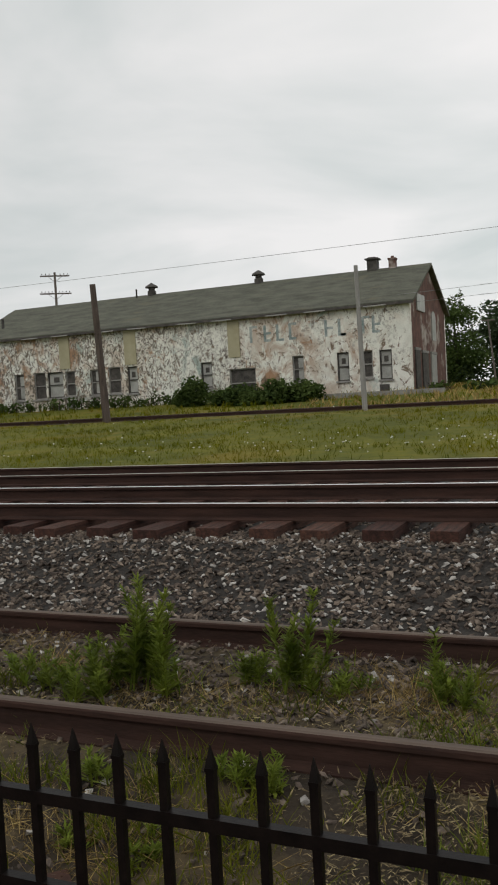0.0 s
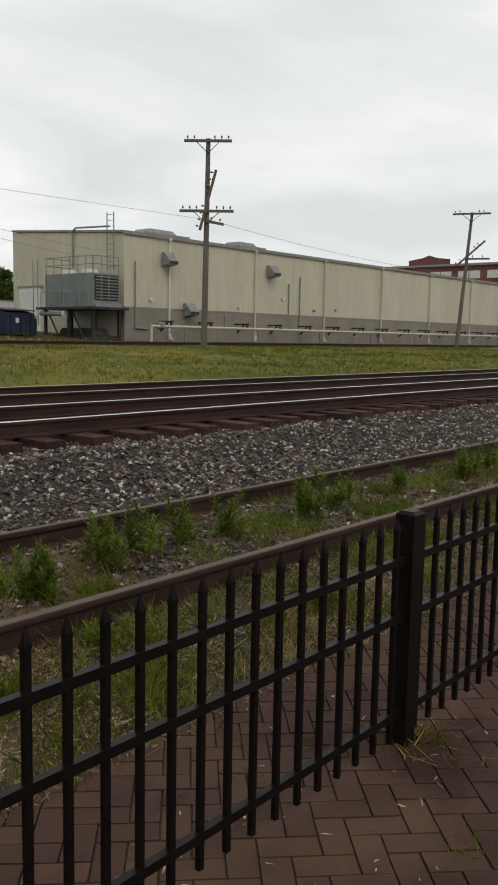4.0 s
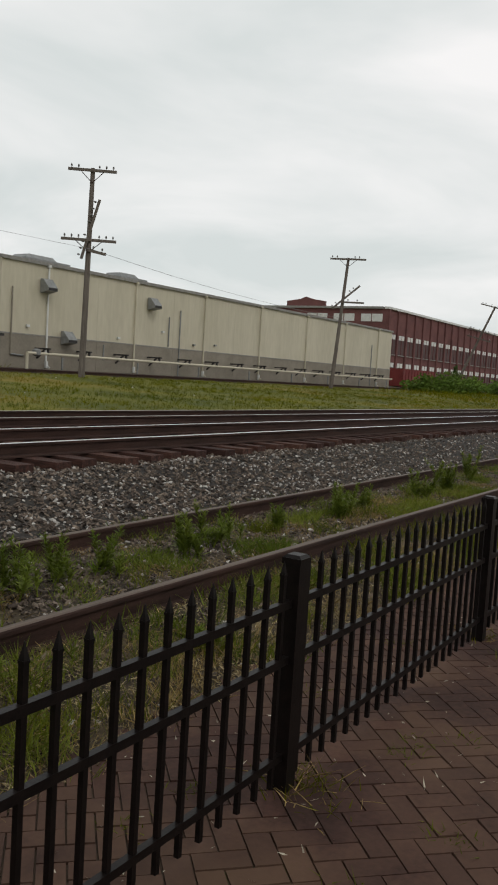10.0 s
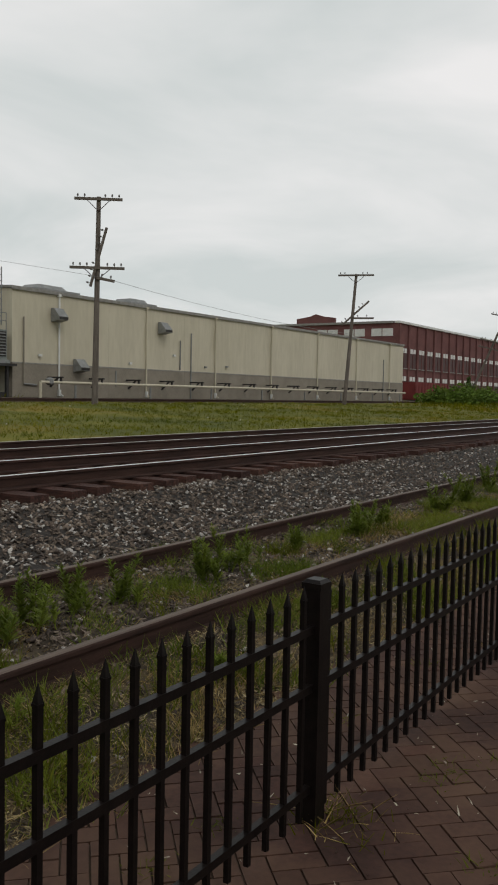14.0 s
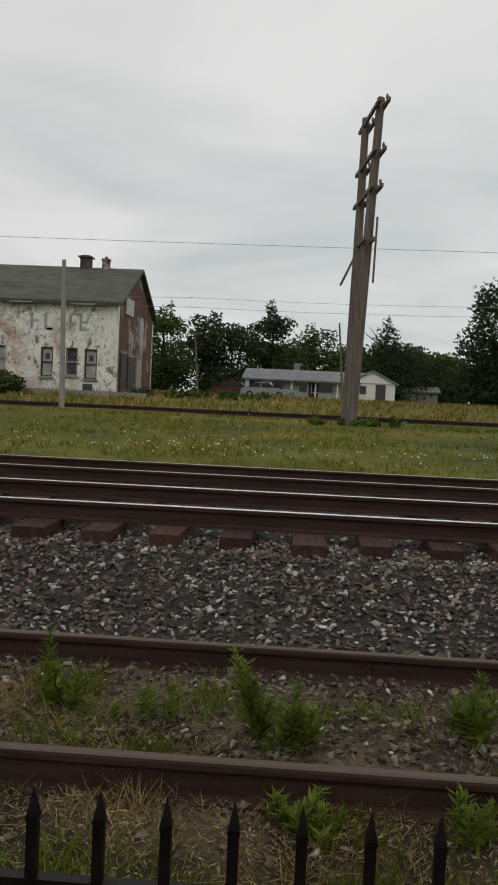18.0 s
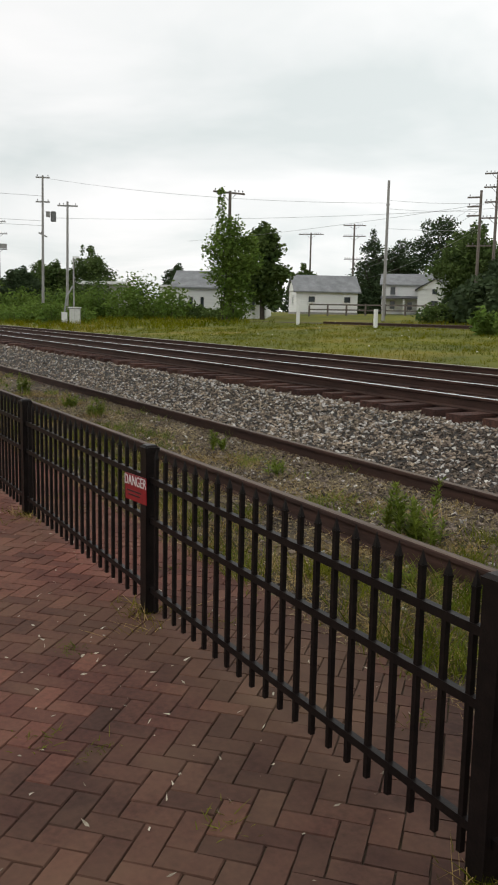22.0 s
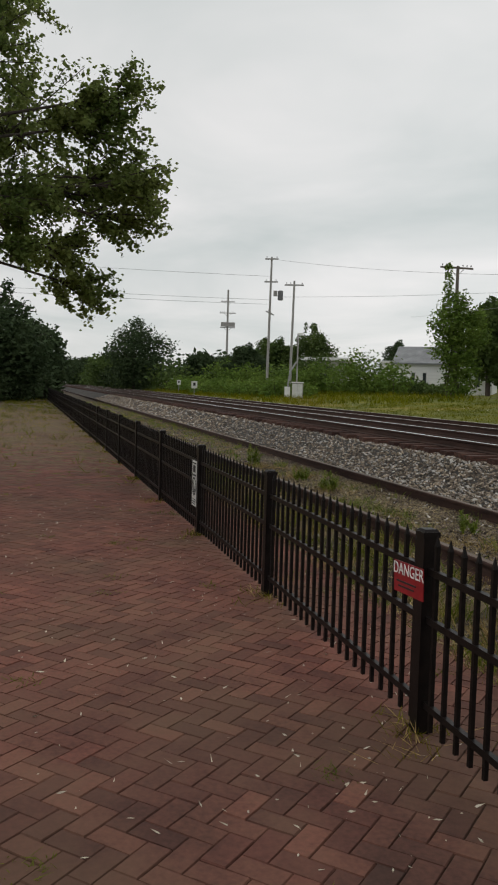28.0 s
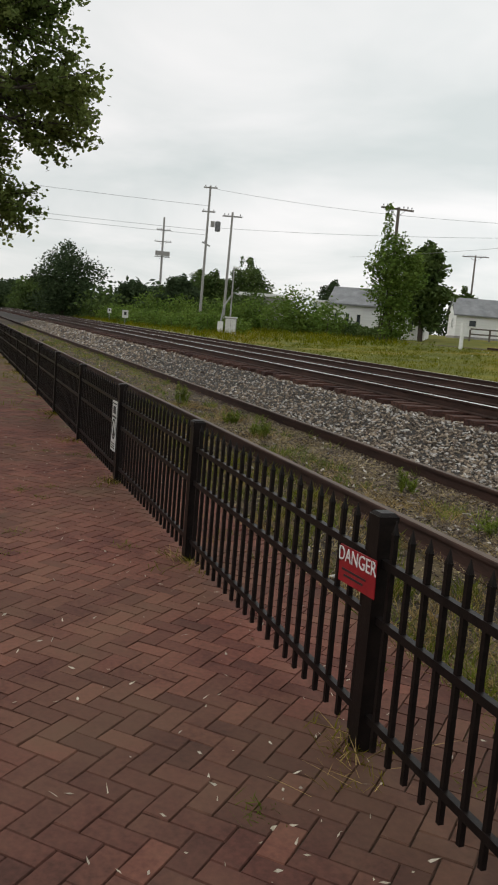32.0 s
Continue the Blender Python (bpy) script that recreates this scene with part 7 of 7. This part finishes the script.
blade_field("field_grass", "uncut yellow-green grass strip between the tracks", patch(-45, 60, 14.7, 29.3, 27, 81, clumpy), (0.05, 0.16), (0.004, 0.010), 82, GRASS, 4)
blade_field("far_field_grass", "uncut grass further along the strip", patch(-110, -45, 14.5, 28, 7, 83, clumpy) + patch(60, 120, 14.5, 27, 6, 84, clumpy), (0.2, 0.5), (0.012, 0.025), 85, GRASS, 3)
blade_field("lot_grass", "dry yellowed grass of the open lot", patch(-14, 26, 33.5, 78, 4.0, 86, clumpy), (0.12, 0.38), (0.014, 0.03), 87, DRYGRASS, 3)
blade_field("lot_green_grass", "green grass in the open lot", patch(-45, 30, 33.2, 70, 3.0, 88, clumpy), (0.12, 0.4), (0.014, 0.03), 89, GRASS, 3)
blade_field("straw_grass", "dry straw-coloured grass along the siding", patch(-16, 16, 2.66, 3.58, 240, 90, clumps3) + patch(-0.5, 7, 2.66, 3.56, 170, 190, clumps4) + patch(-16, 18, 3.70, 4.5, 200, 91, clumps3) + patch(-16, 18, 4.5, 5.4, 60, 191, clumps3) + patch(-60, -16, 2.7, 5.2, 16, 192, clumpy) + patch(18, 60, 2.8, 5.2, 16, 193, clumpy), (0.02, 0.085), (0.0012, 0.003), 92, DRYGRASS, 14, 1.2)
blade_field("siding_grass", "green grass tufts along the siding", patch(-16, 18, 2.66, 3.58, 150, 93, clumps2) + patch(-16, 20, 3.7, 4.7, 150, 94, clumps2) + patch(-16, 20, 4.7, 5.4, 50, 194, clumps2) + patch(-60, -16, 2.7, 5.3, 9, 95, clumpy) + patch(18, 70, 2.9, 5.2, 10, 96, clumpy), (0.04, 0.15), (0.0015, 0.004), 97, WEED, 22, 0.55)
def lawn_green(x, y):
    e = lawn_edge(x)
    if y > e + 0.3:
        return 0.0
    return (max(0.0, 0.3 + 1.2 * noise.noise((x * 2.2, y * 2.2, 6.0))) if y > e else 1.0) * max(0.06, 1.0 - straw_zone(x, y))


def straw_zone(x, y):
    return max(0.0, min(1.0, 0.58 + 2.2 * noise.noise((x * 0.28, y * 0.55, 21.0))))


blade_field("path_verge_grass", "yellow-green lawn beside the brick path", patch(-34, -7.2, -7.0, -0.6, 70, 98, lawn_green) + patch(-75, -34, -14, -0.9, 10, 99), (0.03, 0.09), (0.003, 0.007), 100, GRASS, 6, 0.6)
blade_field("lawn_straw", "straw-yellow dry patches in the lawn", patch(-34, -7.2, -6.5, -0.6, 130, 401, lambda x, y: straw_zone(x, y) if y < lawn_edge(x) + 0.2 else 0.0), (0.03, 0.085), (0.003, 0.007), 402, LAWN_STRAW, 7, 0.9)
blade_field("path_weeds", "thin weeds on the far end of the path", patch(-75, -12, -0.9, 1.9, 16, 101, lambda x, y: min(1.0, max(0, -x - 10) / 40) ** 1.5 * clumpy(x, y)) + patch(-30, -11, 1.55, 1.95, 14, 201, clumps2), (0.04, 0.2), (0.003, 0.008), 102, GRASS, 7, 0.7)
blade_field("path_dry_grass", "dry trodden grass on the far end of the path", patch(-70, -16, -1.0, 1.85, 34, 301, lambda x, y: min(1.0, max(0, -x - 15) / 18) * clumps4(x, y)), (0.015, 0.06), (0.002, 0.006), 303, LAWN_STRAW, 7, 1.2)
blade_field("path_joint_grass", "small grass tufts in the paving joints", [(x, y, -0.002) for x, y, z in patch(-22, 6, -1.0, 2.7, 4.5, 103, clumps4)], (0.008, 0.034), (0.0015, 0.0035), 104, TUFT, 40, 1.3)
clumps = []
tuft_rnd = random.Random(77)
for i in range(230):
    cx = tuft_rnd.uniform(-15, 13)
    cy = tuft_rnd.choice((tuft_rnd.uniform(2.72, 3.5), tuft_rnd.uniform(2.72, 3.5), tuft_rnd.uniform(3.75, 4.7)))
    spread = tuft_rnd.uniform(0.04, 0.13)
    for k in range(tuft_rnd.randint(8, 26)):
        px, py = cx + tuft_rnd.gauss(0, spread), min(3.54, max(2.68, cy + tuft_rnd.gauss(0, spread))) if cy < 3.6 else cy + tuft_rnd.gauss(0, spread)
        clumps.append((px, py, ground_z(px, py) - 0.01))
blade_field("siding_tufts", "yellow-green grass tufts behind the fence", [c for i, c in enumerate(clumps) if i // 60 % 4 and not (c[0] < -4.2 and c[1] > 3.6)], (0.03, 0.16), (0.0015, 0.0035), 411, TUFT, 9, 0.5)
blade_field("siding_straw_tufts", "dry tan grass tufts behind the fence", [c for i, c in enumerate(clumps) if not i // 60 % 4], (0.03, 0.15), (0.001, 0.0025), 412, DRYGRASS, 7, 0.6)
tufts = []
for k in range(-12, 4):
    rnd = random.Random(300 + k)
    for i in range(rnd.randint(5, 18)):
        a, r = rnd.uniform(0, 6.28), abs(rnd.gauss(0, 0.13))
        tufts.append((post_x(k) + 0.06 + r * math.cos(a), FENCE_Y - 0.03 + r * math.sin(a), 0.0))
blade_field("post_grass", "grass tufts around the fence posts", tufts, (0.02, 0.075), (0.0015, 0.0035), 105, GRASS, 9, 0.9)
blade_field("post_straw", "dry grass around the fence posts", tufts[::2], (0.02, 0.07), (0.0015, 0.0035), 106, DRYGRASS, 8, 1.6)


def straw_litter(name, label, areas, seed, material, lift=0.004, long=1.0):
    """Short dry scraps lying flat and criss-cross on the ground."""
    g = np.random.RandomState(seed)
    out = []
    for x0, x1, y0, y1, n in areas:
        x, y = g.uniform(x0, x1, n), g.uniform(y0, y1, n)
        z = np.array([ground_z(a, b) for a, b in zip(x, y)]) + lift + g.uniform(0.0, 0.026, n) * (1.0 if long == 1.0 else 0.15)
        a, l = g.uniform(0, 6.28, n), g.uniform(0.006, 0.027, n) * long
        d = np.stack([np.cos(a), np.sin(a), g.normal(scale=0.35, size=n)], 1) * l[:, None]
        s = np.stack([-np.sin(a), np.cos(a), g.normal(scale=0.5, size=n)], 1) * g.uniform(0.001, 0.0035, n)[:, None] * (1.0 if long == 1.0 else 1.7)
        p = np.stack([x, y, z], 1)
        out.append(np.stack([p - d, p + s, p + d, p - s], 1).reshape(-1, 3))
    ob = leaf_part(name, np.concatenate(out), material, None)
    return tagged(ob, label, "litter", kind="stuff")


PALE_STRAW = mat("pale_straw", (0.13, 0.098, 0.045), (0.42, 0.33, 0.18), 2.0, 0.9, 0.0, fine=30, island=0.5)
STRAW = mat("straw_scraps", (0.060, 0.042, 0.022), (0.25, 0.19, 0.105), 2.0, 0.9, 0.0, fine=30, island=0.55)
straw_litter("straw_scraps", "dry straw and leaf scraps along the siding", ((-14, 14, 2.62, 3.58, 26000), (-1, 7, 2.62, 3.58, 9000), (-14, 16, 3.7, 4.5, 15000), (-14, 16, 4.5, 5.4, 6000), (14, 40, 2.7, 5.3, 7000)), 95, STRAW)
straw_litter("pale_straw_scraps", "pale dry straw lying between the siding rails", ((-14, -4, 3.7, 5.4, 44000), (-9, -3, 2.62, 3.58, 9000), (-1, 7, 2.62, 3.58, 14000), (-4, 0, 3.7, 4.4, 3000), (-24, -9, 2.62, 5.4, 20000), (-45, -24, 2.6, 5.3, 14000)), 96, PALE_STRAW)

# ---- weeds on the siding ----


def weed(x, y, h, seed, label, z=None):
    rnd = random.Random(seed)
    g = np.random.RandomState(seed)
    th = thing("weed_plant", label, "weed", (x, y, (ground_z(x, y) if z is None else z) - 0.02), group="weeds on the siding")
    st = Mesh()
    quads = []
    for s in range(rnd.randint(5, 9)):
        a, r = rnd.uniform(0, 6.28), rnd.uniform(0, 0.15)
        foot = np.array((r * math.cos(a), r * math.sin(a), 0.0))
        hh = h * rnd.uniform(0.35, 1.05)
        tip = foot + (rnd.gauss(0, 0.24) * hh, rnd.gauss(0, 0.24) * hh, hh)
        st.rod(foot, tip, 0.006, 0.002, 5)
        m = int(150 * hh / 0.4)
        t = g.uniform(0.15, 1.0, m) ** 0.8
        p = foot[None] * (1 - t)[:, None] + tip[None] * t[:, None]
        an = g.uniform(0, 6.28, m)
        out = np.stack([np.cos(an), np.sin(an), g.uniform(0.1, 1.1, m)], 1)
        out /= np.linalg.norm(out, axis=1)[:, None]
        ln = (g.uniform(0.03, 0.09 + 0.06 * min(1.0, h / 0.6), m) * (1.15 - 0.7 * t))[:, None]
        sd = np.stack([-np.sin(an), np.cos(an), 0 * an], 1) * (0.11 * ln)
        quads.append(np.stack([p, p + out * ln * 0.5 + sd, p + out * ln, p + out * ln * 0.5 - sd], 1).reshape(-1, 3))
    part("stalk", st, WEED, th)
    leaf_part("foliage", np.concatenate(quads), WEED, th)
    return th


WEEDS = [(-2.52, 4.25, 0.66), (-2.56, 4.3, 0.58), (-2.7, 4.24, 0.34), (-2.36, 4.22, 0.3), (-1.73, 4.43, 0.25), (-1.68, 4.40, 0.55), (-3.11, 4.14, 0.26), (-0.94, 4.53, 0.34), (-1.49, 4.45, 0.2), (-1.98, 4.5, 0.2), (-0.83, 4.38, 0.2), (-0.5, 4.3, 0.2), (0.11, 4.16, 0.42),
         (0.99, 4.36, 0.34), (1.43, 4.11, 0.33), (2.08, 4.04, 0.28), (0.17, 4.14, 0.3), (3.38, 4.11, 0.34), (2.62, 4.27, 0.3), (1.55, 4.33, 0.25), (4.05, 4.3, 0.38), (3.43, 4.22, 0.3), (4.15, 4.5, 0.34), (4.83, 4.5, 0.4),
         (5.22, 4.4, 0.36), (6.14, 4.33, 0.4), (7.03, 4.47, 0.34), (7.77, 4.5, 0.34), (8.92, 4.4, 0.42), (4.39, 4.42, 0.38), (6.59, 4.47, 0.42), (9.58, 4.5, 0.36), (12.24, 4.38, 0.5), (9.13, 4.49, 0.4), (11.2, 4.33, 0.55),
         (14.24, 4.6, 0.6), (16.5, 4.4, 0.6), (-2.72, 4.03, 0.26), (-4.12, 3.95, 0.36), (-4.23, 3.95, 0.42), (-4.5, 4.05, 0.36), (-3.31, 4.17, 0.2), (-8.14, 4.5, 0.24), (-6.75, 4.31, 0.2), (-15.2, 4.2, 0.4), (-11.5, 4.29, 0.3), (-12.78, 4.3, 0.25)]
for i, (x, y, h) in enumerate(WEEDS):
    x += 0.12 if -3.4 < x < 2.2 else 0.0
    weed(x, y, h, 400 + i, "tall bushy green weed between the siding rails" if h > 0.3 else "small green weed between the siding rails")
for i, (x, y, h) in enumerate(((-2.09, 3.3, 0.2), (-1.42, 3.42, 0.2), (0.33, 3.45, 0.24), (0.95, 3.44, 0.26), (-1.99, 2.95, 0.12), (2.6, 3.25, 0.2), (4.53, 3.05, 0.22), (3.2, 3.4, 0.18), (-1.4, 3.4, 0.18), (-1.6, 2.92, 0.14), (6.0, 3.3, 0.2), (-3.6, 3.3, 0.16))):
    weed(x, y, h * 0.72, 500 + i, "small green weed between the rail and the fence")

# ---- litter, flowers ----


def litter():
    rnd = random.Random(112)
    straw_litter("fallen_litter", "pale dry leaf scraps and seeds on the paving", ((-13, 7, 1.3, 2.6, 900), (-13, 5, 0.2, 1.3, 330), (-13, 5, -0.9, 0.2, 200)), 111, mat("pale_dry_leaf", (0.26, 0.22, 0.16), (0.52, 0.47, 0.38), 20, 0.8, 0.0, island=0.35), 0.010, 1.1)
    f = Mesh()
    for i in range(300):
        x, y = rnd.gauss(-1, 5.5), 15.2 + abs(rnd.gauss(0, 1.6))
        if rnd.random() < 0.4:
            x, y = rnd.uniform(-40, 40), rnd.uniform(15, 28)
        z, r = ground_z(x, y) + rnd.uniform(0.12, 0.34), rnd.uniform(0.012, 0.028)
        f.lathe((x, y, z), [(r * 0.4, 0), (r, r * 0.5), (r * 0.3, r)], 5)
    ob = part("white_flowers", f, WHITE)
    tagged(ob, "small white wild flowers in the grass", "flowers", kind="stuff")


litter()

# ---- signs and small things ----
RED = mat("sign_red", (0.15, 0.006, 0.010), (0.27, 0.011, 0.016), 6, 0.4, 0.05, fine=30)
SIGNWHITE = mat("sign_white", (0.50, 0.50, 0.48), (0.62, 0.62, 0.60), 8, 0.5, 0.05)
INK = mat("sign_ink", (0.012, 0.012, 0.012), (0.02, 0.02, 0.02), 8, 0.6, 0.0)


def lettering(text, size, depth, material, parent, m, name="lettering"):
    cu = bpy.data.curves.new(name, "FONT")
    cu.body, cu.size, cu.extrude, cu.align_x, cu.align_y = text, size, depth, "CENTER", "CENTER"
    tmp = bpy.data.objects.new(name, cu)
    scene.collection.objects.link(tmp)
    me = bpy.data.meshes.new_from_object(tmp.evaluated_get(bpy.context.evaluated_depsgraph_get()))
    bpy.data.objects.remove(tmp)
    me.materials.clear()
    me.materials.append(material)
    ob = part(name, me, [], parent, m=m)
    return ob


def danger_sign():
    th = thing("danger_sign", "small red warning sign lettered DANGER on the fence", "sign", (-4.135, 1.902, 0.68))
    th.matrix_basis = pose(-4.135, 1.902, 0.68, 0, -3, 0)
    part("plate", Mesh().box((0, 0, 0), (0.30, 0.004, 0.145)), RED, th)
    lettering("DANGER", 0.078, 0.001, SIGNWHITE, th, pose(0.0, -0.0035, 0.036, 90, 0, 0))
    bars = Mesh()
    for i in range(2):
        bars.box((-0.02, -0.0032, -0.02 - 0.022 * i), (0.2 - 0.04 * i, 0.002, 0.008))
    part("text_block", bars, INK, th)
    for x in (-0.13, 0.13):
        part("bolt", Mesh().rod((x, -0.002, 0.06), (x, -0.006, 0.06), 0.006, n=8), STEEL, th)


danger_sign()


def notice_sign():
    th = thing("notice_sign", "tall white notice with a black prohibition symbol", "sign", (-9.20, 1.902, 0.52))
    part("plate", Mesh().box((0, 0, 0), (0.22, 0.004, 0.47)), SIGNWHITE, th)
    b = Mesh()
    b.box((0, -0.0032, 0.15), (0.12, 0.002, 0.07))
    b.box((0, -0.0032, 0.21), (0.18, 0.002, 0.012))
    b.box((0, -0.0032, 0.085), (0.18, 0.002, 0.018))
    for i in range(3):
        b.box((0, -0.0032, -0.165 - 0.022 * i), (0.18, 0.002, 0.010))
    part("text_block", b, INK, th)
    ring = Mesh()
    for i in range(20):
        a = i * math.pi / 10
        ring.box((0.085 * math.cos(a), -0.0033, -0.03 + 0.085 * math.sin(a)), (0.02, 0.002, 0.03), ry=-math.degrees(a))
    ring.box((0, -0.0034, -0.03), (0.15, 0.002, 0.018), ry=45)
    ring.box((0, -0.0034, -0.06), (0.05, 0.002, 0.07))
    part("symbol", ring, INK, th)


notice_sign()


def signal_cabinet():
    th = thing("signal_cabinet", "pale grey metal signal cabinet with a conduit post", "cabinet", (-60.6, 18.9, ground_z(0, 18.9)), 70)
    part("case", Mesh().box((0, 0, 0.6), (0.8, 0.6, 1.2)), TRIM, th)
    part("hood", Mesh().box((0, 0, 1.24), (0.9, 0.7, 0.08)), WHITE, th)
    for x in (-0.19, 0.19):
        part("door", Mesh().box((x, -0.31, 0.6), (0.36, 0.03, 1.05)), SIGNWHITE, th)
    part("side_box", Mesh().box((-0.75, 0, 0.45), (0.4, 0.4, 0.9)), WHITE, th)
    part("mast", Mesh().rod((-0.1, 0.5, 0), (-0.1, 0.5, 4.9), 0.055, n=8), GREYPOLE, th)
    part("conduit", Mesh().line([(-0.75, 0.1, 0.9), (-0.6, 0.2, 2.0), (-0.15, 0.45, 2.8)], 0.06, 6), STEEL, th)
    part("lamp", Mesh().box((0.1, 0.5, 4.85), (0.5, 0.16, 0.1)), WHITE, th)


signal_cabinet()
for x, y, z, s, lab in ((-79.4, 14.6, 1.25, 0.55, "small white railway marker plate on a post"), (-109.6, 15.6, 1.5, 0.5, "small white railway marker plate on a post"), (-150.6, 4.7, 1.7, 0.9, "white railway board beside the track"), (-92.0, 15.2, 1.4, 0.4, "small white railway marker plate on a post")):
    t = thing("track_marker", lab, "sign", (x, y, ground_z(x, y)), 80, group="markers along the track")
    part("post", Mesh().box((0, 0.03, z / 2 - 0.1), (0.06, 0.06, z)), STEEL, t)
    p = part("plate", Mesh().box((0, 0, z - 0.2), (s, 0.02, s * 1.25)), SIGNWHITE, t)
    part("text_block", Mesh().box((0, -0.02, z - 0.15), (s * 0.4, 0.01, s * 0.5)), INK, p)
for x, y, h in ((-43.3, 27.2, 1.55), (-35.7, 27.2, 1.0)):
    t = thing("white_stake", "white painted wooden stake in the grass", "stake", (x, y, ground_z(x, y) - 0.03), group="white stakes")
    part("shaft", Mesh().box((0, 0, h / 2), (0.16, 0.16, h)), WHITE, t)


def yard_fence():
    th = thing("yard_fence", "low brown rail fence before the white garage", "fence", (0, 0, 0))
    wood = MATS["weathered_pole"]
    a, b = Vector((-66.0, 42.5, 0)), Vector((-54.0, 50.5, 0))
    n = 9
    for i in range(n):
        p = a.lerp(b, i / (n - 1))
        z = ground_z(p.x, p.y)
        part("post", Mesh().box((p.x, p.y, z + 0.5), (0.12, 0.12, 1.1)), wood, th)
    ang = math.degrees(math.atan2(b.y - a.y, b.x - a.x))
    mid = a.lerp(b, 0.5)
    for h in (0.45, 0.9):
        part("rail", Mesh().box((mid.x, mid.y, ground_z(mid.x, mid.y) + h), ((b - a).length, 0.05, 0.12), rz=ang), wood, th)


yard_fence()


def loading_kerb():
    th = thing("old_platform", "crumbling low platform before the old building", "platform", (0, 0, 0))
    part("slab", Mesh().box((-11.5, 45.2, 1.55), (7.5, 2.6, 0.5)), DIRT, th)
    part("edge", Mesh().box((-11.5, 43.85, 1.6), (7.5, 0.12, 0.42)), TRIM, th)


loading_kerb()

# ---- the bird ----


def bird():
    grey = mat("bird_grey", (0.30, 0.30, 0.31), (0.45, 0.45, 0.46), 30, 0.8, 0.0)
    th = thing("grey_dove", "grey dove flying across the sky", "bird", (0, 0, 0))
    secs = [(-0.135, 0.003), (-0.12, 0.012), (-0.09, 0.020), (-0.04, 0.036), (0.01, 0.040), (0.06, 0.028), (0.10, 0.014)]
    b = Mesh()
    n = 8
    for x, r in secs:
        b.v += [(x, r * math.cos(2 * math.pi * i / n), r * 0.9 * math.sin(2 * math.pi * i / n)) for i in range(n)]
    for j in range(len(secs) - 1):
        b.f += [(j * n + i, j * n + (i + 1) % n, (j + 1) * n + (i + 1) % n, (j + 1) * n + i) for i in range(n)]
    b.f += [tuple(range(n))[::-1], tuple(range((len(secs) - 1) * n, len(secs) * n))]
    b.m = [0] * len(b.f)
    part("body", b, grey, th, smooth=True)
    part("tail", Mesh().prism([(0.09, 0.0), (0.22, 0.012), (0.22, 0.018), (0.09, 0.01)], -0.022, 0.022, axis="y"), grey, th)
    wings = []
    for e in (-1, 1):
        w = Mesh()
        w.add([(-0.05, 0, 0), (0.05, 0, 0), (0.06, e * 0.08, 0.01), (0.10, e * 0.17, 0.005), (0.03, e * 0.16, 0.008), (-0.04, e * 0.085, 0.012), (-0.05, 0, 0.008), (0.05, 0, 0.006), (0.06, e * 0.08, 0.016), (0.03, e * 0.16, 0.013), (-0.04, e * 0.085, 0.018)],
              [(0, 1, 2, 5), (5, 2, 3, 4), (6, 10, 8, 7), (10, 9, 3, 8), (0, 5, 10, 6), (5, 4, 9, 10), (1, 7, 8, 2)])
        wings.append(part("wing", w, grey, th, m=pose(0, e * 0.02, 0.025)))
    return th, wings


BIRD, WINGS = bird()


def align_town():
    """The grounds west of the crossing lie a little askew to the railway: turn all that stands there about the platform."""
    skew = Matrix.Rotation(radians(-0.75), 4, "Z")
    for ob in list(scene.collection.objects):
        if ob.parent is not None or ob.type not in ("EMPTY", "MESH") or "fence" in ob.name and "yard" not in ob.name:
            continue
        mesh = ob if ob.type == "MESH" else next((c for c in ob.children if c.type == "MESH"), None)
        if mesh is None or len(mesh.data.vertices) > 400000:
            continue
        lo = np.empty(len(mesh.data.vertices) * 3)
        mesh.data.vertices.foreach_get("co", lo)
        mid = lo.reshape(-1, 3).mean(0)
        spot = ob.matrix_basis @ (mesh.matrix_basis @ Vector(mid) if mesh is not ob else Vector(mid))
        named = ob.name.split(".")[0]
        if spot.x < -28 and named in WEST or named == "maple_tree":
            ob.matrix_basis = skew @ ob.matrix_basis


WEST = {"tree", "brush", "utility_pole", "telegraph_pole", "overhead_wire", "pole_transformer", "white_garage", "white_house", "blue_building", "flat_roofed_shed", "vine_clad_tree", "signal_cabinet", "track_marker",
        "white_stake", "yard_fence", "crossing_tower", "diesel_locomotive", "white_post", "brick_hall", "old_hopper", "brick_kiosk"}
align_town()


def motions():
    """The camera's way, and the dove that crosses the view once."""
    walk(cam, PATH, EXPOSURES)
    # the dove comes from behind the station side and flies off over the warehouse
    way = Vector((1.35, 4.0, 0.25))
    start, heading = Vector((7.75, 3.62, 3.94)), math.degrees(math.atan2(-4.0, -1.35))
    rows = []
    for t, s in ((0, -9.0), (6.0, -8.0), (6.6, -4.0), (6.8, -2.0), (6.9, -1.0), (7.0, 0.0), (7.1, 0.95), (7.2, 1.98), (7.3, 3.0), (7.6, 6.0), (9.0, 16.0), (32.0, 60.0)):
        p = start + way * s
        rows.append((t, pose(p.x, p.y, p.z + (0.0 if s <= 3 else 0.5), 0, 0, heading)))
    walk(BIRD, rows)
    for e, wing in zip((-1, 1), WINGS):
        flaps = [(0, 0)] + [(6.5 + 0.1 * i, 24 if i % 2 else -20) for i in range(12)] + [(32, 0)]
        walk(wing, [(t, pose(0, e * 0.02, 0.025, e * a, 0, 0)) for t, a in flaps])


motions()
